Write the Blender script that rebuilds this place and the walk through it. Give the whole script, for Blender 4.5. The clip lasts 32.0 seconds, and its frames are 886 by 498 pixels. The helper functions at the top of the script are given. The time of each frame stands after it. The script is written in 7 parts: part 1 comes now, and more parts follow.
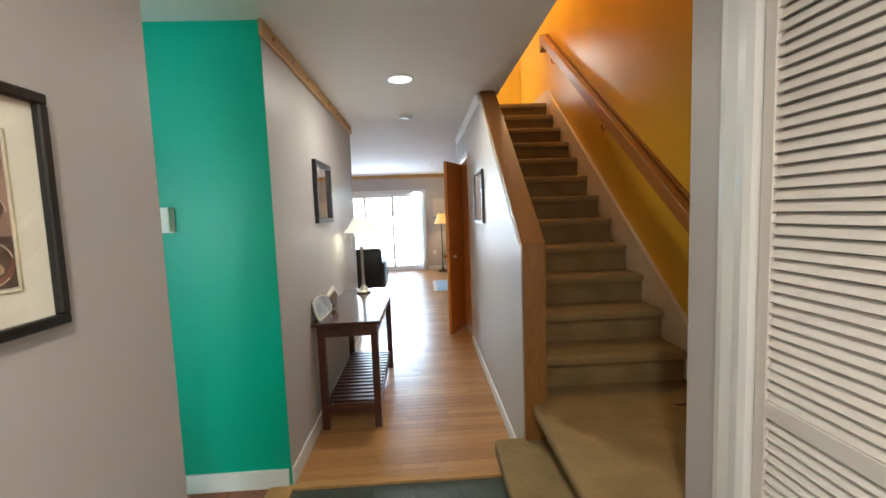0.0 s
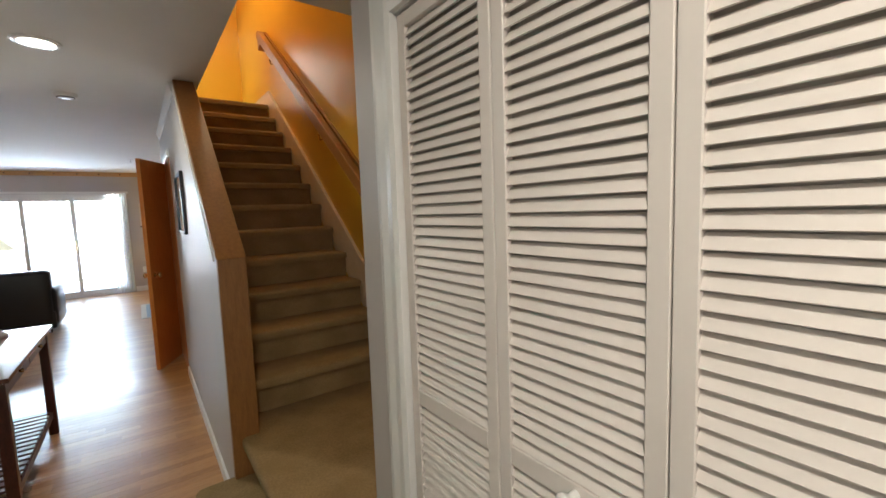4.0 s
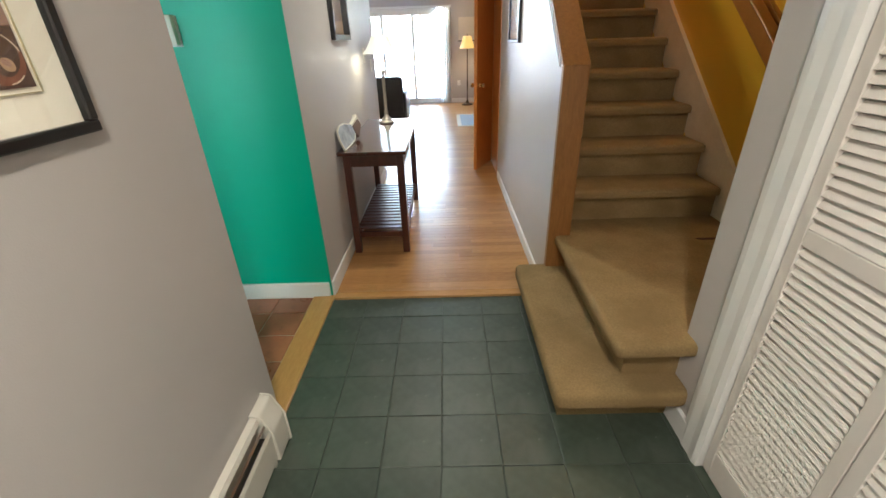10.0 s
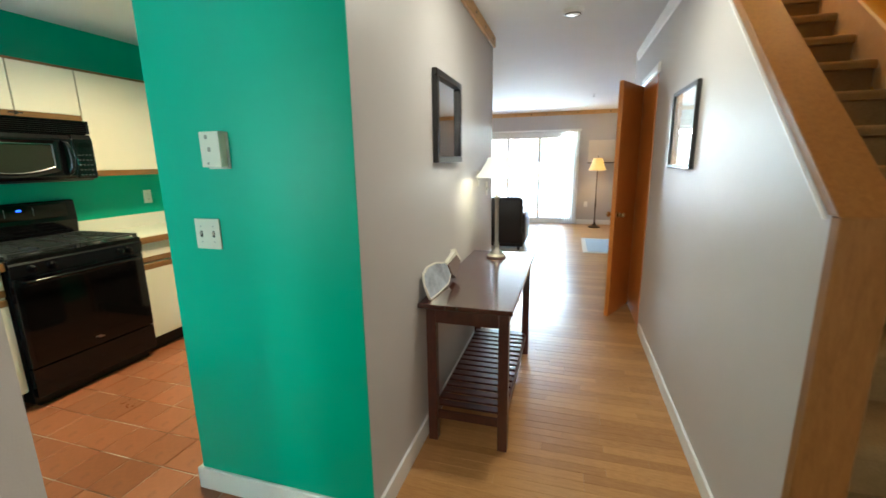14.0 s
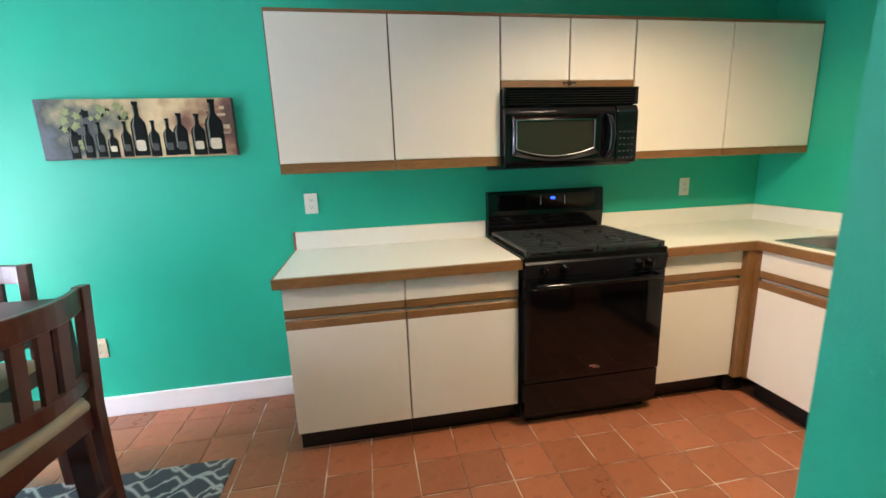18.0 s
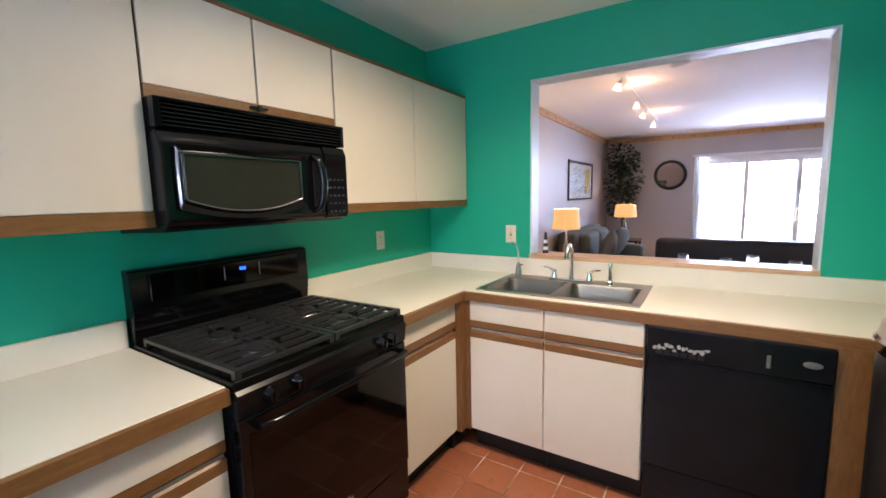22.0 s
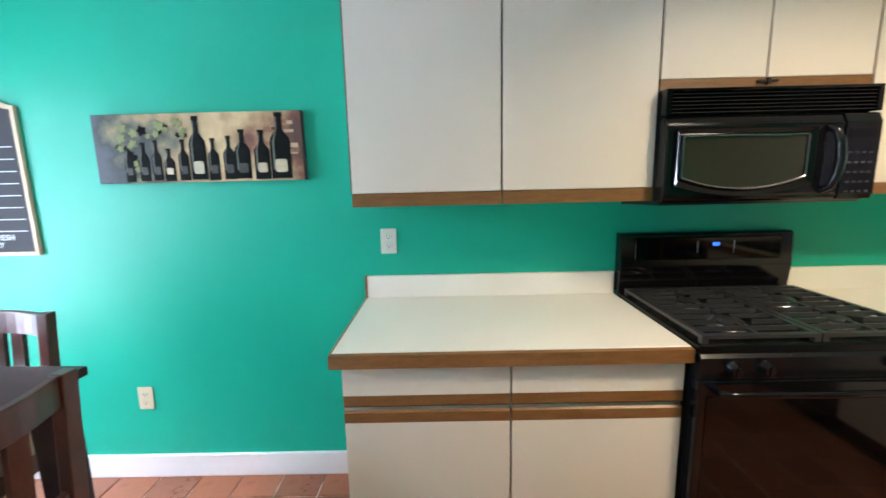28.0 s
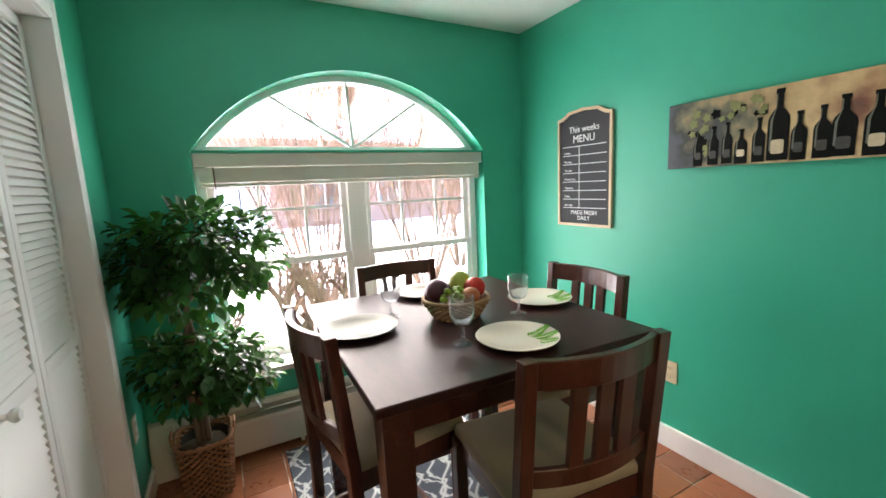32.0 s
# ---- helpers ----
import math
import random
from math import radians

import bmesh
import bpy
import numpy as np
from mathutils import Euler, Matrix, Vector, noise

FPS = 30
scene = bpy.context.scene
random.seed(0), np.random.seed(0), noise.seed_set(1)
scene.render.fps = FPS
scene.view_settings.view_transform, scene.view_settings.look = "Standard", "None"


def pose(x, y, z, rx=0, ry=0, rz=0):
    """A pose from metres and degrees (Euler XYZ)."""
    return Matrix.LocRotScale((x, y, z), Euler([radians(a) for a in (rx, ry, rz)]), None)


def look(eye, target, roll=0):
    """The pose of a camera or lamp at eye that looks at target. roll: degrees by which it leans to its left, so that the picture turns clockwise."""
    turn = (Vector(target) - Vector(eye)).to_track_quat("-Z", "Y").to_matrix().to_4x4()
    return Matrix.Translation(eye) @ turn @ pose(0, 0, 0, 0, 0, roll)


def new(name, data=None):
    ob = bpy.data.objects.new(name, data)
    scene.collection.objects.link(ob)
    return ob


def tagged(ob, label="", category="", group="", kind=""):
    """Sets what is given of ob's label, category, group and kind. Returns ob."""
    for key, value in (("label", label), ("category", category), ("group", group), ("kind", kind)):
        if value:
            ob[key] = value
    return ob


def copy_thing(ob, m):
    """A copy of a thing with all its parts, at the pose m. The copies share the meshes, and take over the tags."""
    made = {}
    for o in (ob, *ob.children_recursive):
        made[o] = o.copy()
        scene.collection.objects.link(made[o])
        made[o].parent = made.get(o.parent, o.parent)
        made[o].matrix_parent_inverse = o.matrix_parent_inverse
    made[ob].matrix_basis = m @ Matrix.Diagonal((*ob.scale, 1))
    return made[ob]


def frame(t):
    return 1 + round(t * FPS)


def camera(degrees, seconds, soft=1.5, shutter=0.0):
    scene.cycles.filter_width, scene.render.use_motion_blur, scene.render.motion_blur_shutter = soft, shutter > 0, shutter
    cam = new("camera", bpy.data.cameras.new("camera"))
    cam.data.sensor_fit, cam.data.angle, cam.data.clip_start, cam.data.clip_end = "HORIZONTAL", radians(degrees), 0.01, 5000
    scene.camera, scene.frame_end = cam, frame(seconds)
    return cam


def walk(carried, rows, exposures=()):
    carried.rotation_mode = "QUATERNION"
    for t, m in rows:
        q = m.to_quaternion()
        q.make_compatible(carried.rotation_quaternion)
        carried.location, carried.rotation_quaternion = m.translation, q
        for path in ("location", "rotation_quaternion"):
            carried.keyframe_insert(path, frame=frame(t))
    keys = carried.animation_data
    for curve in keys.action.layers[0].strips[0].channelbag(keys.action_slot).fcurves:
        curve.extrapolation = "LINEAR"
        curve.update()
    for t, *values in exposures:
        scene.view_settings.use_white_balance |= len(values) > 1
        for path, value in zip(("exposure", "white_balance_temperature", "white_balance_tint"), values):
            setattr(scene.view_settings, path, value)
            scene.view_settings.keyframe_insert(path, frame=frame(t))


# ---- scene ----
cam = camera(93.9, 32.0, soft=1.55, shutter=0.25)
PATH = [
    (0, (0.996, 0.969, 1.471), (1.089, 2.959, 1.295), -2.1),
    (0.5, (1.007, 0.971, 1.471), (1.24, 2.95, 1.3), -1.7),
    (1, (1.033, 0.981, 1.464), (1.461, 2.928, 1.303), -1.3),
    (1.5, (1.072, 0.988, 1.472), (1.735, 2.868, 1.314), -1.2),
    (2, (1.113, 0.971, 1.478), (2.014, 2.75, 1.322), -1.0),
    (2.5, (1.154, 0.967, 1.468), (2.253, 2.632, 1.324), -0.7),
    (4.5, (1.238, 0.958, 1.488), (2.416, 2.563, 1.298), -2.0),
    (5, (1.172, 0.995, 1.49), (2.174, 2.717, 1.308), -2.3),
    (5.5, (1.1, 1.016, 1.485), (1.86, 2.86, 1.327), -2.3),
    (6, (1.03, 1.001, 1.483), (1.53, 2.931, 1.327), -2.4),
    (6.5, (0.973, 0.997, 1.482), (1.249, 2.969, 1.293), -2.3),
    (7, (0.941, 0.991, 1.492), (1.054, 2.966, 1.199), -2.2),
    (7.5, (0.932, 0.99, 1.477), (0.941, 2.939, 1.031), -2.3),
    (8, (0.932, 0.99, 1.461), (0.884, 2.891, 0.842), -2.4),
    (8.5, (0.942, 0.99, 1.443), (0.873, 2.836, 0.677), -2.5),
    (9, (0.944, 0.99, 1.427), (0.88, 2.792, 0.561), -2.3),
    (9.5, (0.946, 0.996, 1.416), (0.905, 2.776, 0.505), -2.0),
    (10, (0.955, 0.997, 1.416), (0.923, 2.779, 0.509), -1.9),
    (10.5, (0.953, 1.006, 1.421), (0.937, 2.807, 0.552), -1.7),
    (11, (0.951, 1.004, 1.42), (0.923, 2.841, 0.628), -1.7),
    (11.5, (0.95, 1.018, 1.439), (0.906, 2.899, 0.762), -1.5),
    (12, (0.993, 1.08, 1.455), (0.915, 2.99, 0.867), -1.4),
    (12.5, (0.997, 1.226, 1.441), (0.89, 3.154, 0.919), -1.2),
    (13, (0.956, 1.462, 1.427), (0.776, 3.401, 0.971), -1.0),
    (13.5, (0.928, 1.706, 1.425), (0.59, 3.628, 0.985), -1.0),
    (14, (0.896, 1.925, 1.431), (0.329, 3.798, 1.017), -0.9),
    (14.5, (0.777, 2.083, 1.429), (-0.09, 3.841, 1.03), -0.8),
    (15, (0.644, 2.252, 1.426), (-0.588, 3.781, 1.046), -1.0),
    (15.5, (0.546, 2.396, 1.423), (-1.002, 3.603, 1.04), -1.6),
    (17.5, (-0.084, 2.649, 1.416), (-2.005, 2.996, 0.984), -1.9),
    (18, (-0.26, 2.659, 1.398), (-2.187, 2.995, 0.977), -2.1),
    (18.5, (-0.462, 2.639, 1.399), (-2.377, 3.039, 0.983), -2.0),
    (19, (-0.645, 2.664, 1.392), (-2.531, 3.204, 1.001), -2.0),
    (19.5, (-0.791, 2.717, 1.397), (-2.605, 3.48, 1.04), -1.8),
    (20, (-0.885, 2.747, 1.415), (-2.565, 3.783, 1.09), -1.5),
    (20.5, (-0.956, 2.754, 1.425), (-2.457, 4.042, 1.129), -1.3),
    (21, (-0.981, 2.76, 1.431), (-2.296, 4.242, 1.155), -1.3),
    (21.5, (-0.991, 2.764, 1.432), (-2.149, 4.374, 1.177), -1.2),
    (22, (-0.998, 2.769, 1.43), (-2.07, 4.439, 1.179), -1.3),
    (22.5, (-0.996, 2.779, 1.427), (-2.038, 4.468, 1.177), -1.4),
    (23, (-0.986, 2.789, 1.428), (-2.025, 4.478, 1.173), -1.6),
    (23.5, (-0.983, 2.79, 1.436), (-2.038, 4.47, 1.183), -1.9),
    (24, (-0.972, 2.794, 1.433), (-2.072, 4.444, 1.177), -2.1),
    (24.5, (-0.961, 2.793, 1.43), (-2.15, 4.38, 1.17), -2.4),
    (26.5, (-0.872, 2.764, 1.422), (-2.662, 3.613, 1.15), -3.0),
    (27, (-0.888, 2.706, 1.42), (-2.786, 3.273, 1.142), -2.1),
    (27.5, (-0.881, 2.648, 1.452), (-2.833, 2.945, 1.137), -1.3),
    (28, (-0.873, 2.594, 1.453), (-2.845, 2.579, 1.12), -1.3),
    (28.5, (-0.878, 2.511, 1.452), (-2.824, 2.191, 1.117), -1.2),
    (29, (-0.86, 2.441, 1.449), (-2.726, 1.807, 1.11), -1.4),
    (29.5, (-0.857, 2.401, 1.448), (-2.592, 1.467, 1.11), -1.6),
    (30, (-0.862, 2.38, 1.442), (-2.425, 1.177, 1.113), -1.8),
    (30.5, (-0.848, 2.367, 1.445), (-2.218, 0.947, 1.118), -2.0),
    (31, (-0.832, 2.371, 1.446), (-2.007, 0.785, 1.122), -2.4),
    (31.5, (-0.811, 2.363, 1.441), (-1.832, 0.672, 1.129), -2.6),
    (32, (-0.784, 2.359, 1.437), (-1.707, 0.611, 1.135), -2.7),
]
walk(cam, [(t, look(eye, target, roll)) for t, eye, target, roll in PATH],
     [(0, 5.15, 5900, 2), (1, 5.15, 5900, 0), (2, 4.75, 6000, 2), (5, 4.7, 6000, 3), (7, 5.15, 5900, 1), (11, 5.35, 5900, 1), (13, 5.4, 5600, -5), (14, 5.35, 5900, -4), (15.5, 5.3, 6000, 6), (17.5, 5.25, 6050, 19),
      (20, 5.12, 5750, 23), (22, 5.0, 5550, 24), (24, 5.0, 5550, 24), (27.5, 5.27, 5600, 17), (28.5, 5.1, 5900, 20), (30, 4.68, 7000, 21), (32, 4.48, 7250, 20)])

# ---- world, sun and exposure ----
world = bpy.data.worlds.new("overcast_sky")
scene.world = world
world.use_nodes = True
wn = world.node_tree.nodes
sky = wn.new("ShaderNodeTexSky")
sky.sky_type = 'NISHITA'
sky.sun_disc = False
sky.sun_elevation = radians(42)
sky.sun_rotation = radians(186)
sky.air_density, sky.dust_density, sky.ozone_density = 1.0, 4.0, 1.0
wn["Background"].inputs["Strength"].default_value = 0.15
world.node_tree.links.new(sky.outputs["Color"], wn["Background"].inputs["Color"])
sun_data = bpy.data.lights.new("sun", 'SUN')
sun_data.energy, sun_data.angle, sun_data.color = 1.0, radians(60), (1.0, 0.97, 0.93)
sun = new("sun", sun_data)
sun.matrix_basis = look((-1.0, -10.0, 8.0), (0, 0, 0))


def bulb(name, place, watts, colour, radius=0.03):
    data = bpy.data.lights.new(name, 'POINT')
    data.energy, data.color, data.shadow_soft_size = watts, colour, radius
    ob = new(name, data)
    ob.location = place
    return ob


def disc_light(name, place, watts, colour, size, spread=180):
    data = bpy.data.lights.new(name, 'AREA')
    data.shape, data.size, data.energy, data.color, data.spread = 'DISK', size, watts, colour, radians(spread)
    ob = new(name, data)
    ob.location = place
    return ob


WARM = (1.0, 0.68, 0.38)
disc_light("hall_downlight", (0.876, 4.10, 2.425), 0.48, (1.0, 0.88, 0.74), 0.15)
disc_light("entry_downlight", (1.00, 0.55, 2.425), 1.1, (1.0, 0.86, 0.72), 0.15)
disc_light("kitchen_downlight", (-1.35, 4.05, 2.40), 1.05, (1.0, 0.77, 0.44), 0.34, 148)
bulb("upstairs_bulb", (2.05, 5.6, 4.55), 1.5, (1.0, 0.74, 0.46), 0.09)
landing_data = bpy.data.lights.new("landing_daylight", 'AREA')
landing_data.shape, landing_data.size, landing_data.size_y, landing_data.energy, landing_data.color = 'RECTANGLE', 0.6, 0.8, 0.4, (1.0, 0.92, 0.82)
landing = new("landing_daylight", landing_data)
landing.matrix_basis = look((1.69, 6.95, 3.35), (2.58, 6.6, 3.2))
bulb("floor_lamp_bulb", (1.46, 11.26, 1.36), 0.4, WARM, 0.05)
bulb("console_lamp_bulb", (0.43, 4.76, 1.34), 0.12, (1.0, 0.86, 0.62), 0.04)
bulb("side_lamp_bulb", (-2.30, 7.30, 1.17), 0.8, WARM, 0.05)
bulb("track_bulb", (-1.62, 7.2, 2.30), 0.14, (1.0, 0.55, 0.25), 0.03)
bulb("track_bulb", (-1.62, 8.9, 2.30), 0.14, (1.0, 0.55, 0.25), 0.03)
patio_data = bpy.data.lights.new("patio_daylight", 'AREA')
patio_data.shape, patio_data.size, patio_data.size_y, patio_data.energy, patio_data.color = 'RECTANGLE', 2.1, 0.09, 2.1, (0.78, 0.89, 1.0)
patio_data.spread = radians(130)
patio = new("patio_daylight", patio_data)
patio.matrix_basis = look((-0.09, 11.705, 1.945), (-0.09, 8.0, 0.2))
window_data = bpy.data.lights.new("window_daylight", 'AREA')
window_data.shape, window_data.size, window_data.size_y, window_data.energy, window_data.color = 'RECTANGLE', 1.62, 1.45, 1.8, (0.86, 0.96, 1.0)
window_light = new("window_daylight", window_data)
window_light.matrix_basis = look((-1.55, -0.165, 1.20), (-1.55, 2.0, 1.05))
bulb("corner_lamp_bulb", (-2.24, 10.75, 1.13), 0.3, WARM, 0.05)


# ---- materials ----
def mat(name, colour, rough=0.5, metal=0.0, grain=0.0, grain_scale=60.0, blotch=0.0, blotch_scale=3.0, bump=0.0, bump_scale=200.0,
        stretch=(1, 1, 1), per_object=0.0, spec=0.5, coat=0.0, rough_var=0.0, island=0.0):
    m = bpy.data.materials.new(name)
    m.use_nodes = True
    nt = m.node_tree
    n, l = nt.nodes, nt.links
    b = n["Principled BSDF"]
    b.inputs["Roughness"].default_value = rough
    b.inputs["Metallic"].default_value = metal
    b.inputs["Specular IOR Level"].default_value = spec
    b.inputs["Coat Weight"].default_value = coat
    b.inputs["Coat Roughness"].default_value = 0.08
    tex = n.new("ShaderNodeTexCoord")
    mp = n.new("ShaderNodeMapping")
    mp.inputs["Scale"].default_value = stretch
    l.new(tex.outputs["Object"], mp.inputs["Vector"])
    value = None

    def add(sock):
        nonlocal value
        if value is None:
            value = sock
        else:
            a = n.new("ShaderNodeMath")
            a.operation = 'ADD'
            l.new(value, a.inputs[0])
            l.new(sock, a.inputs[1])
            value = a.outputs[0]

    def scaled(sock, k, centre=0.5):
        a = n.new("ShaderNodeMath")
        a.operation = 'MULTIPLY_ADD'
        a.inputs[1].default_value, a.inputs[2].default_value = k, -k * centre
        l.new(sock, a.inputs[0])
        return a.outputs[0]
    for amount, size, detail in ((grain, grain_scale, 4), (blotch, blotch_scale, 3)):
        if amount:
            t = n.new("ShaderNodeTexNoise")
            t.inputs["Scale"].default_value, t.inputs["Detail"].default_value = size, detail
            l.new(mp.outputs[0], t.inputs["Vector"])
            add(scaled(t.outputs["Fac"], amount * 2))
    if per_object:
        o = n.new("ShaderNodeObjectInfo")
        add(scaled(o.outputs["Random"], per_object * 2))
    if island:
        o = n.new("ShaderNodeNewGeometry")
        add(scaled(o.outputs["Random Per Island"], island * 2))
    if value is not None:
        one = n.new("ShaderNodeMath")
        one.operation = 'ADD'
        one.inputs[1].default_value = 1.0
        l.new(value, one.inputs[0])
        mix = n.new("ShaderNodeVectorMath")
        mix.operation = 'SCALE'
        mix.inputs[0].default_value = colour[:3]
        l.new(one.outputs[0], mix.inputs["Scale"])
        l.new(mix.outputs[0], b.inputs["Base Color"])
        if rough_var:
            r = n.new("ShaderNodeMath")
            r.operation = 'MULTIPLY_ADD'
            r.inputs[1].default_value, r.inputs[2].default_value = rough_var, rough
            l.new(value, r.inputs[0])
            l.new(r.outputs[0], b.inputs["Roughness"])
    else:
        b.inputs["Base Color"].default_value = (*colour[:3], 1)
    if bump:
        t = n.new("ShaderNodeTexNoise")
        t.inputs["Scale"].default_value, t.inputs["Detail"].default_value = bump_scale, 3
        l.new(mp.outputs[0], t.inputs["Vector"])
        bp = n.new("ShaderNodeBump")
        bp.inputs["Strength"].default_value, bp.inputs["Distance"].default_value = bump, 0.003
        l.new(t.outputs["Fac"], bp.inputs["Height"])
        l.new(bp.outputs["Normal"], b.inputs["Normal"])
    return m


def flecks(m, scale, low, high, colour, detail=3):
    """Scatter spots of another colour over a material, where a noise runs high."""
    n, l = m.node_tree.nodes, m.node_tree.links
    b = n["Principled BSDF"]
    t, r, x = n.new("ShaderNodeTexNoise"), n.new("ShaderNodeMapRange"), n.new("ShaderNodeMixRGB")
    t.inputs["Scale"].default_value, t.inputs["Detail"].default_value = scale, detail
    r.inputs["From Min"].default_value, r.inputs["From Max"].default_value = low, high
    x.inputs[2].default_value = (*colour, 1)
    l.new(n["Texture Coordinate"].outputs["Object"], t.inputs["Vector"])
    l.new(t.outputs["Fac"], r.inputs["Value"])
    l.new(r.outputs["Result"], x.inputs[0])
    if b.inputs["Base Color"].is_linked:
        l.new(b.inputs["Base Color"].links[0].from_socket, x.inputs[1])
    else:
        x.inputs[1].default_value = b.inputs["Base Color"].default_value
    l.new(x.outputs[0], b.inputs["Base Color"])
    return m


def glow(name, colour, strength, base=None):
    m = mat(name, base or colour, 0.6)
    b = m.node_tree.nodes["Principled BSDF"]
    b.inputs["Emission Color"].default_value = (*colour, 1)
    b.inputs["Emission Strength"].default_value = strength
    return m


def glass(name, colour=(1, 1, 1), rough=0.0, ior=1.45):
    m = bpy.data.materials.new(name)
    m.use_nodes = True
    b = m.node_tree.nodes["Principled BSDF"]
    b.inputs["Base Color"].default_value = (*colour, 1)
    b.inputs["Roughness"].default_value = rough
    b.inputs["IOR"].default_value = ior
    b.inputs["Transmission Weight"].default_value = 1.0
    return m


def wood(name, dark, light, scale=(1, 1, 1), rough=0.4, per_object=0.0, ring=6.0, coat=0.0, island=0.0):
    """Grain drawn out along the axis whose scale is smallest."""
    m = bpy.data.materials.new(name)
    m.use_nodes = True
    n, l = m.node_tree.nodes, m.node_tree.links
    b = n["Principled BSDF"]
    b.inputs["Roughness"].default_value, b.inputs["Coat Weight"].default_value = rough, coat
    b.inputs["Coat Roughness"].default_value = 0.12
    tex, mp = n.new("ShaderNodeTexCoord"), n.new("ShaderNodeMapping")
    mp.inputs["Scale"].default_value = scale
    l.new(tex.outputs["Object"], mp.inputs["Vector"])
    fine, broad = n.new("ShaderNodeTexNoise"), n.new("ShaderNodeTexNoise")
    fine.inputs["Scale"].default_value, fine.inputs["Detail"].default_value = 40, 5
    broad.inputs["Scale"].default_value, broad.inputs["Detail"].default_value = ring, 3
    broad.inputs["Distortion"].default_value = 0.6
    for t in (fine, broad):
        l.new(mp.outputs[0], t.inputs["Vector"])
    mixf = n.new("ShaderNodeMath")
    mixf.operation = 'MULTIPLY_ADD'
    mixf.inputs[1].default_value = 0.45
    l.new(fine.outputs["Fac"], mixf.inputs[0])
    half = n.new("ShaderNodeMath")
    half.operation = 'MULTIPLY'
    half.inputs[1].default_value = 0.55
    l.new(broad.outputs["Fac"], half.inputs[0])
    l.new(half.outputs[0], mixf.inputs[2])
    out = mixf.outputs[0]
    for amount, node, socket in ((per_object, "ShaderNodeObjectInfo", "Random"), (island, "ShaderNodeNewGeometry", "Random Per Island")):
        if amount:
            o, a = n.new(node), n.new("ShaderNodeMath")
            a.operation = 'MULTIPLY_ADD'
            a.inputs[1].default_value = amount
            l.new(o.outputs[socket], a.inputs[0])
            s = n.new("ShaderNodeMath")
            s.operation = 'SUBTRACT'
            s.inputs[1].default_value = amount / 2
            l.new(out, a.inputs[2])
            l.new(a.outputs[0], s.inputs[0])
            out = s.outputs[0]
    ramp = n.new("ShaderNodeValToRGB")
    ramp.color_ramp.elements[0].position, ramp.color_ramp.elements[1].position = 0.3, 0.7
    ramp.color_ramp.elements[0].color, ramp.color_ramp.elements[1].color = (*dark, 1), (*light, 1)
    l.new(out, ramp.inputs[0])
    l.new(ramp.outputs[0], b.inputs["Base Color"])
    bp = n.new("ShaderNodeBump")
    bp.inputs["Strength"].default_value, bp.inputs["Distance"].default_value = 0.12, 0.001
    l.new(fine.outputs["Fac"], bp.inputs["Height"])
    l.new(bp.outputs["Normal"], b.inputs["Normal"])
    return m


GREEN = mat("green_wall_paint", (0.014, 0.39, 0.255), 0.42, blotch=0.05, bump=0.12, bump_scale=260, spec=0.4)
GREY = mat("grey_wall_paint", (0.50, 0.468, 0.452), 0.45, blotch=0.04, bump=0.12, bump_scale=260, spec=0.45)
ORANGE = mat("orange_wall_paint", (0.66, 0.38, 0.03), 0.28, blotch=0.05, bump=0.12, bump_scale=260)
CEILING = mat("ceiling_paint", (0.86, 0.86, 0.85), 0.8, blotch=0.03, bump=0.35, bump_scale=140)
TRIM = mat("white_trim_paint", (0.78, 0.77, 0.75), 0.35, blotch=0.04, bump=0.05, bump_scale=90)
LOUVRE = mat("louvre_paint", (0.69, 0.635, 0.59), 0.4, blotch=0.04, grain=0.02, bump=0.06, bump_scale=120)
# near-black colour carries the shade inside closet and pantry
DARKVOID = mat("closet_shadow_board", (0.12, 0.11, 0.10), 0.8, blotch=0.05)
OAK_X = wood("oak_trim_along_x", (0.15, 0.065, 0.018), (0.25, 0.122, 0.038), (2, 14, 14), 0.42)
OAK_Y = wood("oak_trim_along_y", (0.15, 0.065, 0.018), (0.25, 0.122, 0.038), (14, 2, 14), 0.42)
OAK_Z = wood("oak_trim_along_z", (0.15, 0.065, 0.018), (0.25, 0.122, 0.038), (14, 14, 2), 0.42)
POST = wood("newel_board_wood", (0.19, 0.078, 0.018), (0.29, 0.13, 0.036), (12, 12, 1.5), 0.4)
RAILWOOD = wood("handrail_wood", (0.27, 0.105, 0.017), (0.36, 0.15, 0.028), (12, 2, 2), 0.4, coat=0.1)
PINE = wood("pine_crown_wood", (0.50, 0.28, 0.11), (0.64, 0.40, 0.18), (6, 2, 6), 0.5)
DOORWOOD = wood("stained_door_veneer", (0.46, 0.15, 0.025), (0.62, 0.235, 0.05), (9, 9, 1.2), 0.3, coat=0.3)
FLOORWOOD = wood("oak_strip_floor", (0.31, 0.14, 0.042), (0.48, 0.255, 0.092), (2.2, 16, 16), 0.33, per_object=0.32, coat=0.12, island=0.0)
FLOORWOOD_FAR = wood("oak_strip_floor_far", (0.31, 0.14, 0.042), (0.48, 0.255, 0.092), (2.2, 16, 16), 0.33, island=0.32, coat=0.12)
STRIPWOOD = wood("threshold_wood", (0.38, 0.19, 0.05), (0.52, 0.29, 0.09), (14, 2, 14), 0.35)
CARPET = mat("beige_carpet", (0.285, 0.195, 0.092), 0.95, grain=0.30, grain_scale=130, blotch=0.28, blotch_scale=7, bump=1.0, bump_scale=420, spec=0.1)
flecks(CARPET, 3.2, 0.56, 0.78, (0.23, 0.155, 0.07))
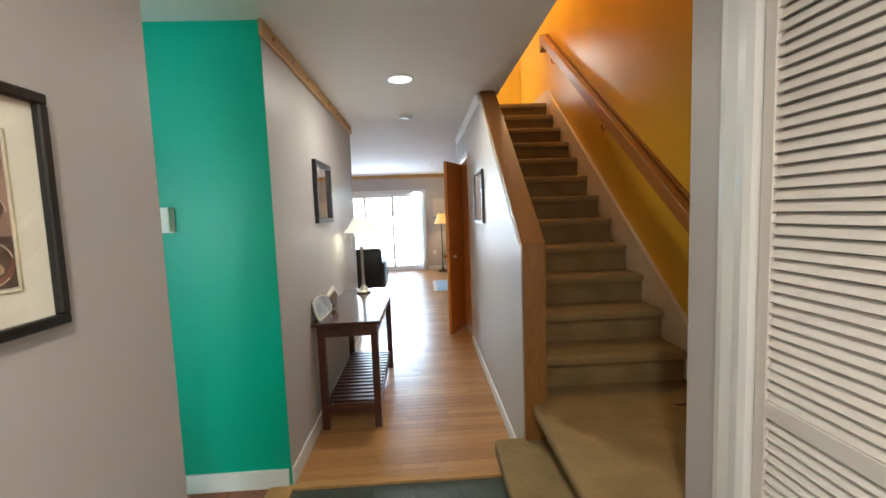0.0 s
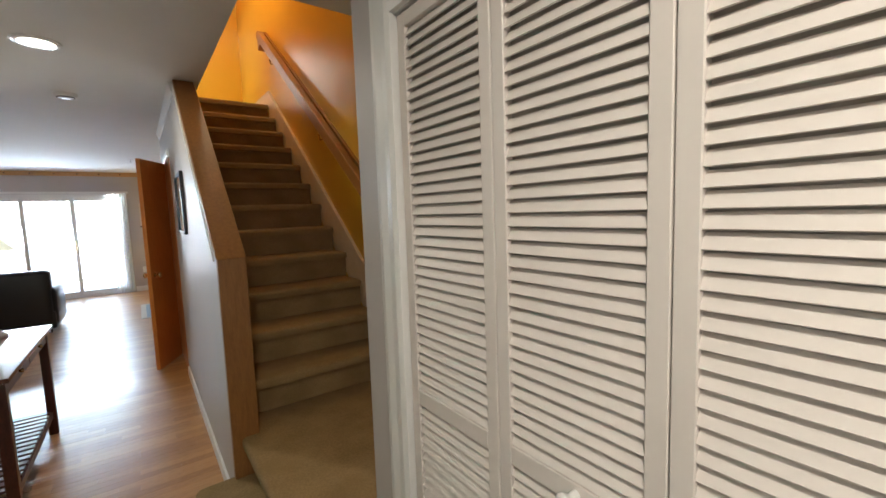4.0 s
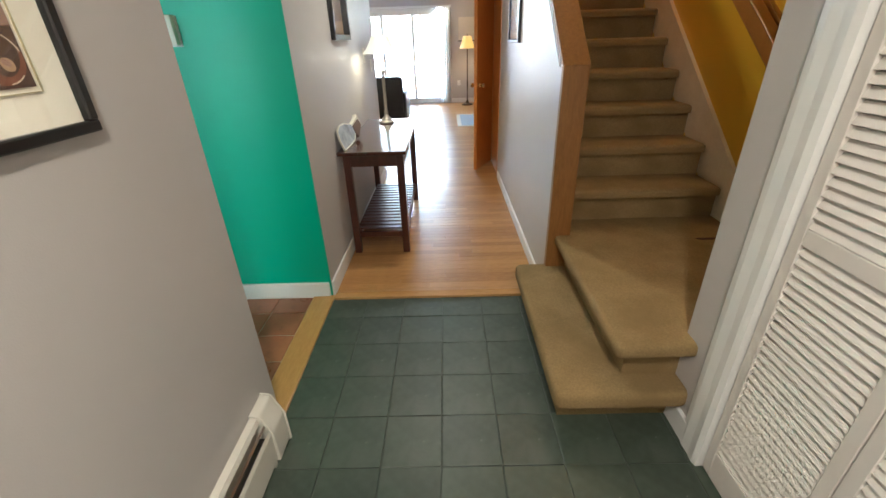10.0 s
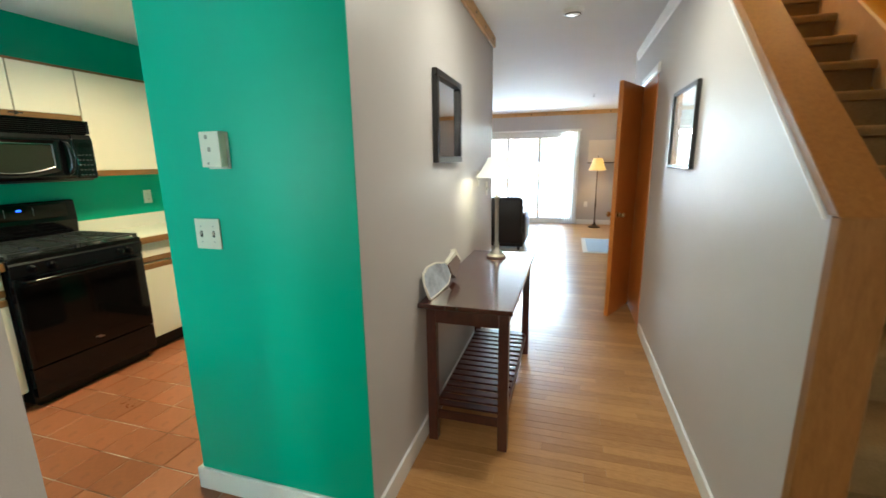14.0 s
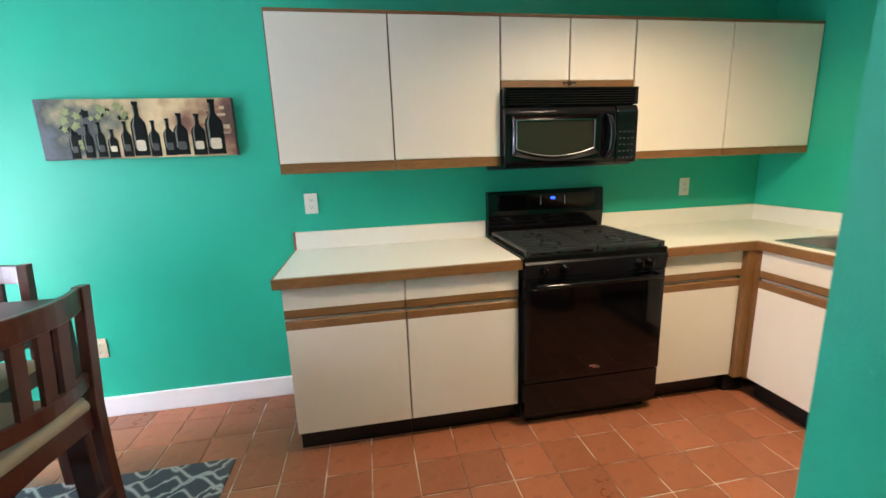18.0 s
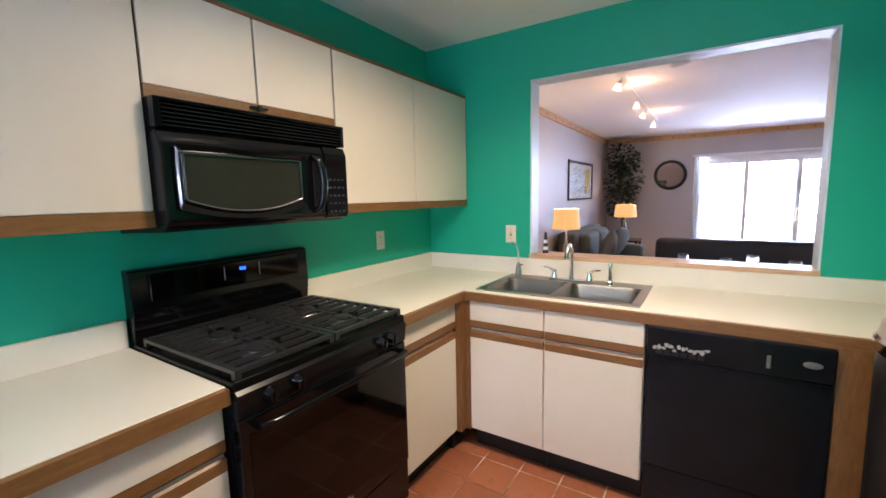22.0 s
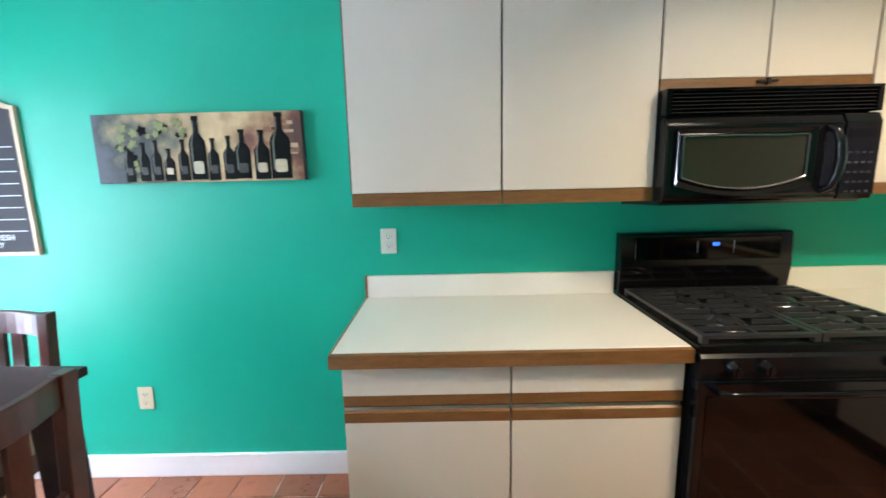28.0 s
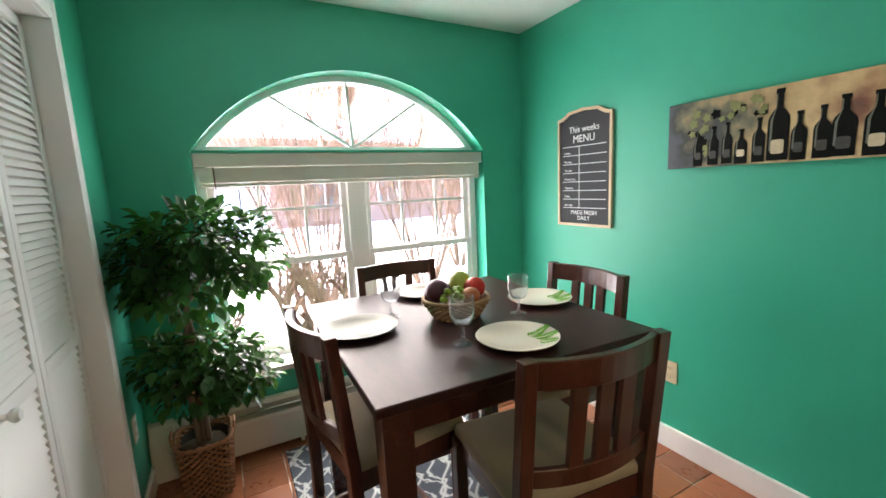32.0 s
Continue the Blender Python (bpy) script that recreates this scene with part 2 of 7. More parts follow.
SLATE = mat("green_slate", (0.052, 0.067, 0.051), 0.42, grain=0.35, grain_scale=30, blotch=0.4, blotch_scale=7, bump=0.5, bump_scale=26, per_object=0.12)
flecks(SLATE, 34, 0.70, 0.76, (0.20, 0.21, 0.18))
flecks(SLATE, 5, 0.56, 0.75, (0.075, 0.085, 0.07))
SLATE_JOINT = mat("slate_joint", (0.085, 0.095, 0.082), 0.9, grain=0.2, grain_scale=90)
QUARRY = mat("red_quarry_tile", (0.31, 0.108, 0.049), 0.34, grain=0.15, grain_scale=40, blotch=0.22, blotch_scale=6, bump=0.2, bump_scale=70, per_object=0.16, rough_var=0.3)
flecks(QUARRY, 9, 0.60, 0.80, (0.13, 0.055, 0.032))
GROUT = mat("worn_pale_grout", (0.50, 0.44, 0.38), 0.9, grain=0.4, grain_scale=50)
_n, _l = GROUT.node_tree.nodes, GROUT.node_tree.links
_t, _r = _n.new("ShaderNodeTexNoise"), _n.new("ShaderNodeValToRGB")
_t.inputs["Scale"].default_value, _t.inputs["Detail"].default_value = 5.5, 5
_r.color_ramp.elements[0].position, _r.color_ramp.elements[0].color = 0.42, (0.15, 0.085, 0.055, 1)
_r.color_ramp.elements[1].position, _r.color_ramp.elements[1].color = 0.58, (0.62, 0.56, 0.49, 1)
_l.new(_n["Texture Coordinate"].outputs["Object"], _t.inputs["Vector"])
_l.new(_t.outputs["Fac"], _r.inputs[0])
_l.new(_r.outputs[0], _n["Principled BSDF"].inputs["Base Color"])
LAMINATE = mat("cream_laminate_door", (0.74, 0.675, 0.575), 0.42, blotch=0.02, grain=0.02, grain_scale=300)
COUNTER = mat("cream_laminate_worktop", (0.74, 0.71, 0.62), 0.36, grain=0.05, grain_scale=420, blotch=0.03)
BLACKGLOSS = mat("black_enamel", (0.004, 0.004, 0.005), 0.10, spec=0.34)
BLACKGLASS = mat("black_glass", (0.004, 0.003, 0.003), 0.06, spec=0.26)
BLACKMATT = mat("black_plastic", (0.007, 0.007, 0.008), 0.4, grain=0.1, grain_scale=200, spec=0.3)
BLACKDISH = mat("black_satin_enamel", (0.006, 0.007, 0.009), 0.22, grain=0.05, grain_scale=300, spec=0.2)
COOKTOP = mat("black_cooktop_enamel", (0.004, 0.004, 0.004), 0.22, spec=0.18)
IRON = mat("cast_iron_grate", (0.022, 0.022, 0.023), 0.30, grain=0.2, grain_scale=150, bump=0.2, bump_scale=200)
STEEL = mat("brushed_steel", (0.42, 0.40, 0.38), 0.30, 1.0, grain=0.05, grain_scale=120, stretch=(1, 12, 1))
CHROME = mat("polished_chrome", (0.75, 0.75, 0.75), 0.08, 1.0)
BRASS = mat("dull_brass", (0.55, 0.42, 0.22), 0.25, 1.0)
ESPRESSO = wood("espresso_stained_wood", (0.018, 0.005, 0.004), (0.05, 0.014, 0.010), (6, 6, 2), 0.26, coat=0.25)
ESPRESSO_TOP = wood("espresso_table_top", (0.017, 0.006, 0.006), (0.042, 0.014, 0.012), (8, 1.6, 8), 0.34, coat=0.0)
ESPRESSO_TOP.node_tree.nodes["Principled BSDF"].inputs["Specular IOR Level"].default_value = 0.21
MAHOGANY = wood("mahogany_stained_wood", (0.035, 0.008, 0.005), (0.085, 0.022, 0.012), (6, 6, 2), 0.28, coat=0.25)
SUEDE = mat("taupe_suede", (0.30, 0.25, 0.17), 0.9, grain=0.08, grain_scale=120, blotch=0.16, blotch_scale=5, bump=0.15, bump_scale=300, spec=0.2)
IVORY = mat("ivory_plastic", (0.72, 0.68, 0.58), 0.35)
WHITEPLASTIC = mat("white_plastic", (0.80, 0.79, 0.77), 0.35)
SLOT = mat("dark_slot", (0.03, 0.028, 0.025), 0.7)
HEATER = mat("cream_enamel_heater", (0.68, 0.65, 0.58), 0.4, blotch=0.05, grain=0.03)
PAPER = mat("cream_mat_board", (0.74, 0.69, 0.58), 0.8, grain=0.02, grain_scale=300)
BLACKFRAME = mat("black_picture_frame", (0.012, 0.011, 0.011), 0.3, grain=0.1)
PANE = glass("window_glass")
PICGLASS = glass("picture_glass")
# grey tint added to the arched window's panes to dim the bright view outside
DIMPANE = glass("screened_window_glass", (0.74, 0.75, 0.77))
MIRROR = mat("mirror", (0.85, 0.85, 0.85), 0.02, 1.0)
SNOW = mat("snow", (0.86, 0.87, 0.90), 0.85, blotch=0.04, blotch_scale=0.6, bump=0.4, bump_scale=3)
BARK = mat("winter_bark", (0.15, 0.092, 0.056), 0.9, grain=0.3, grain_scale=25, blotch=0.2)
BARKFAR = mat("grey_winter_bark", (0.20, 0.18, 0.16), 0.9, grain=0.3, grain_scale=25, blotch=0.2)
TRUNKWOOD = mat("ficus_stem", (0.16, 0.11, 0.07), 0.8, grain=0.3, grain_scale=60, bump=0.3)
FENCE = mat("white_vinyl", (0.8, 0.8, 0.8), 0.5)


# ---- building helpers ----
def box_into(bm, x0, x1, y0, y1, z0, z1, bevel=0.0, seg=1):
    vs = [bm.verts.new((x, y, z)) for z in (z0, z1) for x, y in ((x0, y0), (x1, y0), (x1, y1), (x0, y1))]
    fs = [bm.faces.new([vs[i] for i in q]) for q in ((3, 2, 1, 0), (4, 5, 6, 7), (0, 1, 5, 4), (1, 2, 6, 5), (2, 3, 7, 6), (3, 0, 4, 7))]
    if bevel:
        edges = list({e for f in fs for e in f.edges})
        bmesh.ops.bevel(bm, geom=edges, offset=bevel, segments=seg, affect='EDGES', profile=0.5)
    return bm


def box(x0, x1, y0, y1, z0, z1, bevel=0.0, seg=1):
    return box_into(bmesh.new(), x0, x1, y0, y1, z0, z1, bevel, seg)


def boxes(*rows, bevel=0.0, seg=1):
    bm = bmesh.new()
    for r in rows:
        box_into(bm, *r, bevel=bevel, seg=seg)
    return bm


def merged(*rows):
    """Boxes that touch, made into one closed solid with shared corners."""
    cuts = [sorted({round(v, 5) for r in rows for v in r[2 * k:2 * k + 2]}) for k in range(3)]
    size = [len(c) - 1 for c in cuts]
    mids = [[(a + b) / 2 for a, b in zip(c, c[1:])] for c in cuts]
    solid = {(i, j, k) for i in range(size[0]) for j in range(size[1]) for k in range(size[2])
             if any(r[0] < mids[0][i] < r[1] and r[2] < mids[1][j] < r[3] and r[4] < mids[2][k] < r[5] for r in rows)}
    bm, seen = bmesh.new(), {}

    def corner(*idx):
        if idx not in seen:
            seen[idx] = bm.verts.new([cuts[n][idx[n]] for n in range(3)])
        return seen[idx]
    for cell in solid:
        for axis in range(3):
            for step in (0, 1):
                near = list(cell)
                near[axis] += 2 * step - 1
                if tuple(near) in solid:
                    continue
                u, v = [n for n in range(3) if n != axis]
                ring = []
                for du, dv in ((0, 0), (1, 0), (1, 1), (0, 1)):
                    c = list(cell)
                    c[axis] += step
                    c[u] += du
                    c[v] += dv
                    ring.append(corner(*c))
                bm.faces.new(ring)
    bmesh.ops.recalc_face_normals(bm, faces=bm.faces)
    return bm


def lathe(profile, sides=24, bm=None, place=(0, 0, 0)):
    """Turn (radius, height) pairs about the z axis."""
    bm = bm or bmesh.new()
    rings = []
    for r, z in profile:
        if r < 1e-5:
            rings.append([bm.verts.new((place[0], place[1], place[2] + z))])
        else:
            rings.append([bm.verts.new((place[0] + r * math.cos(2 * math.pi * i / sides), place[1] + r * math.sin(2 * math.pi * i / sides), place[2] + z)) for i in range(sides)])
    for a, b in zip(rings, rings[1:]):
        for i in range(sides):
            j = (i + 1) % sides
            q = [a[i % len(a)], a[j % len(a)], b[j % len(b)], b[i % len(b)]]
            q = [v for k, v in enumerate(q) if v not in q[:k]]
            if len(q) > 2:
                bm.faces.new(q)
    bmesh.ops.recalc_face_normals(bm, faces=bm.faces)
    return bm


def tube_into(bm, points, radii, sides=10):
    """A round bar along the points, capped."""
    points = [Vector(p) for p in points]
    if not hasattr(radii, "__len__"):
        radii = [radii] * len(points)
    rings, side = [], None
    for i, (p, r) in enumerate(zip(points, radii)):
        d = (points[min(i + 1, len(points) - 1)] - points[max(i - 1, 0)]).normalized()
        if side is None:
            side = d.orthogonal().normalized()
        side = (side - d * side.dot(d)).normalized()
        up = d.cross(side)
        rings.append([bm.verts.new(p + r * (math.cos(2 * math.pi * k / sides) * side + math.sin(2 * math.pi * k / sides) * up)) for k in range(sides)])
    for a, b in zip(rings, rings[1:]):
        for k in range(sides):
            bm.faces.new((a[k], a[(k + 1) % sides], b[(k + 1) % sides], b[k]))
    bm.faces.new(rings[0][::-1])
    bm.faces.new(rings[-1])
    return bm


def tube(points, radii, sides=10):
    return tube_into(bmesh.new(), points, radii, sides)


def prism(outline, axis, a, b, bevel=0.0):
    """A flat outline of (u, v) drawn out along x, y or z from a to b; u, v are the other two axes in order."""
    bm = bmesh.new()

    def at(u, v, w):
        return {"x": (w, u, v), "y": (u, w, v), "z": (u, v, w)}[axis]
    lo = [bm.verts.new(at(u, v, a)) for u, v in outline]
    hi = [bm.verts.new(at(u, v, b)) for u, v in outline]
    bm.faces.new(lo)
    bm.faces.new(hi[::-1])
    for i in range(len(lo)):
        j = (i + 1) % len(lo)
        bm.faces.new((lo[i], hi[i], hi[j], lo[j]))
    bmesh.ops.recalc_face_normals(bm, faces=bm.faces)
    if bevel:
        bmesh.ops.bevel(bm, geom=list(bm.edges), offset=bevel, segments=2, affect='EDGES', profile=0.5)
    return bm


def mesh_of(name, bm, material, smooth=False):
    me = bpy.data.meshes.new(name)
    bm.normal_update()
    bm.to_mesh(me)
    bm.free()
    for m in (material if isinstance(material, (list, tuple)) else (material,)):
        me.materials.append(m)
    if smooth:
        me.polygons.foreach_set("use_smooth", [len(p.vertices) < 9 and p.area < 0.06 for p in me.polygons])
        try:
            me.set_sharp_from_angle(angle=radians(38))
        except AttributeError:
            pass
    return me


def structure(name, bm, material, label, category, smooth=False):
    return tagged(new(name, mesh_of(name, bm, material, smooth)), label, category, kind="structure")


def solo(name, bm, material, label, category, group="", kind="", m=None, smooth=False):
    ob = tagged(new(name, mesh_of(name, bm, material, smooth)), label, category, group, kind)
    if m is not None:
        ob.matrix_basis = m
    return ob


def thing(name, m, label, category, group="", kind=""):
    ob = tagged(new(name), label, category, group, kind)
    ob.empty_display_size = 0.1
    ob.matrix_basis = m
    return ob


def part(name, bm, material, parent, label="", smooth=False, m=None):
    """Link a bmesh, in its thing's own axes, as one mesh under a thing or a part."""
    ob = new(name, mesh_of(name, bm, material, smooth))
    ob.parent = parent
    if m is not None:
        ob.matrix_basis = m
    if label:
        ob["label"] = label
    return ob


def again(ob, parent, m):
    """One more part on the same mesh."""
    o = new(ob.name.split(".")[0], ob.data)
    o.parent, o.matrix_basis = parent, m
    if "label" in ob.keys():
        o["label"] = ob["label"]
    return o


O = Matrix.Identity(4)


def writing(name, text, size, material, parent, m, label="", align='CENTER'):
    """Letters in the built-in font, as a thin mesh under a thing."""
    cu = bpy.data.curves.new(name, 'FONT')
    cu.body, cu.size, cu.extrude, cu.align_x, cu.align_y, cu.resolution_u = text, size, 0.0004, align, 'CENTER', 2
    tmp = bpy.data.objects.new(name, cu)
    scene.collection.objects.link(tmp)
    me = bpy.data.meshes.new_from_object(tmp.evaluated_get(bpy.context.evaluated_depsgraph_get()))
    bpy.data.objects.remove(tmp)
    bpy.data.curves.remove(cu)
    me.name = name
    me.materials.clear()
    me.materials.append(material)
    ob = new(name, me)
    ob.parent, ob.matrix_basis = parent, m
    if label:
        ob["label"] = label
    return ob


# ---- the plan: metres, y runs down the hall, x to the stairs ----
WX0 = -2.755          # stove wall
KY = 5.34             # kitchen's rear wall
HL, HR = 0.224, 1.517  # hall walls
CZ = 2.46             # ceilings
WY = -0.086           # window wall
CLX = 1.842           # closet wall
SX = 2.58             # stairwell wall
FY = 11.70            # far wall of the living room
T = 0.12


def wall(name, material, label, *rows):
    return structure(name, merged(*rows), material, label, "wall")


wall("wall_stove_side", GREEN, "green painted kitchen and dining wall", (WX0 - T, WX0, WY - 0.2, KY, -0.05, CZ))
# the rear kitchen wall with its two serving openings
wall("wall_kitchen_rear", GREEN, "green painted kitchen wall with serving openings",
     (WX0, -1.972, KY, KY + T, -0.05, CZ), (-1.972, -0.54, KY, KY + T, 2.14, CZ), (-1.972, -0.54, KY, KY + T, -0.05, 1.015),
     (-0.54, -0.30, KY, KY + T, -0.05, CZ), (-0.30, 0.104, KY, KY + T, 2.14, CZ), (-0.30, 0.104, KY, KY + T, -0.05, 1.015))
wall("wall_kitchen_rear_living_side", GREY, "grey painted wall behind the kitchen",
     (WX0, -1.972, KY + T, KY + T + 0.012, 0, CZ), (-1.972, -0.54, KY + T, KY + T + 0.012, 2.14, CZ), (-1.972, -0.54, KY + T, KY + T + 0.012, 0, 1.015),
     (-0.54, -0.30, KY + T, KY + T + 0.012, 0, CZ), (-0.30, 0.104, KY + T, KY + T + 0.012, 2.14, CZ), (-0.30, 0.104, KY + T, KY + T + 0.012, 0, 1.015))
JAMB = mat("pale_jamb_paint", (0.58, 0.68, 0.74), 0.4, blotch=0.04)
wall("opening_lining", JAMB, "pale painted lining of the serving opening",
     (-1.972, -1.962, KY + 0.003, KY + T + 0.01, 1.045, 2.13), (-0.55, -0.54, KY + 0.003, KY + T + 0.01, 1.045, 2.13),
     (-1.972, -0.54, KY + 0.003, KY + T + 0.01, 2.13, 2.14), (-0.30, -0.29, KY + 0.003, KY + T + 0.01, 1.045, 2.13), (-0.29, 0.104, KY + 0.003, KY + T + 0.01, 2.13, 2.14))
wall("opening_sill", wood("maple_sill", (0.50, 0.30, 0.16), (0.62, 0.42, 0.25), (2, 12, 12), 0.4), "pale wooden sill of the serving opening",
     (-1.972, -0.54, KY - 0.012, KY + T + 0.05, 1.018, 1.043), (-0.30, 0.104, KY - 0.012, KY + T + 0.05, 1.018, 1.043))
# hall and kitchen share a wall; its stub end faces the entry
wall("wall_hall_left", GREY, "grey painted hall wall", (0.164, HL, 3.168, 5.715, -0.05, CZ))
wall("wall_kitchen_east", GREEN, "green painted kitchen wall", (0.104, 0.164, 3.288, KY, -0.05, CZ))
wall("wall_partition", GREEN, "green painted partition between kitchen and entry", (-0.626, 0.164, 3.168, 3.288, -0.05, CZ), (0.164, HL - 0.001, 3.162, 3.168, -0.05, CZ))
wall("wall_partition_end", GREEN, "green painted end of the kitchen wall", (0.104, 0.164, KY + T + 0.012, 5.715, -0.05, CZ))
# block with the pantry between entry and dining room
wall("wall_entry_left", GREY, "grey painted entry wall", (0.124, HL, WY - 0.2, 2.235, -0.05, CZ))
wall("wall_pantry_end", GREEN, "green painted end of the pantry block", (-0.33, 0.124, 2.125, 2.235, -0.05, CZ))
wall("wall_dining_east", GREEN, "green painted dining wall round the pantry door",
     (-0.33, -0.19, WY, 0.373, -0.05, CZ), (-0.33, -0.19, 0.373, 1.950, 2.075, CZ), (-0.33, -0.19, 1.950, 2.125, -0.05, CZ))
# window wall with an arched opening
WX_L, WX_R, SILL_Z, SPRING, RISE = -2.425, -0.68, 0.475, 1.665, 0.45
ARC_R = (0.8725 ** 2 + RISE ** 2) / (2 * RISE)
ARC_CX, ARC_CZ = (WX_L + WX_R) / 2, SPRING + RISE - ARC_R


def arc(n=28, inset=0.0):
    """The arch from its right end to its left."""
    r, half = ARC_R - inset, None
    half = math.asin(min(1, (0.8725 - inset) / r))
    return [(ARC_CX + r * math.sin(half - 2 * half * i / n), ARC_CZ + r * math.cos(half - 2 * half * i / n)) for i in range(n + 1)]


def window_wall():
    bm = boxes((WX0, WX_L, WY - 0.2, WY, -0.05, CZ), (WX_R, -0.33, WY - 0.2, WY, -0.05, CZ), (WX_L, WX_R, WY - 0.2, WY, -0.05, SILL_Z))
    pts = arc()
    front = [(bm.verts.new((x, WY, z)), bm.verts.new((x, WY, CZ)), bm.verts.new((x, WY - 0.2, z)), bm.verts.new((x, WY - 0.2, CZ))) for x, z in pts]
    for a, b in zip(front, front[1:]):
        bm.faces.new((a[0], a[1], b[1], b[0]))
        bm.faces.new((a[2], b[2], b[3], a[3]))
        bm.faces.new((a[0], b[0], b[2], a[2]))
        bm.faces.new((a[1], a[3], b[3], b[1]))
    return bm


structure("wall_window", window_wall(), GREEN, "green painted dining wall with an arched window", "wall")
wall("wall_entry_front", GREY, "grey painted wall behind the entry", (HL, 2.70, WY - 0.2, WY, -0.05, CZ))
# closet wall on the stair side of the entry
wall("wall_closet", GREY, "grey painted wall round the closet doors",
     (CLX, CLX + T, 2.055, 2.245, -0.05, CZ), (CLX, CLX + T, 0.425, 2.055, 2.085, CZ), (CLX, CLX + T, WY, 0.425, -0.05, CZ))
wall("wall_closet_side", GREY, "grey painted wall between closet and stairs", (CLX + T, SX, 2.125, 2.245, -0.05, CZ))
wall("closet_inside", DARKVOID, "closet back wall coloured dark for shade", (2.56, 2.70, WY, 2.125, 0, CZ))
# stairs' walls
wall("wall_stairwell", ORANGE, "orange painted stairwell wall", (SX, SX + T, 2.125, 7.60, -0.05, 5.0))
wall("wall_stairwell_far", ORANGE, "orange painted wall at the head of the stairs", (1.40, SX, 7.48, 7.60, 2.74, 5.0))
wall("wall_stairwell_near", ORANGE, "orange painted wall over the stair foot", (1.40, SX, 2.80, 2.945, CZ + 0.102, 5.0))
wall("wall_stairwell_left", ORANGE, "orange painted upstairs wall", (1.40, 1.675, 2.945, 7.48, CZ + 0.102, 5.0))
structure("ceiling_upstairs", box(1.40, SX, 2.75, 7.60, 5.0, 5.1), CEILING, "white ceiling over the stairs", "ceiling")
SLOPE = (CZ - 1.287) / (4.52 - 3.15)


def stair_side():
    return prism([(3.16, -0.05), (6.95, -0.05), (6.95, CZ), (4.52, CZ), (3.16, 1.287 + 0.01 * SLOPE)], "x", HR, HR + 0.06)


structure("wall_hall_right", stair_side(), GREY, "grey painted wall beside the stairs", "wall")
structure("wall_stairs_inner", prism([(3.16, -0.05), (6.95, -0.05), (6.95, CZ), (4.52, CZ), (3.16, 1.287 + 0.01 * SLOPE)], "x", HR + 0.06, HR + 0.115),
          ORANGE, "orange painted inner side of the stair wall", "wall")
# living room shell
wall("wall_living_left", GREY, "pale grey living room wall", (WX0 - T, WX0, KY, FY + 0.15, -0.05, CZ))
wall("wall_living_far", GREY, "pale grey living room wall with a sliding glass door",
     (WX0, -1.24, FY, FY + 0.15, -0.05, CZ), (-1.24, 1.06, FY, FY + 0.15, 2.03, CZ), (1.06, 3.3, FY, FY + 0.15, -0.05, CZ))
wall("wall_living_right", GREY, "pale grey living room wall", (3.2, 3.3, 6.95, FY, -0.05, CZ))
wall("wall_living_stair_end", GREY, "pale grey wall behind the stairs", (HR + 0.115, 3.2, 6.85, 6.95, -0.05, CZ))
# ceilings
structure("ceiling_kitchen", box(WX0 - T, 0.164, WY - 0.2, KY + 0.06, CZ, CZ + 0.1), CEILING, "white kitchen ceiling", "ceiling")
structure("ceiling_hall", merged((0.164, 1.68, WY - 0.2, 6.0, CZ, CZ + 0.1), (1.68, SX + T, WY - 0.2, 2.95, CZ, CZ + 0.1)), CEILING, "white hall ceiling", "ceiling")
structure("ceiling_living", merged((WX0 - T, 0.164, KY + 0.06, FY + 0.15, CZ, CZ + 0.1), (0.164, 1.60, 6.0, FY + 0.15, CZ, CZ + 0.1), (1.60, 3.3, 6.85, FY + 0.15, CZ, CZ + 0.1)),
          CEILING, "white living room ceiling", "ceiling")
# sub-floors, under the laid pieces
FLOOR_K = structure("floor_kitchen", box(WX0 - T, 0.112, WY - 0.2, KY + T, -0.12, -0.004), GROUT, "floor of red quarry tiles with pale grout", "floor")
FLOOR_E = structure("floor_entry", box(0.232, 2.7, WY - 0.2, 3.168, -0.12, -0.004), SLATE_JOINT, "floor of dark green slate tiles", "floor")
FLOOR_H = structure("floor_hall", merged((HL - 0.06, HR + 0.06, 3.168, 5.46, -0.12, -0.016), (WX0 - T, 3.3, 5.46, FY + 0.15, -0.12, -0.016)), SLOT, "floor of oak strips", "floor")
structure("threshold", box(0.105, 0.236, 2.235, 3.166, -0.10, 0.012, 0.005, 2), STRIPWOOD, "wooden threshold strip between tiles", "trim")
structure("floor_nosing", box(0.236, 1.40, 3.13, 3.19, -0.10, 0.014, 0.006, 2), wood("nosing_wood", (0.40, 0.20, 0.07), (0.55, 0.31, 0.12), (2, 14, 14), 0.25, coat=0.3), "rounded wooden nosing at the edge of the hall floor", "trim")

# ---- trim ----
def baseboard(name, label, x0, x1, y0, y1, h=0.105):
    return structure(name, box(x0, x1, y0, y1, 0, h, 0.004), TRIM, label, "baseboard")


baseboard("baseboard_stove_wall", "white painted baseboard on a green wall", WX0, WX0 + 0.018, 0.02, 2.225, 0.122)
baseboard("baseboard_partition", "white painted baseboard on the partition", -0.640, 0.212, 3.150, 3.168)
baseboard("baseboard_partition_end", "white painted baseboard round the partition end", -0.644, -0.626, 3.150, 3.288)
baseboard("baseboard_hall_left", "white painted hall baseboard", HL, HL + 0.014, 3.168, 5.715)
baseboard("baseboard_hall_right", "white painted hall baseboard", HR - 0.014, HR, 3.19, 5.50, 0.085)
baseboard("baseboard_hall_right_far", "white painted hall baseboard", HR - 0.014, HR, 6.32, 6.95, 0.085)
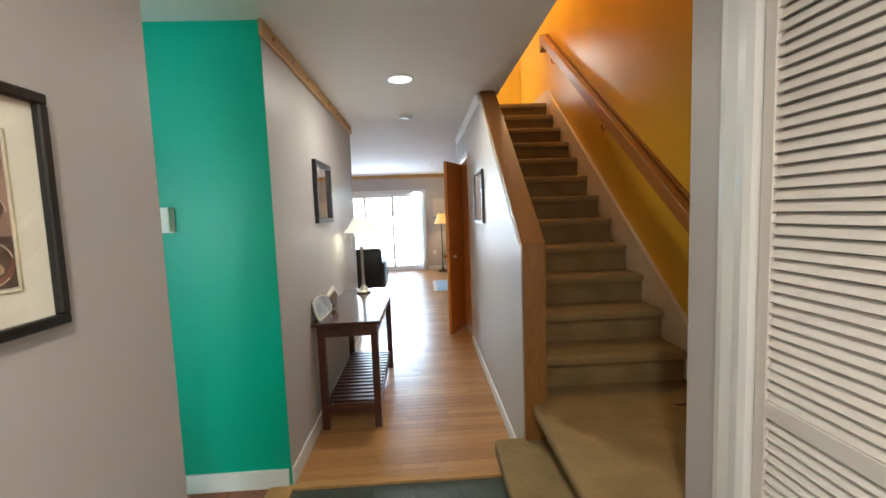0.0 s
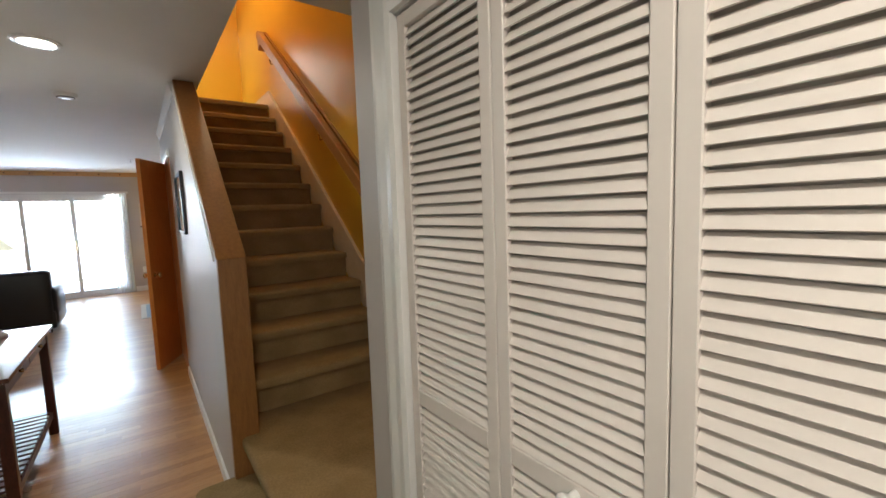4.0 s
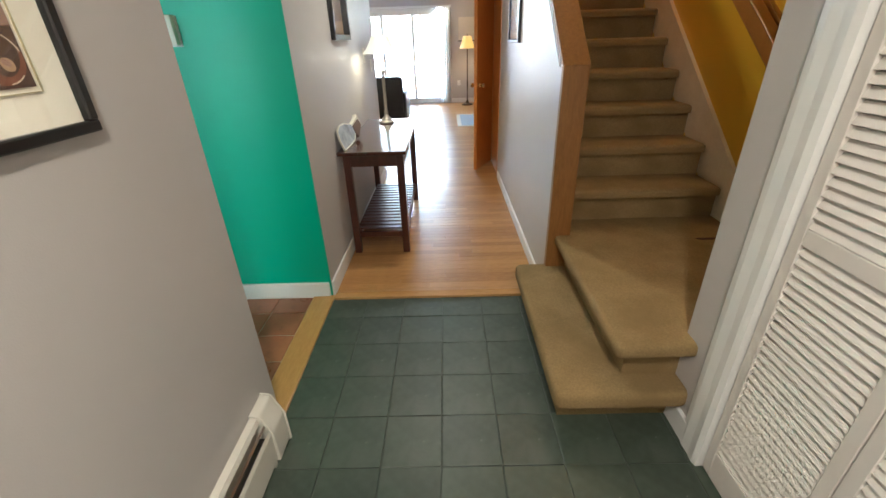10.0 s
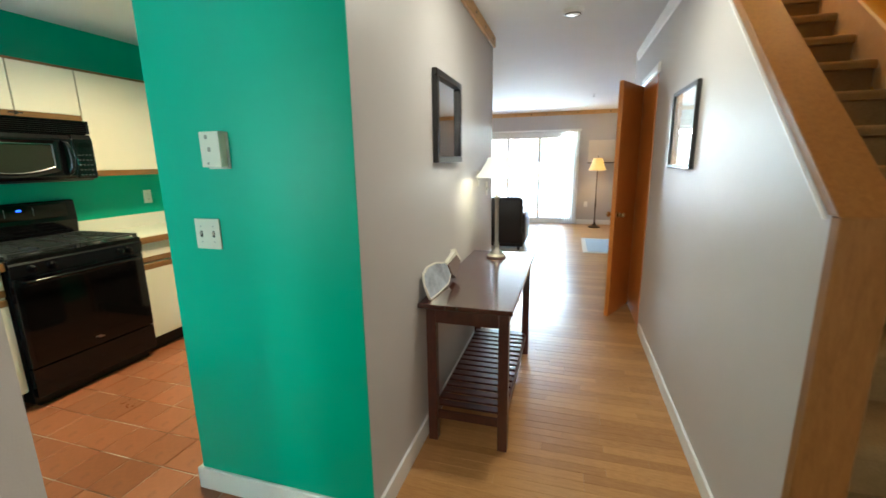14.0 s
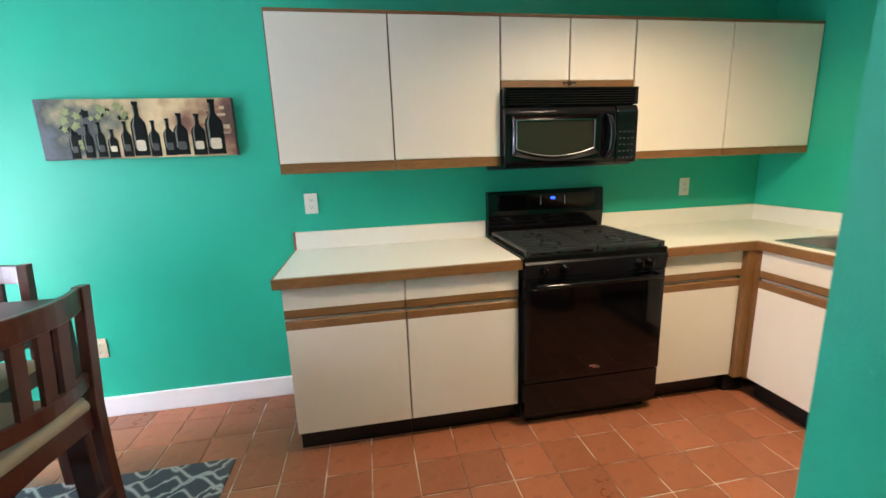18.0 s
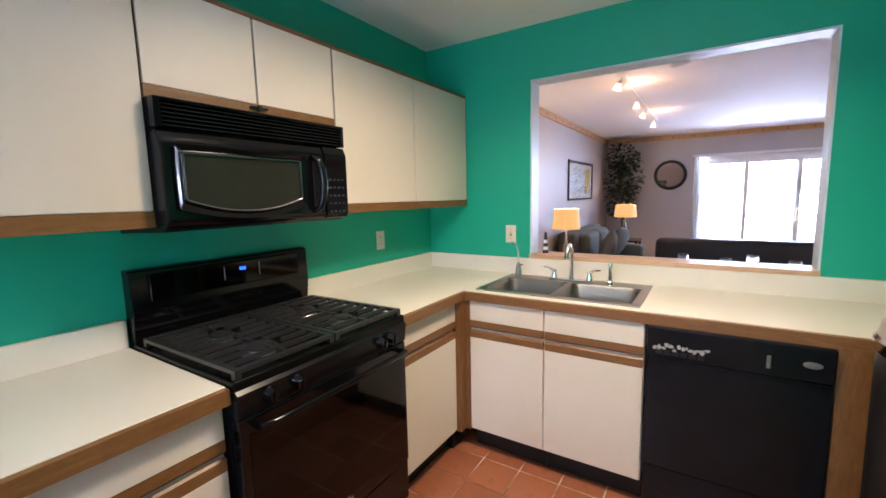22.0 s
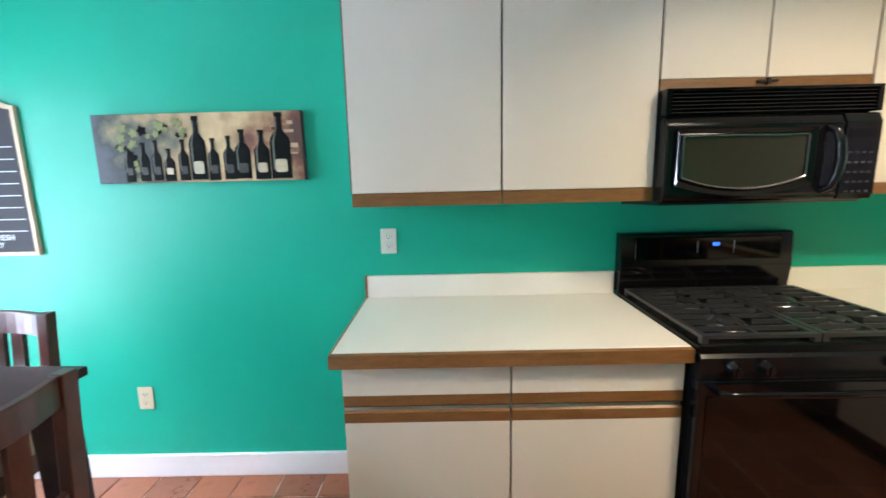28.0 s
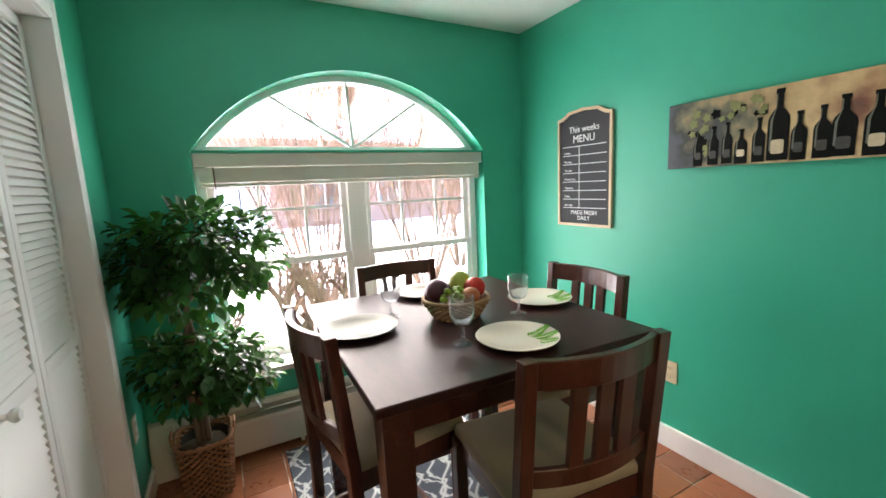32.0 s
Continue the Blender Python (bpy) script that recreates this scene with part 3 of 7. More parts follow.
baseboard("baseboard_dining_east", "white painted baseboard beside the plant", -0.348, -0.33, WY, 0.26)
baseboard("baseboard_closet", "white painted baseboard below the closet wall", CLX - 0.016, CLX, 2.06, 2.235)
baseboard("baseboard_living_far", "white painted living room baseboard", 1.10, 3.2, FY - 0.016, FY)
baseboard("baseboard_living_left", "white painted living room baseboard", WX0, WX0 + 0.016, KY + T + 0.02, FY)


def crown(name, x0, x1, y0, y1, along, start, stop, face):
    """A flat pine board under the ceiling with dark screw plugs along it."""
    t = thing(name, O, "pine crown board with dark screw plugs below the ceiling", "crown moulding")
    t["kind"] = "structure"
    part("board", box(x0, x1, y0, y1, CZ - 0.085, CZ - 0.002, 0.003), PINE, t)
    plug = None
    pos = start + 0.15
    while pos < stop:
        c = (face, pos, CZ - 0.045) if along == "y" else (pos, face, CZ - 0.045)
        d = 0.006
        m = Matrix.Translation(c)
        if plug is None:
            plug = part("plug", lathe([(0.0, -d), (0.011, -d), (0.011, d), (0.0, d)], 10), SLOT, t)
            turn = Matrix.Rotation(radians(90), 4, 'Y' if along == "y" else 'X')
            plug.matrix_basis = m @ turn
        else:
            again(plug, t, m @ turn)
        pos += 0.33


crown("crown_hall_left", HL, HL + 0.022, 3.14, 5.72, "y", 3.14, 5.7, HL + 0.018)
structure("crown_hall_right", prism([(HR, CZ - 0.075), (HR - 0.010, CZ - 0.072), (HR - 0.022, CZ - 0.03), (HR - 0.03, CZ - 0.002), (HR, CZ - 0.002)], "y", 4.56, 6.75), TRIM, "white painted crown moulding over the stair wall", "crown moulding")
crown("crown_living_far", WX0, 3.2, FY - 0.022, FY, "x", WX0, 3.1, FY - 0.018)
crown("crown_living_left", WX0, WX0 + 0.022, KY + T + 0.02, FY - 0.022, "y", KY + T, FY, WX0 + 0.018)

# ---- stairs ----
stair = thing("staircase", Matrix.Translation((2.06, 2.2, 0)), "carpeted staircase with a winding foot and beige pile", "stairs")
stair["kind"] = "structure"
SO = Matrix.Translation((-2.06, -2.2, 0))


def carpet_slab(outline, z0, z1, nose=0.022):
    """A carpeted tread: an outline drawn up, with a rounded nose."""
    bm = prism(outline, "z", z0, z1)
    top = [e for e in bm.edges if all(abs(v.co.z - z1) < 1e-5 for v in e.verts)]
    bmesh.ops.bevel(bm, geom=top, offset=nose, segments=4, affect='EDGES', profile=0.5)
    return bm


def rounded(points, radius, n=4):
    """Round off the corners of an outline."""
    out = []
    for i, p in enumerate(points):
        p, a, b = Vector(p), Vector(points[i - 1]), Vector(points[(i + 1) % len(points)])
        u, v = (a - p).normalized() * radius, (b - p).normalized() * radius
        for k in range(n + 1):
            s = k / n
            out.append(tuple((p + u) * (1 - s) ** 2 + 2 * p * s * (1 - s) + (p + v) * s ** 2))
    return out


part("tread", carpet_slab(rounded([(1.342, 3.165), (1.342, 2.128), (1.85, 2.128), (1.85, 3.165)], 0.045), 0.145, 0.205), CARPET, stair, "lowest carpeted step", True, SO)
part("riser", prism([(2.17, 0.16), (2.205, 0.10), (2.218, 0.045), (2.226, 0.0), (3.16, 0.0), (3.16, 0.16)], "x", 1.385, 1.84), CARPET, stair, "", False, SO)
part("tread", box(1.555, SX - 0.005, 2.165, 3.36, 0.343, 0.403, 0.022, 4), CARPET, stair, "broad carpeted landing with a worn stain", True, SO)
part("riser", box(1.625, SX - 0.005, 2.245, 3.36, 0.19, 0.36), CARPET, stair, "", False, SO)
RISE_Z, GOING = 0.195, 0.2465
tread = riser = None
for k in range(12):
    y, z = 3.30 + GOING * k, 0.598 + RISE_Z * k
    depth = 1.35 if k == 11 else GOING + 0.06
    if tread is None or k == 11:
        tread_k = part("tread", carpet_slab(rounded([(1.64, depth), (1.64, 0), (2.548, 0), (2.548, depth)], 0.02, 2), -0.05, 0.0), CARPET, stair, "", True, SO @ Matrix.Translation((0, y, z)))
        tread = tread or tread_k
    else:
        again(tread, stair, SO @ Matrix.Translation((0, y, z)))
    if riser is None:
        riser = part("riser", box(1.636, 2.552, 0.048, GOING + 0.08, -RISE_Z - 0.01, -0.03), CARPET, stair, "", False, SO @ Matrix.Translation((0, y, z)))
    else:
        again(riser, stair, SO @ Matrix.Translation((0, y, z)))
skirt = [(3.10, 0.40), (3.10, 0.57), (6.05, 0.57 + 2.95 * RISE_Z / GOING), (7.0, 0.57 + 2.95 * RISE_Z / GOING), (7.0, 2.5), (5.9, 2.5), (3.35, 0.40)]
part("skirt_board", prism(skirt, "x", 2.555, SX), wood("stair_skirt_wood", (0.66, 0.53, 0.36), (0.76, 0.64, 0.47), (12, 2, 2), 0.4), stair, "pale wooden skirting beside the treads", False, SO)
part("newel_board", box(HR - 0.003, HR + 0.121, 3.12, 3.16, 0.20, 1.287, 0.003), POST, stair, "flat wooden newel board", False, SO)
part("sloping_cap", prism([(3.12, 1.287), (3.17, 1.287), (4.535, CZ - 0.002), (4.48, CZ - 0.002)], "x", HR - 0.006, HR + 0.124, 0.003), POST, stair, "sloping wooden cap", False, SO)
part("cap_edge", prism([(3.164, 1.277), (3.172, 1.277), (4.536, CZ - 0.012), (4.526, CZ - 0.012)], "x", HR - 0.014, HR - 0.006), TRIM, stair, "white strip along the sloping cap", False, SO)

stain_mark = part("carpet_stain", prism([(0.05 * math.cos(a) * (1 + 0.25 * math.sin(3 * a)), 0.020 * math.sin(a) * (1 + 0.4 * math.cos(2 * a))) for a in np.linspace(0, 2 * math.pi, 17)[:-1]], "z", 0, 0.0012), mat("dark_carpet_stain", (0.07, 0.03, 0.02), 0.9, grain=0.4, grain_scale=200), stair, "dark reddish carpet stain", False, SO @ Matrix.Translation((2.35, 3.03, 0.4032)))
handrail = thing("handrail", Matrix.Translation((2.5, 4.6, 2.4)), "flat wooden handrail fixed to the orange wall", "handrail")
HRO = Matrix.Translation((-2.5, -4.6, -2.4))
RS = (3.50 - 1.36) / (6.03 - 3.22)
part("rail", prism([(2.75, 0.95), (6.06, 3.46), (6.06, 3.53), (6.0, 3.53), (2.75, 1.06)], "x", 2.475, 2.535, 0.006), RAILWOOD, handrail, "", False, HRO)
# band in the rail's colour on the wall, reaching below the rail
part("backing_board", prism([(2.75, 0.86), (6.10, 3.40), (6.10, 3.54), (6.02, 3.54), (2.75, 1.07)], "x", 2.552, 2.578), RAILWOOD, handrail, "", False, HRO)
part("end_return", prism([(6.02, 3.40), (6.12, 3.36), (6.12, 3.52), (6.02, 3.53)], "x", 2.50, 2.57), RAILWOOD, handrail, "", False, HRO)
for y in (3.1, 4.4, 5.7):
    part("bracket", tube([(2.56, y, 1.02 + (y - 2.95) * RS), (2.52, y, 0.99 + (y - 2.95) * RS), (2.505, y, 1.04 + (y - 2.95) * RS)], 0.008, 8), BRASS, handrail, "", True, HRO)

# ---- louvred closet doors ----
SLAT_P = 0.0277
# darker than the slats: the shade in their gaps is put into this colour
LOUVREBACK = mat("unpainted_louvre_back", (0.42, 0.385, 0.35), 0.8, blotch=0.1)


def louvre_leaf(parent, w, m, knob=None, paint=LOUVRE, back=LOUVREBACK, top=2.012):
    """A louvred leaf, w wide, hung in the x-z plane with its face to -y."""
    leaf = part("door_leaf", boxes((0, 0.036, 0, 0.03, 0.012, top), (w - 0.036, w, 0, 0.03, 0.012, top), (0.036, w - 0.036, 0, 0.03, 0.012, 0.13),
                                   (0.036, w - 0.036, 0, 0.03, 0.920, 0.965), (0.036, w - 0.036, 0, 0.03, top - 0.037, top), bevel=0.002), paint, parent, "", False, m)
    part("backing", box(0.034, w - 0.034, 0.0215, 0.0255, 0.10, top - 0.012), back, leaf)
    slat = None
    for z0, z1 in ((0.13, 0.920), (0.965, top - 0.037)):
        n = int((z1 - z0) / SLAT_P)
        step = (z1 - z0) / n
        for i in range(n):
            at = Matrix.Translation((0, 0, z0 + step * (i + 0.5)))
            if slat is None:
                slat = part("slat", prism([(0.0022, -0.0112), (0.0037, -0.0127), (0.0070, -0.0120), (0.0185, 0.0108), (0.0170, 0.0120), (0.0140, 0.0114)], "x", 0.034, w - 0.034), paint, leaf, "", False, at)
            else:
                again(slat, leaf, at)
    if knob:
        part("knob", lathe([(0, 0.045), (0.013, 0.044), (0.018, 0.036), (0.016, 0.028), (0.008, 0.02), (0.009, 0.0)], 16), WHITEPLASTIC, leaf, "round white knob", True,
             Matrix.Translation((knob, 0, 0.945)) @ Matrix.Rotation(radians(90), 4, 'X'))
    return leaf


door_1 = thing("door_1", Matrix.Translation((CLX, 1.24, 0)), "white louvred bifold closet doors, closed", "closet door")
door_1["kind"] = "structure"
turn = Matrix.Rotation(radians(-90), 4, 'Z')
LW = 0.366
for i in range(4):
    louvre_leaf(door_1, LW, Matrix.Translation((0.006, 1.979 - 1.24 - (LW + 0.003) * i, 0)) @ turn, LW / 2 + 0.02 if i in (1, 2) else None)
TRIM_PROFILE = [(0, 0), (0, 0.014), (0.012, 0.020), (0.030, 0.016), (0.052, 0.018), (0.068, 0.012), (0.072, 0)]


def casing(parent, y0, y1, top, x, out, w=0.072):
    """A moulded door casing round an opening in a wall that faces along x."""
    profile = [(u * w / 0.072, v) for u, v in TRIM_PROFILE]
    part("casing", prism([(x + out * v, y1 + u) for u, v in profile], "z", 0, top + w), TRIM, parent)
    part("casing", prism([(x + out * v, y0 - u) for u, v in profile], "z", 0, top + w), TRIM, parent)
    part("casing", prism([(x + out * v, top + u) for u, v in profile], "y", y0, y1), TRIM, parent)


closet_casing = thing("closet_casing", O, "white moulded casing round the closet doors", "door casing", kind="structure")
casing(closet_casing, 0.498, 1.984, 2.022, CLX, -1, 0.125)
for y0, y1 in ((1.985, 2.055), (0.425, 0.497)):
    part("jamb", box(CLX, CLX + 0.11, y0, y1, 0, 2.085), TRIM, closet_casing)
part("jamb", box(CLX, CLX + 0.11, 0.497, 1.985, 2.02, 2.085), TRIM, closet_casing)
structure("closet_floor", box(1.83, 2.56, WY, 2.12, -0.003, 0.001), DARKVOID, "closet floor coloured dark for shade", "floor")

door_2 = thing("door_2", Matrix.Translation((-0.33, 1.0, 0)), "white louvred bifold pantry doors, closed", "pantry door")
door_2["kind"] = "structure"
PW = 0.384
for i in range(4):
    louvre_leaf(door_2, PW, Matrix.Translation((0.065, 1.936 - 1.0 - (PW + 0.003) * i, 0)) @ turn, 0.10 if i == 2 else 0.28 if i == 1 else None, TRIM, LOUVRE, 2.06)
pantry_casing = thing("pantry_casing", O, "white moulded casing round the pantry doors", "door casing", kind="structure")
casing(pantry_casing, 0.388, 1.936, 2.070, -0.33, -1)
for y0, y1 in ((0.373, 0.387), (1.937, 1.950)):
    part("jamb", box(-0.33, -0.19, y0, y1, 0, 2.075), TRIM, pantry_casing)
part("jamb", box(-0.33, -0.19, 0.387, 1.937, 2.068, 2.075), TRIM, pantry_casing)
wall("pantry_inside", DARKVOID, "pantry back wall coloured dark for shade", (0.10, 0.124, WY, 2.125, 0, CZ))

# front door behind the entry
door_3 = thing("door_3", Matrix.Translation((1.0, WY, 0)), "white panelled front door, closed", "door")
door_3["kind"] = "structure"
part("door_leaf", boxes((-0.45, 0.45, 0.003, 0.04, 0.01, 2.03), bevel=0.003), TRIM, door_3)
for x0, x1 in ((-0.36, -0.05), (0.05, 0.36)):
    for z0, z1 in ((0.2, 0.85), (1.0, 1.85)):
        part("panel", box(x0, x1, 0.04, 0.052, z0, z1, 0.006), TRIM, door_3)
part("door_handle", lathe([(0, 0.06), (0.022, 0.055), (0.026, 0.04), (0.01, 0.025), (0.025, 0.0)], 16), BRASS, door_3, "", True, Matrix.Translation((-0.39, 0.04, 1.0)) @ Matrix.Rotation(radians(-90), 4, 'X'))

# the under-stair door stands ajar in the hall
door_4 = thing("door_4", Matrix.Translation((1.512, 6.235, 0)) @ Matrix.Rotation(radians(-26.5), 4, 'Z'), "stained wooden door standing ajar in the hall", "door")
door_4["kind"] = "structure"
part("door_leaf", box(-0.036, 0, -0.485, 0, 0.012, 2.06, 0.002), DOORWOOD, door_4)
for s, x in ((-1, -0.036), (1, 0.0)):
    part("door_handle", lathe([(0, 0.062), (0.020, 0.058), (0.026, 0.046), (0.020, 0.034), (0.009, 0.026), (0.009, 0.008), (0.026, 0.006), (0.026, 0)], 18), BRASS, door_4, "round brass knob", True,
         Matrix.Translation((x, -0.42, 0.945)) @ Matrix.Rotation(radians(90 * s), 4, 'Y'))
hall_casing = thing("hall_door_casing", O, "white casing round the under-stair door", "door casing", kind="structure")
part("casing", prism([(HR - v, 2.065 + u) for u, v in TRIM_PROFILE], "y", 5.56, 6.30), TRIM, hall_casing)
part("casing", box(HR - 0.012, HR, 6.245, 6.30, 0, 2.065, 0.003), TRIM, hall_casing)
structure("door_4_opening", box(HR - 0.004, HR + 0.001, 5.60, 6.24, 0.012, 2.06), DOORWOOD, "second stained leaf of the folding door, shut", "door")

# ---- baseboard heaters ----
def heater(name, length, m, label, end_cap=True):
    """A finned-tube heater along +x, its back to y = 0."""
    t = thing(name, m, label, "baseboard heater")
    part("back_plate", box(0, length, 0, 0.006, 0.02, 0.226), HEATER, t)
    part("cover", prism([(0.055, 0.018), (0.063, 0.022), (0.067, 0.155), (0.062, 0.172), (0.057, 0.166)], "x", 0.0, length), HEATER, t)
    part("top_lip", prism([(0.006, 0.236), (0.006, 0.226), (0.026, 0.222), (0.034, 0.212), (0.037, 0.214), (0.030, 0.232)], "x", 0.0, length), HEATER, t)
    part("damper", prism([(0.044, 0.192), (0.050, 0.188), (0.052, 0.191), (0.046, 0.196)], "x", 0.01, length - 0.01), STEEL, t, "grey damper blade")
    part("fins", box(0.02, length - 0.02, 0.012, 0.05, 0.06, 0.13), SLOT, t, "dark fins")
    for x in np.arange(0.05, length - 0.05, 0.6):
        part("foot", box(x, x + 0.02, 0.006, 0.06, 0, 0.05), HEATER, t)
    if end_cap:
        cap = part("end_cap", prism(rounded([(0, 0.008), (0.073, 0.008), (0.075, 0.155), (0.040, 0.240), (0, 0.246)], 0.010, 3), "x", -0.055, 0.045, 0.002), HEATER, t)
        part("end_flange", prism(rounded([(0, 0.002), (0.080, 0.002), (0.080, 0.150), (0.044, 0.245), (0, 0.252)], 0.010, 3), "x", -0.060, -0.055), HEATER, cap)
    return t


heater("entry_heater", 2.0, Matrix.Translation((HL + 0.001, 2.075, 0)) @ Matrix.Rotation(radians(-90), 4, 'Z'), "cream enamel baseboard heater on the grey entry wall")
heater("dining_heater", 2.30, Matrix.Translation((-0.40, WY + 0.001, 0.0)) @ Matrix.Rotation(radians(180), 4, 'Z') @ Matrix.Diagonal((1, -1, 1.28, 1)), "cream enamel baseboard heater below the arched window")

# ---- switches and outlets ----
def plate(name, m, label, category, kind_of="outlet", w=0.072, h=0.116, material=IVORY):
    """A wall plate in the x-z plane with its face to -y."""
    t = thing(name, m, label, category)
    part("cover", box(-w / 2, w / 2, -0.006, 0, -h / 2, h / 2, 0.002, 2), material, t)
    if kind_of == "outlet":
        for z in (-0.021, 0.021):
            s = part("socket", box(-0.017, 0.017, -0.009, -0.005, z - 0.014, z + 0.014, 0.002), material, t)
            part("slot", boxes((-0.008, -0.006, -0.0096, -0.0085, z - 0.003, z + 0.006), (0.006, 0.008, -0.0096, -0.0085, z - 0.003, z + 0.006), (-0.002, 0.002, -0.0096, -0.0085, z - 0.010, z - 0.006)), SLOT, s)
    else:
        for x in ((0,) if kind_of == "switch" else (-w / 4, w / 4)):
            part("switch_slot", box(x - 0.005, x + 0.005, -0.0075, -0.0055, -0.012, 0.012), SLOT, t)
            part("toggle", box(x - 0.004, x + 0.004, -0.018, -0.006, -0.002, 0.009, 0.001), material, t)
            for z in (-0.03, 0.03):
                part("screw", lathe([(0, 0.0015), (0.003, 0.001), (0.003, 0)], 8), STEEL, t, "", False, Matrix.Translation((x, -0.006, z)) @ Matrix.Rotation(radians(90), 4, 'X'))
    return t


FACE_X = Matrix.Rotation(radians(90), 4, 'Z')     # face towards +x
plate("wall_outlet", Matrix.Translation((WX0, 2.331, 1.178)) @ FACE_X, "ivory duplex outlet above the worktop", "outlet")
plate("wall_outlet", Matrix.Translation((WX0, 4.766, 1.163)) @ FACE_X, "ivory duplex outlet above the worktop", "outlet")
plate("wall_outlet", Matrix.Translation((WX0, 1.104, 0.424)) @ FACE_X, "ivory duplex outlet low on the green wall", "outlet", material=mat("old_ivory_plastic", (0.62, 0.52, 0.34), 0.4))
plate("wall_outlet", Matrix.Translation((-2.104, KY, 1.173)), "ivory switch plate above the sink", "outlet", "switch")
plate("light_switch", Matrix.Translation((-0.418, 3.168, 1.173)), "ivory double switch plate with two toggles", "light switch", "double", 0.116, 0.116)
plate("wall_outlet", Matrix.Translation((-0.33, 0.165, 0.42)) @ Matrix.Rotation(radians(-90), 4, 'Z'), "ivory outlet behind the potted plant", "outlet")
plate("light_switch", Matrix.Translation((HL, 5.45, 1.20)) @ FACE_X, "white switch plate at the end of the hall", "light switch", "switch")
plate("wall_outlet", Matrix.Translation((HL, 5.10, 1.30)) @ FACE_X, "ivory plate on the hall wall behind the lamp", "outlet", "switch", 0.075, 0.12)
plate("wall_outlet", Matrix.Translation((1.28, FY, 0.45)), "white outlet on the living room wall", "outlet", material=WHITEPLASTIC)
DIAL = mat("aged_dial_plastic", (0.30, 0.27, 0.22), 0.4)
thermostat = thing("thermostat", Matrix.Translation((-0.325, 3.168, 1.485)), "ivory thermostat on the green partition", "thermostat")
part("body", box(-0.043, 0.043, -0.038, -0.004, -0.062, 0.062, 0.004, 2), IVORY, thermostat)
part("base", box(-0.046, 0.05, -0.005, 0, -0.068, 0.06, 0.001), WHITEPLASTIC, thermostat)
for x0, x1, z0, z1 in ((-0.018, -0.006, 0.036, 0.050), (-0.010, 0.004, -0.008, 0.008), (-0.018, -0.008, -0.052, -0.044)):
    part("dial_mark", box(x0, x1, -0.0392, -0.037, z0, z1, 0.001), DIAL, thermostat)

# ---- ceiling fixtures ----
def downlight(name, x, y, lit, label):
    t = thing(name, Matrix.Translation((x, y, CZ)), label, "ceiling light")
    part("trim_ring", lathe([(0.082, -0.001), (0.105, -0.002), (0.104, -0.010), (0.080, -0.014), (0.078, -0.004)], 32), WHITEPLASTIC, t, "", True)
    part("lens", lathe([(0, -0.009), (0.05, -0.008), (0.08, -0.004)], 32), lit, t, "", True)
    return t


LIT = glow("lit_diffuser", (1.0, 0.88, 0.72), 0.25)
downlight("downlight", 0.876, 4.10, LIT, "lit recessed ceiling light with a white ring")
downlight("downlight", 1.00, 0.55, LIT, "lit recessed ceiling light over the entry")
downlight("downlight", 2.10, 2.66, WHITEPLASTIC, "unlit recessed ceiling light over the stair landing")
smoke = thing("smoke_detector", Matrix.Translation((0.873, 5.25, CZ)), "round white smoke detector on the hall ceiling", "smoke detector")
part("body", lathe([(0, -0.034), (0.045, -0.034), (0.066, -0.026), (0.072, -0.012), (0.072, 0)], 28), WHITEPLASTIC, smoke, "", True)
part("vent_ring", lathe([(0.050, -0.0345), (0.056, -0.033), (0.056, -0.030)], 28), SLOT, smoke)
kl = thing("kitchen_ceiling_light", Matrix.Translation((-1.35, 4.05, CZ)), "lit round flush light on the kitchen ceiling", "ceiling light")
part("pan", lathe([(0, -0.02), (0.18, -0.02), (0.19, 0)], 32), WHITEPLASTIC, kl)
part("diffuser", lathe([(0, -0.05), (0.10, -0.045), (0.17, -0.022)], 32), LIT, kl, "", True)
up_light = thing("upstairs_light", Matrix.Translation((2.05, 5.6, 5.0)), "lit ceiling light over the stairs", "ceiling light")
part("stem", tube([(0, 0, 0), (0, 0, -0.3)], 0.012), BRASS, up_light)
part("canopy", lathe([(0, -0.02), (0.06, -0.018), (0.065, 0)], 20), BRASS, up_light)
sprinkler = thing("sprinkler", Matrix.Translation((1.225, 9.37, CZ)), "small ceiling sprinkler in the living room", "sprinkler")
part("plate", lathe([(0, -0.008), (0.03, -0.006), (0.034, 0)], 16), WHITEPLASTIC, sprinkler)
part("head", lathe([(0.008, -0.008), (0.008, -0.035), (0.02, -0.04), (0.02, -0.043), (0, -0.043)], 12), CHROME, sprinkler)
smoke2 = thing("smoke_detector", Matrix.Translation((-1.25, 6.75, CZ)), "round white smoke detector on the living room ceiling", "smoke detector")
part("body", lathe([(0, -0.034), (0.045, -0.034), (0.066, -0.026), (0.072, -0.012), (0.072, 0)], 28), WHITEPLASTIC, smoke2, "", True)

# ---- kitchen cabinets ----
FX = -2.13      # face of the stove-side base units
FYK = 4.70      # face of the sink-side base units
XF = Matrix.Translation((FX, 0, 0)) @ Matrix.Rotation(radians(90), 4, 'Z')      # units facing +x: local x runs along y, face to -y
BASE_D = 0.60


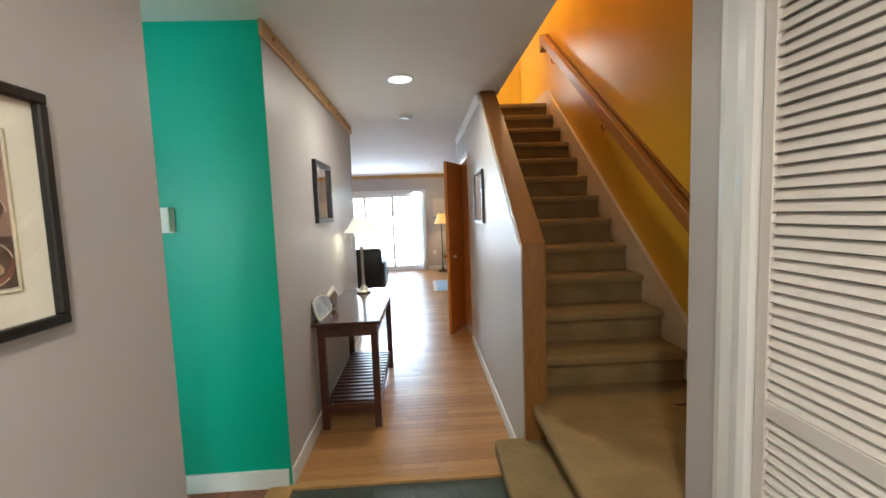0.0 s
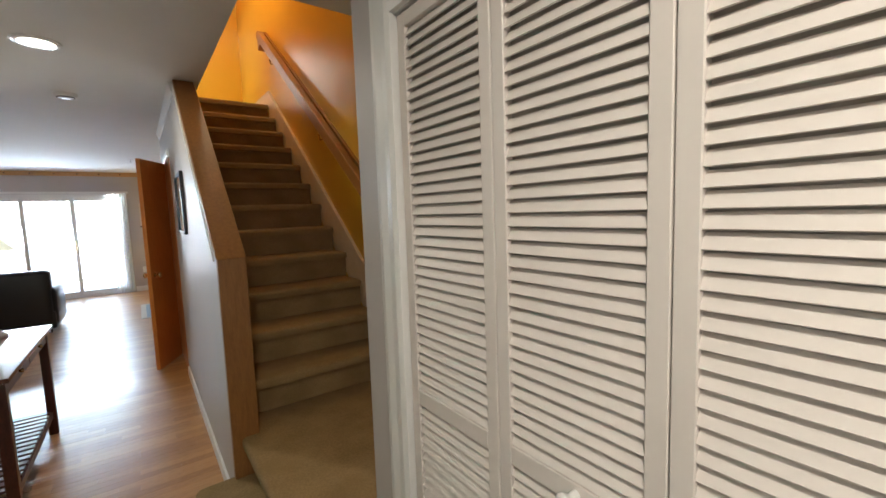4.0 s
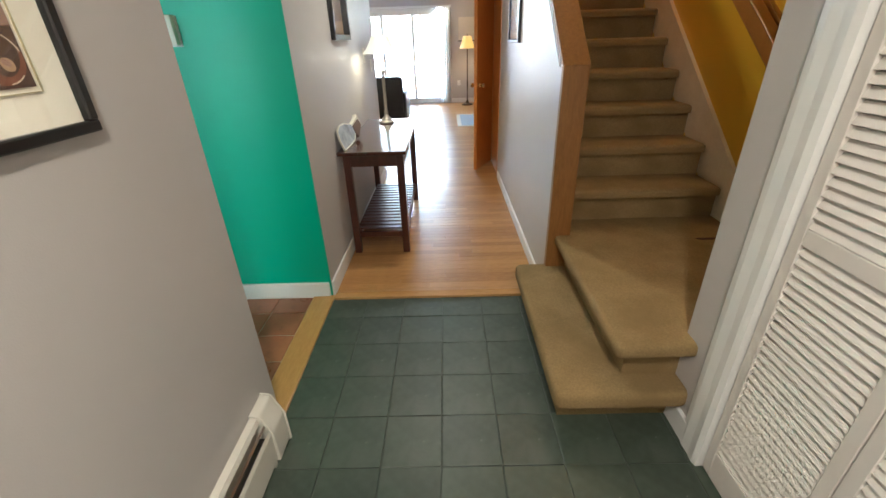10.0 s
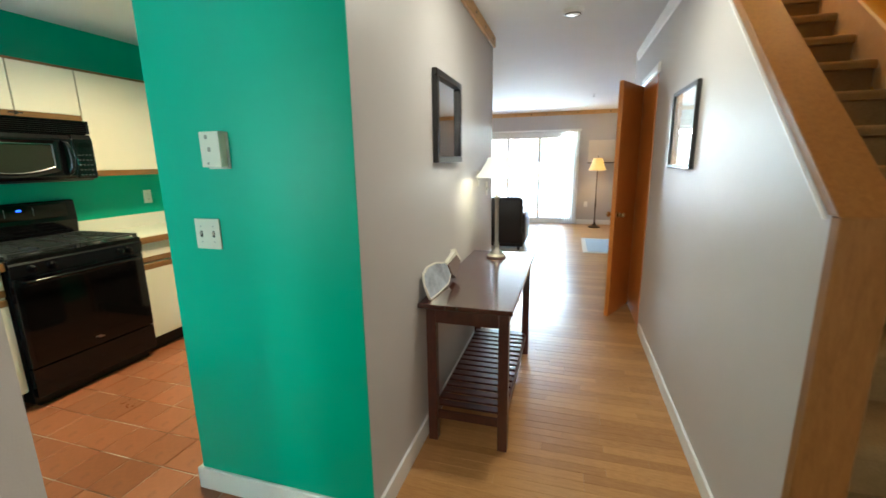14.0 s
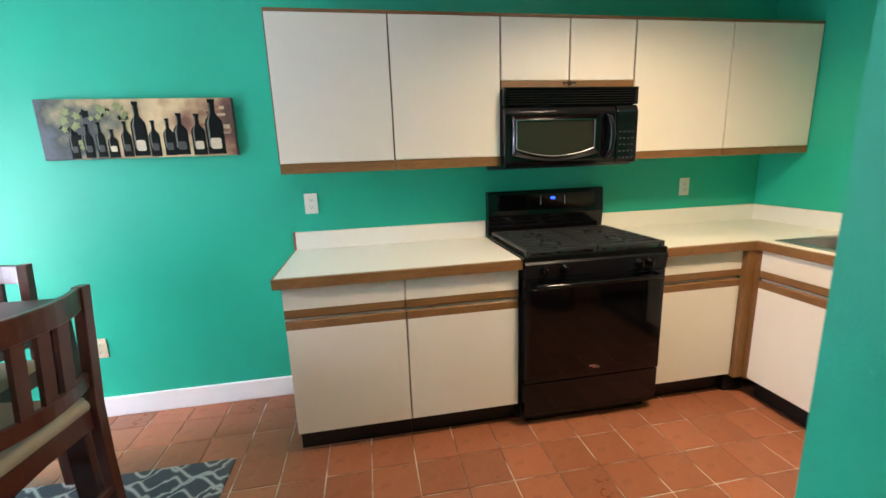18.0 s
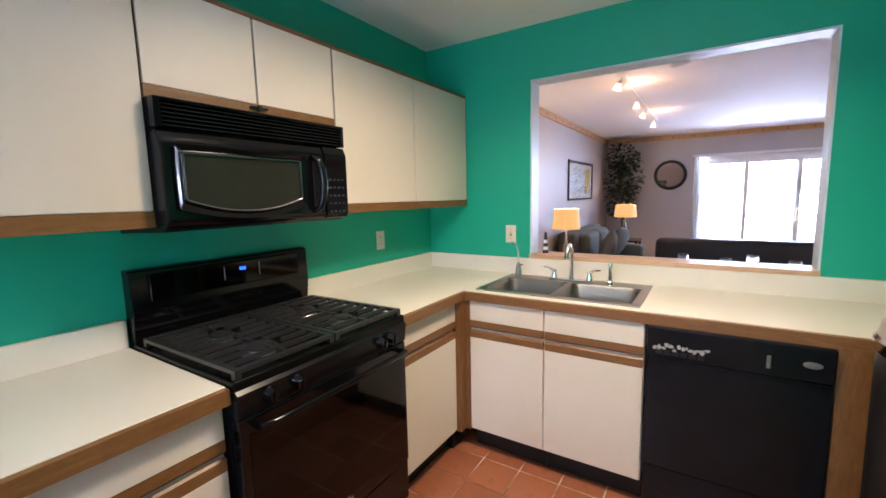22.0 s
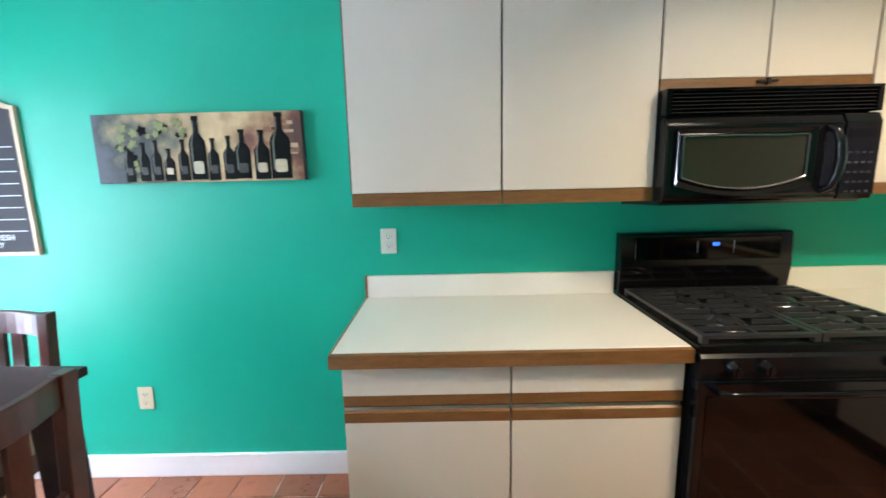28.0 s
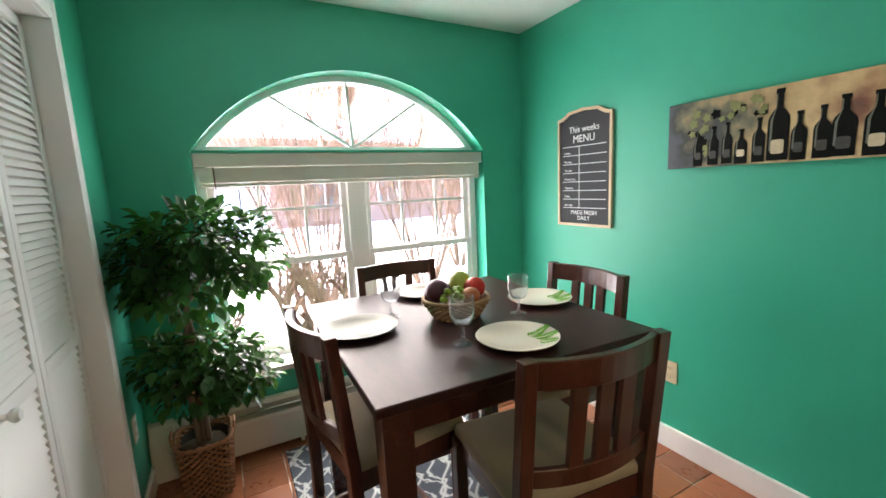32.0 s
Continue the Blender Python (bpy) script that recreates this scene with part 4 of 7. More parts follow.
def base_unit(m, w, label, body_top=0.872):
    """A base unit with a drawer, two oak finger-pull rails and a door; face at y = 0, body behind it."""
    t = thing("base_cabinet", m, label, "cabinet", "cream base cabinets")
    part("body", box(0.0, w, 0.02, BASE_D, 0.115, body_top), LAMINATE, t)
    if body_top < 0.8:
        part("front_rail", box(0.0, w, 0.02, 0.045, body_top, 0.872), LAMINATE, t)
    part("toe_kick", box(0.0, w, 0.07, 0.09, 0.0, 0.115), BLACKMATT, t, "black toe kick")
    g = 0.003
    dr = part("drawer_front", box(g, w - g, 0, 0.02, 0.757, 0.866, 0.001), LAMINATE, t)
    part("finger_pull", prism([(0.0, 0.757), (0.0, 0.722), (0.006, 0.714), (0.02, 0.714), (0.02, 0.757)], "x", g, w - g), OAK_X, dr, "oak finger pull")
    do = part("door", box(g, w - g, 0, 0.02, 0.126, 0.660, 0.001), LAMINATE, t)
    part("finger_pull", prism([(0.0, 0.660), (0.0, 0.696), (0.007, 0.702), (0.02, 0.690), (0.02, 0.660)], "x", g, w - g), OAK_X, do, "oak finger pull")
    return t


base_unit(XF @ Matrix.Translation((2.243, 0, 0)), 0.553, "cream base cabinet with oak finger pulls, at the worktop's end")
base_unit(XF @ Matrix.Translation((2.797, 0, 0)), 0.563, "cream base cabinet with oak finger pulls, beside the stove")
base_unit(XF @ Matrix.Translation((4.150, 0, 0)), 0.492, "narrow cream base cabinet between stove and corner")
base_unit(Matrix.Translation((-2.075, FYK, 0)), 0.418, "cream sink cabinet with oak finger pulls", 0.72)
base_unit(Matrix.Translation((-1.655, FYK, 0)), 0.45, "cream sink cabinet with oak finger pulls, beside the dishwasher", 0.72)
filler = thing("corner_filler", Matrix.Translation((-2.1, 4.67, 0)), "oak corner post between the base cabinets", "cabinet filler")
part("post", boxes((-0.034, -0.004, -0.026, 0.028, 0.115, 0.872), (-0.030, 0.024, 0.03, 0.045, 0.115, 0.872)), OAK_Z, filler)
part("toe_kick", boxes((-0.10, -0.06, -0.03, 0.10, 0, 0.115)), BLACKMATT, filler)
endp = thing("end_panel", Matrix.Translation((-0.54, 5.0, 0)), "oak end panel beside the dishwasher", "cabinet panel")
part("stile", box(-0.047, 0.047, -0.31, -0.27, 0.0, 0.874, 0.002), OAK_Z, endp)
part("panel", box(0.02, 0.047, -0.27, 0.33, 0.0, 0.874), OAK_Z, endp)


SEAM = mat("seam_edge_wood", (0.12, 0.07, 0.04), 0.6)


def upper_unit(m, w, h, label, doors=1, catch=False, drop=0.0):
    """A wall cupboard with flat cream doors on an oak bottom rail; face at y = 0."""
    t = thing("wall_cabinet", m, label, "cabinet", "cream wall cabinets")
    part("body", box(0.0, w, 0.018, 0.318, 0.0, h), LAMINATE, t)
    part("top_strip", box(-0.001, w + 0.001, 0.0, 0.318, h, h + 0.014), OAK_X, t, "oak strip along the top")
    dw = w / doors
    for i in range(doors):
        d = part("door", box(i * dw + 0.004, (i + 1) * dw - 0.004, 0, 0.018, 0.038, h - 0.002, 0.001), LAMINATE, t)
        part("bottom_rail", prism([(0.0, -drop), (0.0, 0.036), (0.018, 0.036), (0.018, 0.012 - drop), (0.010, -drop)], "x", i * dw + 0.002, (i + 1) * dw - 0.002), OAK_X, d, "oak finger rail")
    for i in range(doors + 1):
        part("seam", box(i * dw - 0.004, i * dw + 0.004, 0.012, 0.0185, 0.038, h), SEAM, t)
    if catch:
        part("catch", boxes((w / 2 - 0.035, w / 2 + 0.035, -0.012, 0.0, 0.018, 0.026), (w / 2 - 0.006, w / 2 + 0.006, -0.016, -0.004, 0.010, 0.032)), BLACKMATT, t, "small dark child catch")
    return t


XU = Matrix.Translation((-2.435, 0, 0)) @ Matrix.Rotation(radians(90), 4, 'Z')
upper_unit(XU @ Matrix.Translation((2.243, 0, 1.369)), 1.128, 0.722, "cream double wall cabinet with an oak rail", 2, drop=0.014)
upper_unit(XU @ Matrix.Translation((3.372, 0, 1.750)), 0.758, 0.341, "short cream wall cabinet over the microwave", 2, True)
upper_unit(XU @ Matrix.Translation((4.131, 0, 1.369)), 1.204, 0.722, "cream corner wall cabinet with an oak rail", 2, drop=0.006)

# ---- worktops ----
top_a = thing("worktop", Matrix.Translation((-2.4, 2.8, 0.87)), "cream laminate worktop with an oak edge", "worktop", "cream worktops")
A = Matrix.Translation((2.4, -2.8, -0.87))
part("slab", box(WX0, -2.118, 2.222, 3.366, 0.874, 0.914, 0.001), COUNTER, top_a, "", False, A)
part("edge_strip", merged((-2.118, -2.097, 2.214, 3.366, 0.866, 0.911), (WX0 + 0.003, -2.118, 2.212, 2.222, 0.870, 0.911)), OAK_Y, top_a, "oak edge strip", False, A)
part("backsplash", box(WX0, WX0 + 0.02, 2.226, 3.366, 0.914, 1.017, 0.002), COUNTER, top_a, "", False, A)
part("splash_end", box(WX0, WX0 + 0.022, 2.216, 2.226, 0.914, 1.02), wood("red_end_strip", (0.24, 0.07, 0.03), (0.34, 0.11, 0.05), (9, 9, 2), 0.5), top_a, "reddish wooden end strip", False, A)
top_b = thing("worktop", Matrix.Translation((-1.6, 5.0, 0.87)), "cream laminate corner worktop with an oak edge and sink cutout", "worktop", "cream worktops")
B = Matrix.Translation((1.6, -5.0, -0.87))
SNK = (-2.045, -1.255, 4.775, 5.245)
part("slab", merged((WX0, -2.118, 4.138, KY - 0.003, 0.874, 0.914), (-2.118, SNK[0], 4.712, KY - 0.003, 0.874, 0.914), (SNK[0], SNK[1], 4.712, SNK[2], 0.874, 0.914),
                   (SNK[0], SNK[1], SNK[3], KY - 0.003, 0.874, 0.914), (SNK[1], 0.10, 4.712, KY - 0.003, 0.874, 0.914)), COUNTER, top_b, "", False, B)
part("edge_strip", merged((-2.118, -2.097, 4.138, 4.691, 0.866, 0.911), (-2.118, 0.10, 4.691, 4.712, 0.866, 0.911)), OAK_X, top_b, "oak edge strip", False, B)
part("backsplash", merged((WX0, WX0 + 0.02, 4.138, KY - 0.003, 0.914, 1.017), (WX0 + 0.02, 0.10, KY - 0.022, KY - 0.003, 0.914, 1.017)), COUNTER, top_b, "", False, B)

# ---- sink ----
SINKSTEEL = mat("sink_steel", (0.30, 0.29, 0.275), 0.36, 1.0, grain=0.06, grain_scale=120, stretch=(1, 12, 1), blotch=0.1)
sink = thing("kitchen_sink", Matrix.Translation((-1.65, 5.0, 0.914)), "double bowl stainless steel sink set into the worktop", "sink")
def bowl(x0, x1, y0, y1, depth):
    bm = bmesh.new()
    rings = []
    for inset, z, r in ((0, 0.004, 0.05), (0.006, -0.004, 0.05), (0.014, -depth + 0.03, 0.06), (0.05, -depth, 0.06)):
        pts = rounded([(x0 + inset, y0 + inset), (x1 - inset, y0 + inset), (x1 - inset, y1 - inset), (x0 + inset, y1 - inset)], r, 5)
        rings.append([bm.verts.new((x, y, z)) for x, y in pts])
    for a, b in zip(rings, rings[1:]):
        for i in range(len(a)):
            j = (i + 1) % len(a)
            bm.faces.new((a[i], a[j], b[j], b[i]))
    bm.faces.new(rings[-1])
    bmesh.ops.recalc_face_normals(bm, faces=bm.faces)
    for f in bm.faces:
        f.normal_flip()
    return bm
part("bowl", bowl(-0.375, -0.015, -0.20, 0.14, 0.17), SINKSTEEL, sink, "", True)
part("bowl", bowl(0.015, 0.375, -0.20, 0.14, 0.17), SINKSTEEL, sink, "", True)
rim = merged((-0.415, -0.375, -0.24, 0.26, 0, 0.006), (0.375, 0.415, -0.24, 0.26, 0, 0.006), (-0.375, 0.375, -0.24, -0.20, 0, 0.006), (-0.375, 0.375, 0.14, 0.26, 0, 0.006), (-0.015, 0.015, -0.20, 0.14, 0, 0.006))
part("rim", rim, SINKSTEEL, sink)
for x in (-0.195, 0.195):
    part("drain", lathe([(0, -0.166), (0.035, -0.166), (0.042, -0.163)], 20), CHROME, sink, "", True, Matrix.Translation((x, -0.03, 0)))
faucet = thing("faucet", Matrix.Translation((-1.66, 5.20, 0.92)), "chrome gooseneck faucet with two lever handles", "faucet")
part("base_plate", box(-0.13, 0.13, -0.028, 0.028, 0, 0.012, 0.004, 2), CHROME, faucet)
part("spout", tube([(0, 0, 0), (0, 0, 0.05), (0, 0, 0.14), (0, -0.012, 0.185), (0, -0.045, 0.215), (0, -0.085, 0.205), (0, -0.105, 0.17), (0, -0.107, 0.145)], [0.016, 0.013, 0.012, 0.012, 0.012, 0.012, 0.012, 0.013], 12), CHROME, faucet, "", True)
for s in (-1, 1):
    h = part("handle", lathe([(0.020, 0), (0.020, 0.012), (0.013, 0.03), (0.013, 0.05), (0, 0.055)], 14), CHROME, faucet, "", True, Matrix.Translation((s * 0.102, 0, 0.008)))
    part("lever", tube([(0, 0, 0.045), (s * 0.03, -0.005, 0.062), (s * 0.065, -0.012, 0.066)], [0.007, 0.006, 0.005], 8), CHROME, h, "", True)
sprayer = thing("side_sprayer", Matrix.Translation((-1.445, 5.20, 0.92)), "chrome side sprayer beside the faucet", "sprayer")
part("holder", lathe([(0.022, 0), (0.020, 0.012), (0.012, 0.02), (0.012, 0.04)], 14), CHROME, sprayer, "", True)
part("head", lathe([(0.009, 0.04), (0.012, 0.07), (0.014, 0.10), (0.011, 0.115), (0, 0.118)], 12), CHROME, sprayer, "", True)
filt = thing("filter_tap", Matrix.Translation((-1.995, 5.205, 0.92)), "small curved chrome drinking water tap", "tap")
part("base", lathe([(0.022, 0), (0.022, 0.02), (0.017, 0.06), (0.012, 0.075), (0.010, 0.085)], 14), STEEL, filt, "", True)
part("spout", tube([(0, 0, 0.08), (-0.002, 0, 0.16), (-0.014, -0.004, 0.20), (-0.035, -0.012, 0.215), (-0.055, -0.020, 0.205)], 0.005, 8), CHROME, filt, "", True)
part("lever", tube([(0, 0, 0.07), (0.03, -0.01, 0.075)], 0.004, 8), SLOT, filt)

# ---- dishwasher ----
dish = thing("dishwasher", Matrix.Translation((-0.895, FYK, 0)), "black built-in dishwasher below the worktop", "dishwasher")
part("body", box(-0.295, 0.30, 0.02, 0.58, 0.1, 0.868), BLACKMATT, dish)
part("control_panel", box(-0.297, 0.304, -0.034, 0.02, 0.735, 0.866, 0.006, 2), BLACKDISH, dish)
dd = part("door", box(-0.297, 0.304, -0.022, 0.02, 0.235, 0.731, 0.004, 2), BLACKDISH, dish)
part("lower_panel", box(-0.297, 0.304, -0.016, 0.02, 0.115, 0.230, 0.003), BLACKDISH, dish)
part("toe_kick", box(-0.297, 0.304, 0.05, 0.07, 0, 0.112), BLACKMATT, dish)
GREYPRINT = mat("worn_grey_print", (0.42, 0.42, 0.42), 0.5, grain=0.5, grain_scale=40)
part("button_row", boxes(*[(-0.262 + 0.030 * i, -0.238 + 0.030 * i, -0.037, -0.033, 0.752, 0.770) for i in range(6)]), BLACKMATT, dish, "row of small buttons")
rng = random.Random(31)
for k in range(14):
    x, z, w, h = -0.262 + 0.014 * k + rng.uniform(-0.004, 0.004), 0.775 + rng.uniform(0, 0.022), rng.uniform(0.012, 0.028), rng.uniform(0.010, 0.024)
    part("worn_print", prism([(x + w / 2 * math.cos(a) * rng.uniform(0.6, 1.2), z + h / 2 * math.sin(a) * rng.uniform(0.6, 1.2)) for a in np.linspace(0, 2 * math.pi, 9)[:-1]], "y", -0.0352 - 0.0001 * (k % 3), -0.0335), GREYPRINT, dish, "worn pale print")
part("latch", box(0.108, 0.122, -0.040, -0.033, 0.765, 0.815, 0.002), STEEL, dish, "steel latch")
part("badge", lathe([(0, 0.003), (0.026, 0.002), (0.028, 0)], 24), STEEL, dish, "oval steel badge", False, Matrix.Translation((0.24, -0.034, 0.80)) @ Matrix.Rotation(radians(90), 4, 'X') @ Matrix.Diagonal((1, 0.45, 1, 1)))

# ---- gas stove ----
SY0, SY1 = 3.373, 4.137
SW = SY1 - SY0
stove = thing("gas_stove", XF @ Matrix.Translation((SY0, 0, 0)), "black gas stove with cast iron grates and a glass oven door", "stove")
part("body", box(0.0, SW, 0.0, 0.61, 0.03, 0.895), BLACKMATT, stove)
part("cooktop", box(-0.003, SW + 0.003, -0.045, 0.585, 0.896, 0.928, 0.006, 2), COOKTOP, stove)
part("backguard", prism([(0.575, 0.928), (0.560, 1.045), (0.570, 1.188), (0.582, 1.195), (0.622, 1.195), (0.622, 0.928)], "x", 0.0, SW, 0.003), BLACKGLOSS, stove)
part("control_glass", box(0.06, SW - 0.06, 0.556, 0.569, 1.075, 1.175, 0.003), BLACKGLASS, stove)
part("clock_display", box(0.355, 0.475, 0.552, 0.557, 1.105, 1.160), BLACKGLASS, stove)
part("clock_digits", boxes(*[(0.400 + 0.010 * i, 0.407 + 0.010 * i, 0.5505, 0.5525, 1.137, 1.151) for i in range(3)]), glow("blue_clock_digits", (0.03, 0.10, 1.0), 0.12), stove, "blue clock digits")
part("manifold_panel", prism([(-0.045, 0.900), (-0.055, 0.89), (-0.045, 0.815), (0.0, 0.815), (0.0, 0.90)], "x", 0.0, SW), BLACKDISH, stove)
for x in (0.10, 0.20, 0.60, 0.66):
    k = part("burner_knob", lathe([(0, 0.030), (0.016, 0.029), (0.019, 0.016), (0.022, 0.006), (0.024, 0)], 18), BLACKGLOSS, stove, "", True, Matrix.Translation((x, -0.05, 0.858)) @ Matrix.Rotation(radians(96), 4, 'X'))
    part("grip", box(-0.005, 0.005, -0.018, 0.018, 0.026, 0.036, 0.002), BLACKGLOSS, k)
oven = part("oven_door", box(0.003, SW - 0.003, -0.048, -0.002, 0.262, 0.812, 0.005, 2), BLACKGLOSS, stove)
part("window_glass", box(0.03, SW - 0.03, -0.051, -0.047, 0.29, 0.760, 0.001), BLACKGLASS, oven)
part("handle", tube([(0.05, -0.05, 0.785), (0.05, -0.085, 0.787), (0.09, -0.092, 0.787), (SW / 2, -0.098, 0.787), (SW - 0.09, -0.092, 0.787), (SW - 0.05, -0.085, 0.787), (SW - 0.05, -0.05, 0.785)], 0.011, 10), BLACKGLOSS, oven, "", True)
part("badge", boxes((SW / 2 - 0.028, SW / 2 + 0.012, -0.0535, -0.0505, 0.318, 0.326), (SW / 2 - 0.008, SW / 2 + 0.028, -0.0535, -0.0505, 0.308, 0.318)), STEEL, oven, "small steel badge")
part("drawer", box(0.003, SW - 0.003, -0.042, -0.002, 0.075, 0.255, 0.004, 2), BLACKGLOSS, stove)
part("foot_rail", box(0.03, SW - 0.03, 0.02, 0.05, 0.0, 0.075), BLACKMATT, stove)
CAP = mat("enamel_burner_cap", (0.02, 0.02, 0.021), 0.32, grain=0.1)
for x0, x1 in ((0.010, 0.379), (0.385, 0.754)):
    y0, y1, w = -0.034, 0.530, 0.020
    g = part("grate", merged((x0, x1, y0, y0 + w, 0.944, 0.956), (x0, x1, y1 - w, y1, 0.944, 0.956), (x0, x0 + w, y0, y1, 0.944, 0.956), (x1 - w, x1, y0, y1, 0.944, 0.956),
                              *[(a, a + w, b, b + w, 0.928, 0.944) for a in (x0, x1 - w) for b in (y0, y1 - w)]), IRON, stove)
    xc = (x0 + x1) / 2
    part("centre_bar", box(xc - 0.006, xc + 0.006, y0 + w, 0.085, 0.942, 0.955), IRON, g)
    part("centre_bar", box(xc - 0.006, xc + 0.006, 0.165, 0.325, 0.942, 0.955), IRON, g)
    part("centre_bar", box(xc - 0.006, xc + 0.006, 0.405, y1 - w, 0.942, 0.955), IRON, g)
    n = 9
    for k in range(1, n):
        y = y0 + w / 2 + (y1 - y0 - w) * k / n
        near = min(abs(y - 0.125), abs(y - 0.365))
        gap = 0.060 if near < 0.03 else 0.03 if near < 0.06 else 0.0
        spans = ((x0 + w, xc - gap), (xc + gap, x1 - w)) if gap else ((x0 + w, xc - 0.006), (xc + 0.006, x1 - w))
        for a, b in spans:
            part("finger", prism([(y - 0.006, 0.944), (y + 0.006, 0.944), (y + 0.004, 0.959), (y - 0.004, 0.959)], "x", a, b), IRON, g)
    for y in (0.125, 0.365):
        r = 0.050 if (x0 < 0.1) == (y < 0.2) else 0.040
        part("burner", lathe([(r + 0.018, 0.928), (r + 0.014, 0.934), (r, 0.936), (r, 0.942)], 28), STEEL, stove, "", True, Matrix.Translation((xc, y, 0)))
        part("burner_cap", lathe([(r, 0.941), (r, 0.947), (r * 0.85, 0.951), (0, 0.952)], 28), CAP, stove, "", True, Matrix.Translation((xc, y, 0)))
for x in (0.335, 0.495):
    part("display_mark", box(x - 0.001, x + 0.001, 0.554, 0.557, 1.105, 1.158), GREYPRINT, stove)

# ---- microwave ----
mw = thing("microwave", Matrix.Translation((-2.372, 3.374, 1.338)) @ Matrix.Rotation(radians(90), 4, 'Z'), "black over-the-range microwave below the short cabinet", "microwave")
MWW, MWH = 0.755, 0.408
part("body", box(0.0, MWW, 0.060, 0.378, 0.012, MWH), BLACKMATT, mw)
part("bottom_hood", prism([(0.03, 0.012), (0.05, 0.0), (0.37, -0.012), (0.378, 0.012)], "x", 0.01, MWW - 0.01), BLACKMATT, mw)
part("grille_frame", boxes((0.0, MWW, 0.050, 0.062, 0.318, MWH), (0.0, 0.020, 0.012, 0.050, 0.318, MWH), (MWW - 0.020, MWW, 0.012, 0.050, 0.318, MWH), (0.020, MWW - 0.020, 0.012, 0.050, MWH - 0.010, MWH), bevel=0.002), BLACKGLOSS, mw)
vane = None
for i in range(6):
    at = Matrix.Translation((0, 0, 0.324 + 0.0126 * i))
    vane = again(vane, mw, at) if vane else part("vane", prism([(0.013, 0.0), (0.017, 0.006), (0.050, 0.009), (0.050, 0.003)], "x", 0.02, MWW - 0.02), BLACKGLOSS, mw, "", False, at)
mdoor = part("door", prism([(0.012, 0.012), (0.004, 0.03), (0.004, 0.282), (0.020, 0.314), (0.062, 0.314), (0.062, 0.012)], "x", 0.0, 0.628, 0.009), BLACKGLOSS, mw)
frame_bm = bmesh.new()


def bowed(x0, x1, z0, z1, bow):
    """A window outline whose lower edge hangs in a shallow curve."""
    pts = [(x0 + (x1 - x0) * i / 14, z0 - bow * (1 - (i / 7 - 1) ** 2)) for i in range(15)]
    return rounded(pts[:1] + pts[1:-1] + pts[-1:] + [(x1, z1), (x0, z1)], 0.006, 2)


outer = bowed(0.036, 0.522, 0.070, 0.266, 0.036)
inner = bowed(0.060, 0.497, 0.098, 0.243, 0.040)
ro = [frame_bm.verts.new((x, -0.010, z)) for x, z in outer]
ri = [frame_bm.verts.new((x, 0.003, z)) for x, z in inner]
rb = [frame_bm.verts.new((x, 0.006, z)) for x, z in outer]
for i in range(len(ro)):
    j = (i + 1) % len(ro)
    frame_bm.faces.new((ro[i], ro[j], ri[j], ri[i]))
    frame_bm.faces.new((rb[i], rb[j], ro[j], ro[i]))
bmesh.ops.recalc_face_normals(frame_bm, faces=frame_bm.faces)
part("window_frame", frame_bm, BLACKGLOSS, mdoor, "", True)
# added metal tube stands for the light reflected along the frame's bevel
part("window_trim", tube([(x, -0.004, z) for x, z in inner + inner[:1]], 0.0045, 8), mat("dark_chrome_trim", (0.30, 0.30, 0.31), 0.16, 1.0), mdoor, "metal line added as the glint on the window bevel", True)
part("window_glass", prism(inner, "y", 0.0015, 0.0042), mat("smoked_glass", (0.024, 0.022, 0.017), 0.12, grain=0.2, grain_scale=400), mdoor, "smoked glass window")
part("handle", tube([(0.566, 0.004, 0.045), (0.572, -0.026, 0.06), (0.580, -0.036, 0.10), (0.583, -0.040, 0.155), (0.580, -0.036, 0.21), (0.572, -0.026, 0.25), (0.566, 0.004, 0.265)], [0.012, 0.013, 0.015, 0.016, 0.015, 0.013, 0.012], 10), BLACKGLOSS, mdoor, "", True)
panel = part("control_panel", prism([(0.012, 0.012), (0.004, 0.03), (0.004, 0.282), (0.020, 0.314), (0.062, 0.314), (0.062, 0.012)], "x", 0.631, MWW, 0.003), BLACKGLOSS, mw)
part("display", box(0.645, MWW - 0.018, 0.002, 0.005, 0.228, 0.256), BLACKGLASS, panel)
key = None
for r in range(5):
    for c in range(4):
        at = Matrix.Translation((0.648 + 0.024 * c, 0, 0.036 + 0.034 * r))
        key = again(key, panel, at) if key else part("key", box(0, 0.012, 0.002, 0.0045, 0, 0.007), mat("dim_key_print", (0.022, 0.022, 0.024), 0.5), panel, "", False, at)

# ---- tall bin beside the end panel ----
waste = thing("trash_bin", Matrix.Translation((-0.385, 4.31, 0)), "black bin with a chrome rim and grey domed lid", "trash bin")
part("body", lathe([(0, 0.004), (0.19, 0.006), (0.20, 0.02), (0.205, 0.975), (0.20, 0.985)], 32), BLACKMATT, waste, "", True)
part("rim", lathe([(0.206, 0.98), (0.214, 0.99), (0.214, 1.018), (0.206, 1.028), (0.19, 1.028)], 32), CHROME, waste, "chrome rim", True)
part("lid", lathe([(0.206, 1.026), (0.200, 1.06), (0.17, 1.09), (0.10, 1.11), (0, 1.12)], 32), mat("grey_bin_lid", (0.24, 0.21, 0.18), 0.4), waste, "grey domed lid", True)
part("sticker", box(-0.02, 0.02, -0.209, -0.204, 0.86, 0.90), WHITEPLASTIC, waste, "pale sticker")

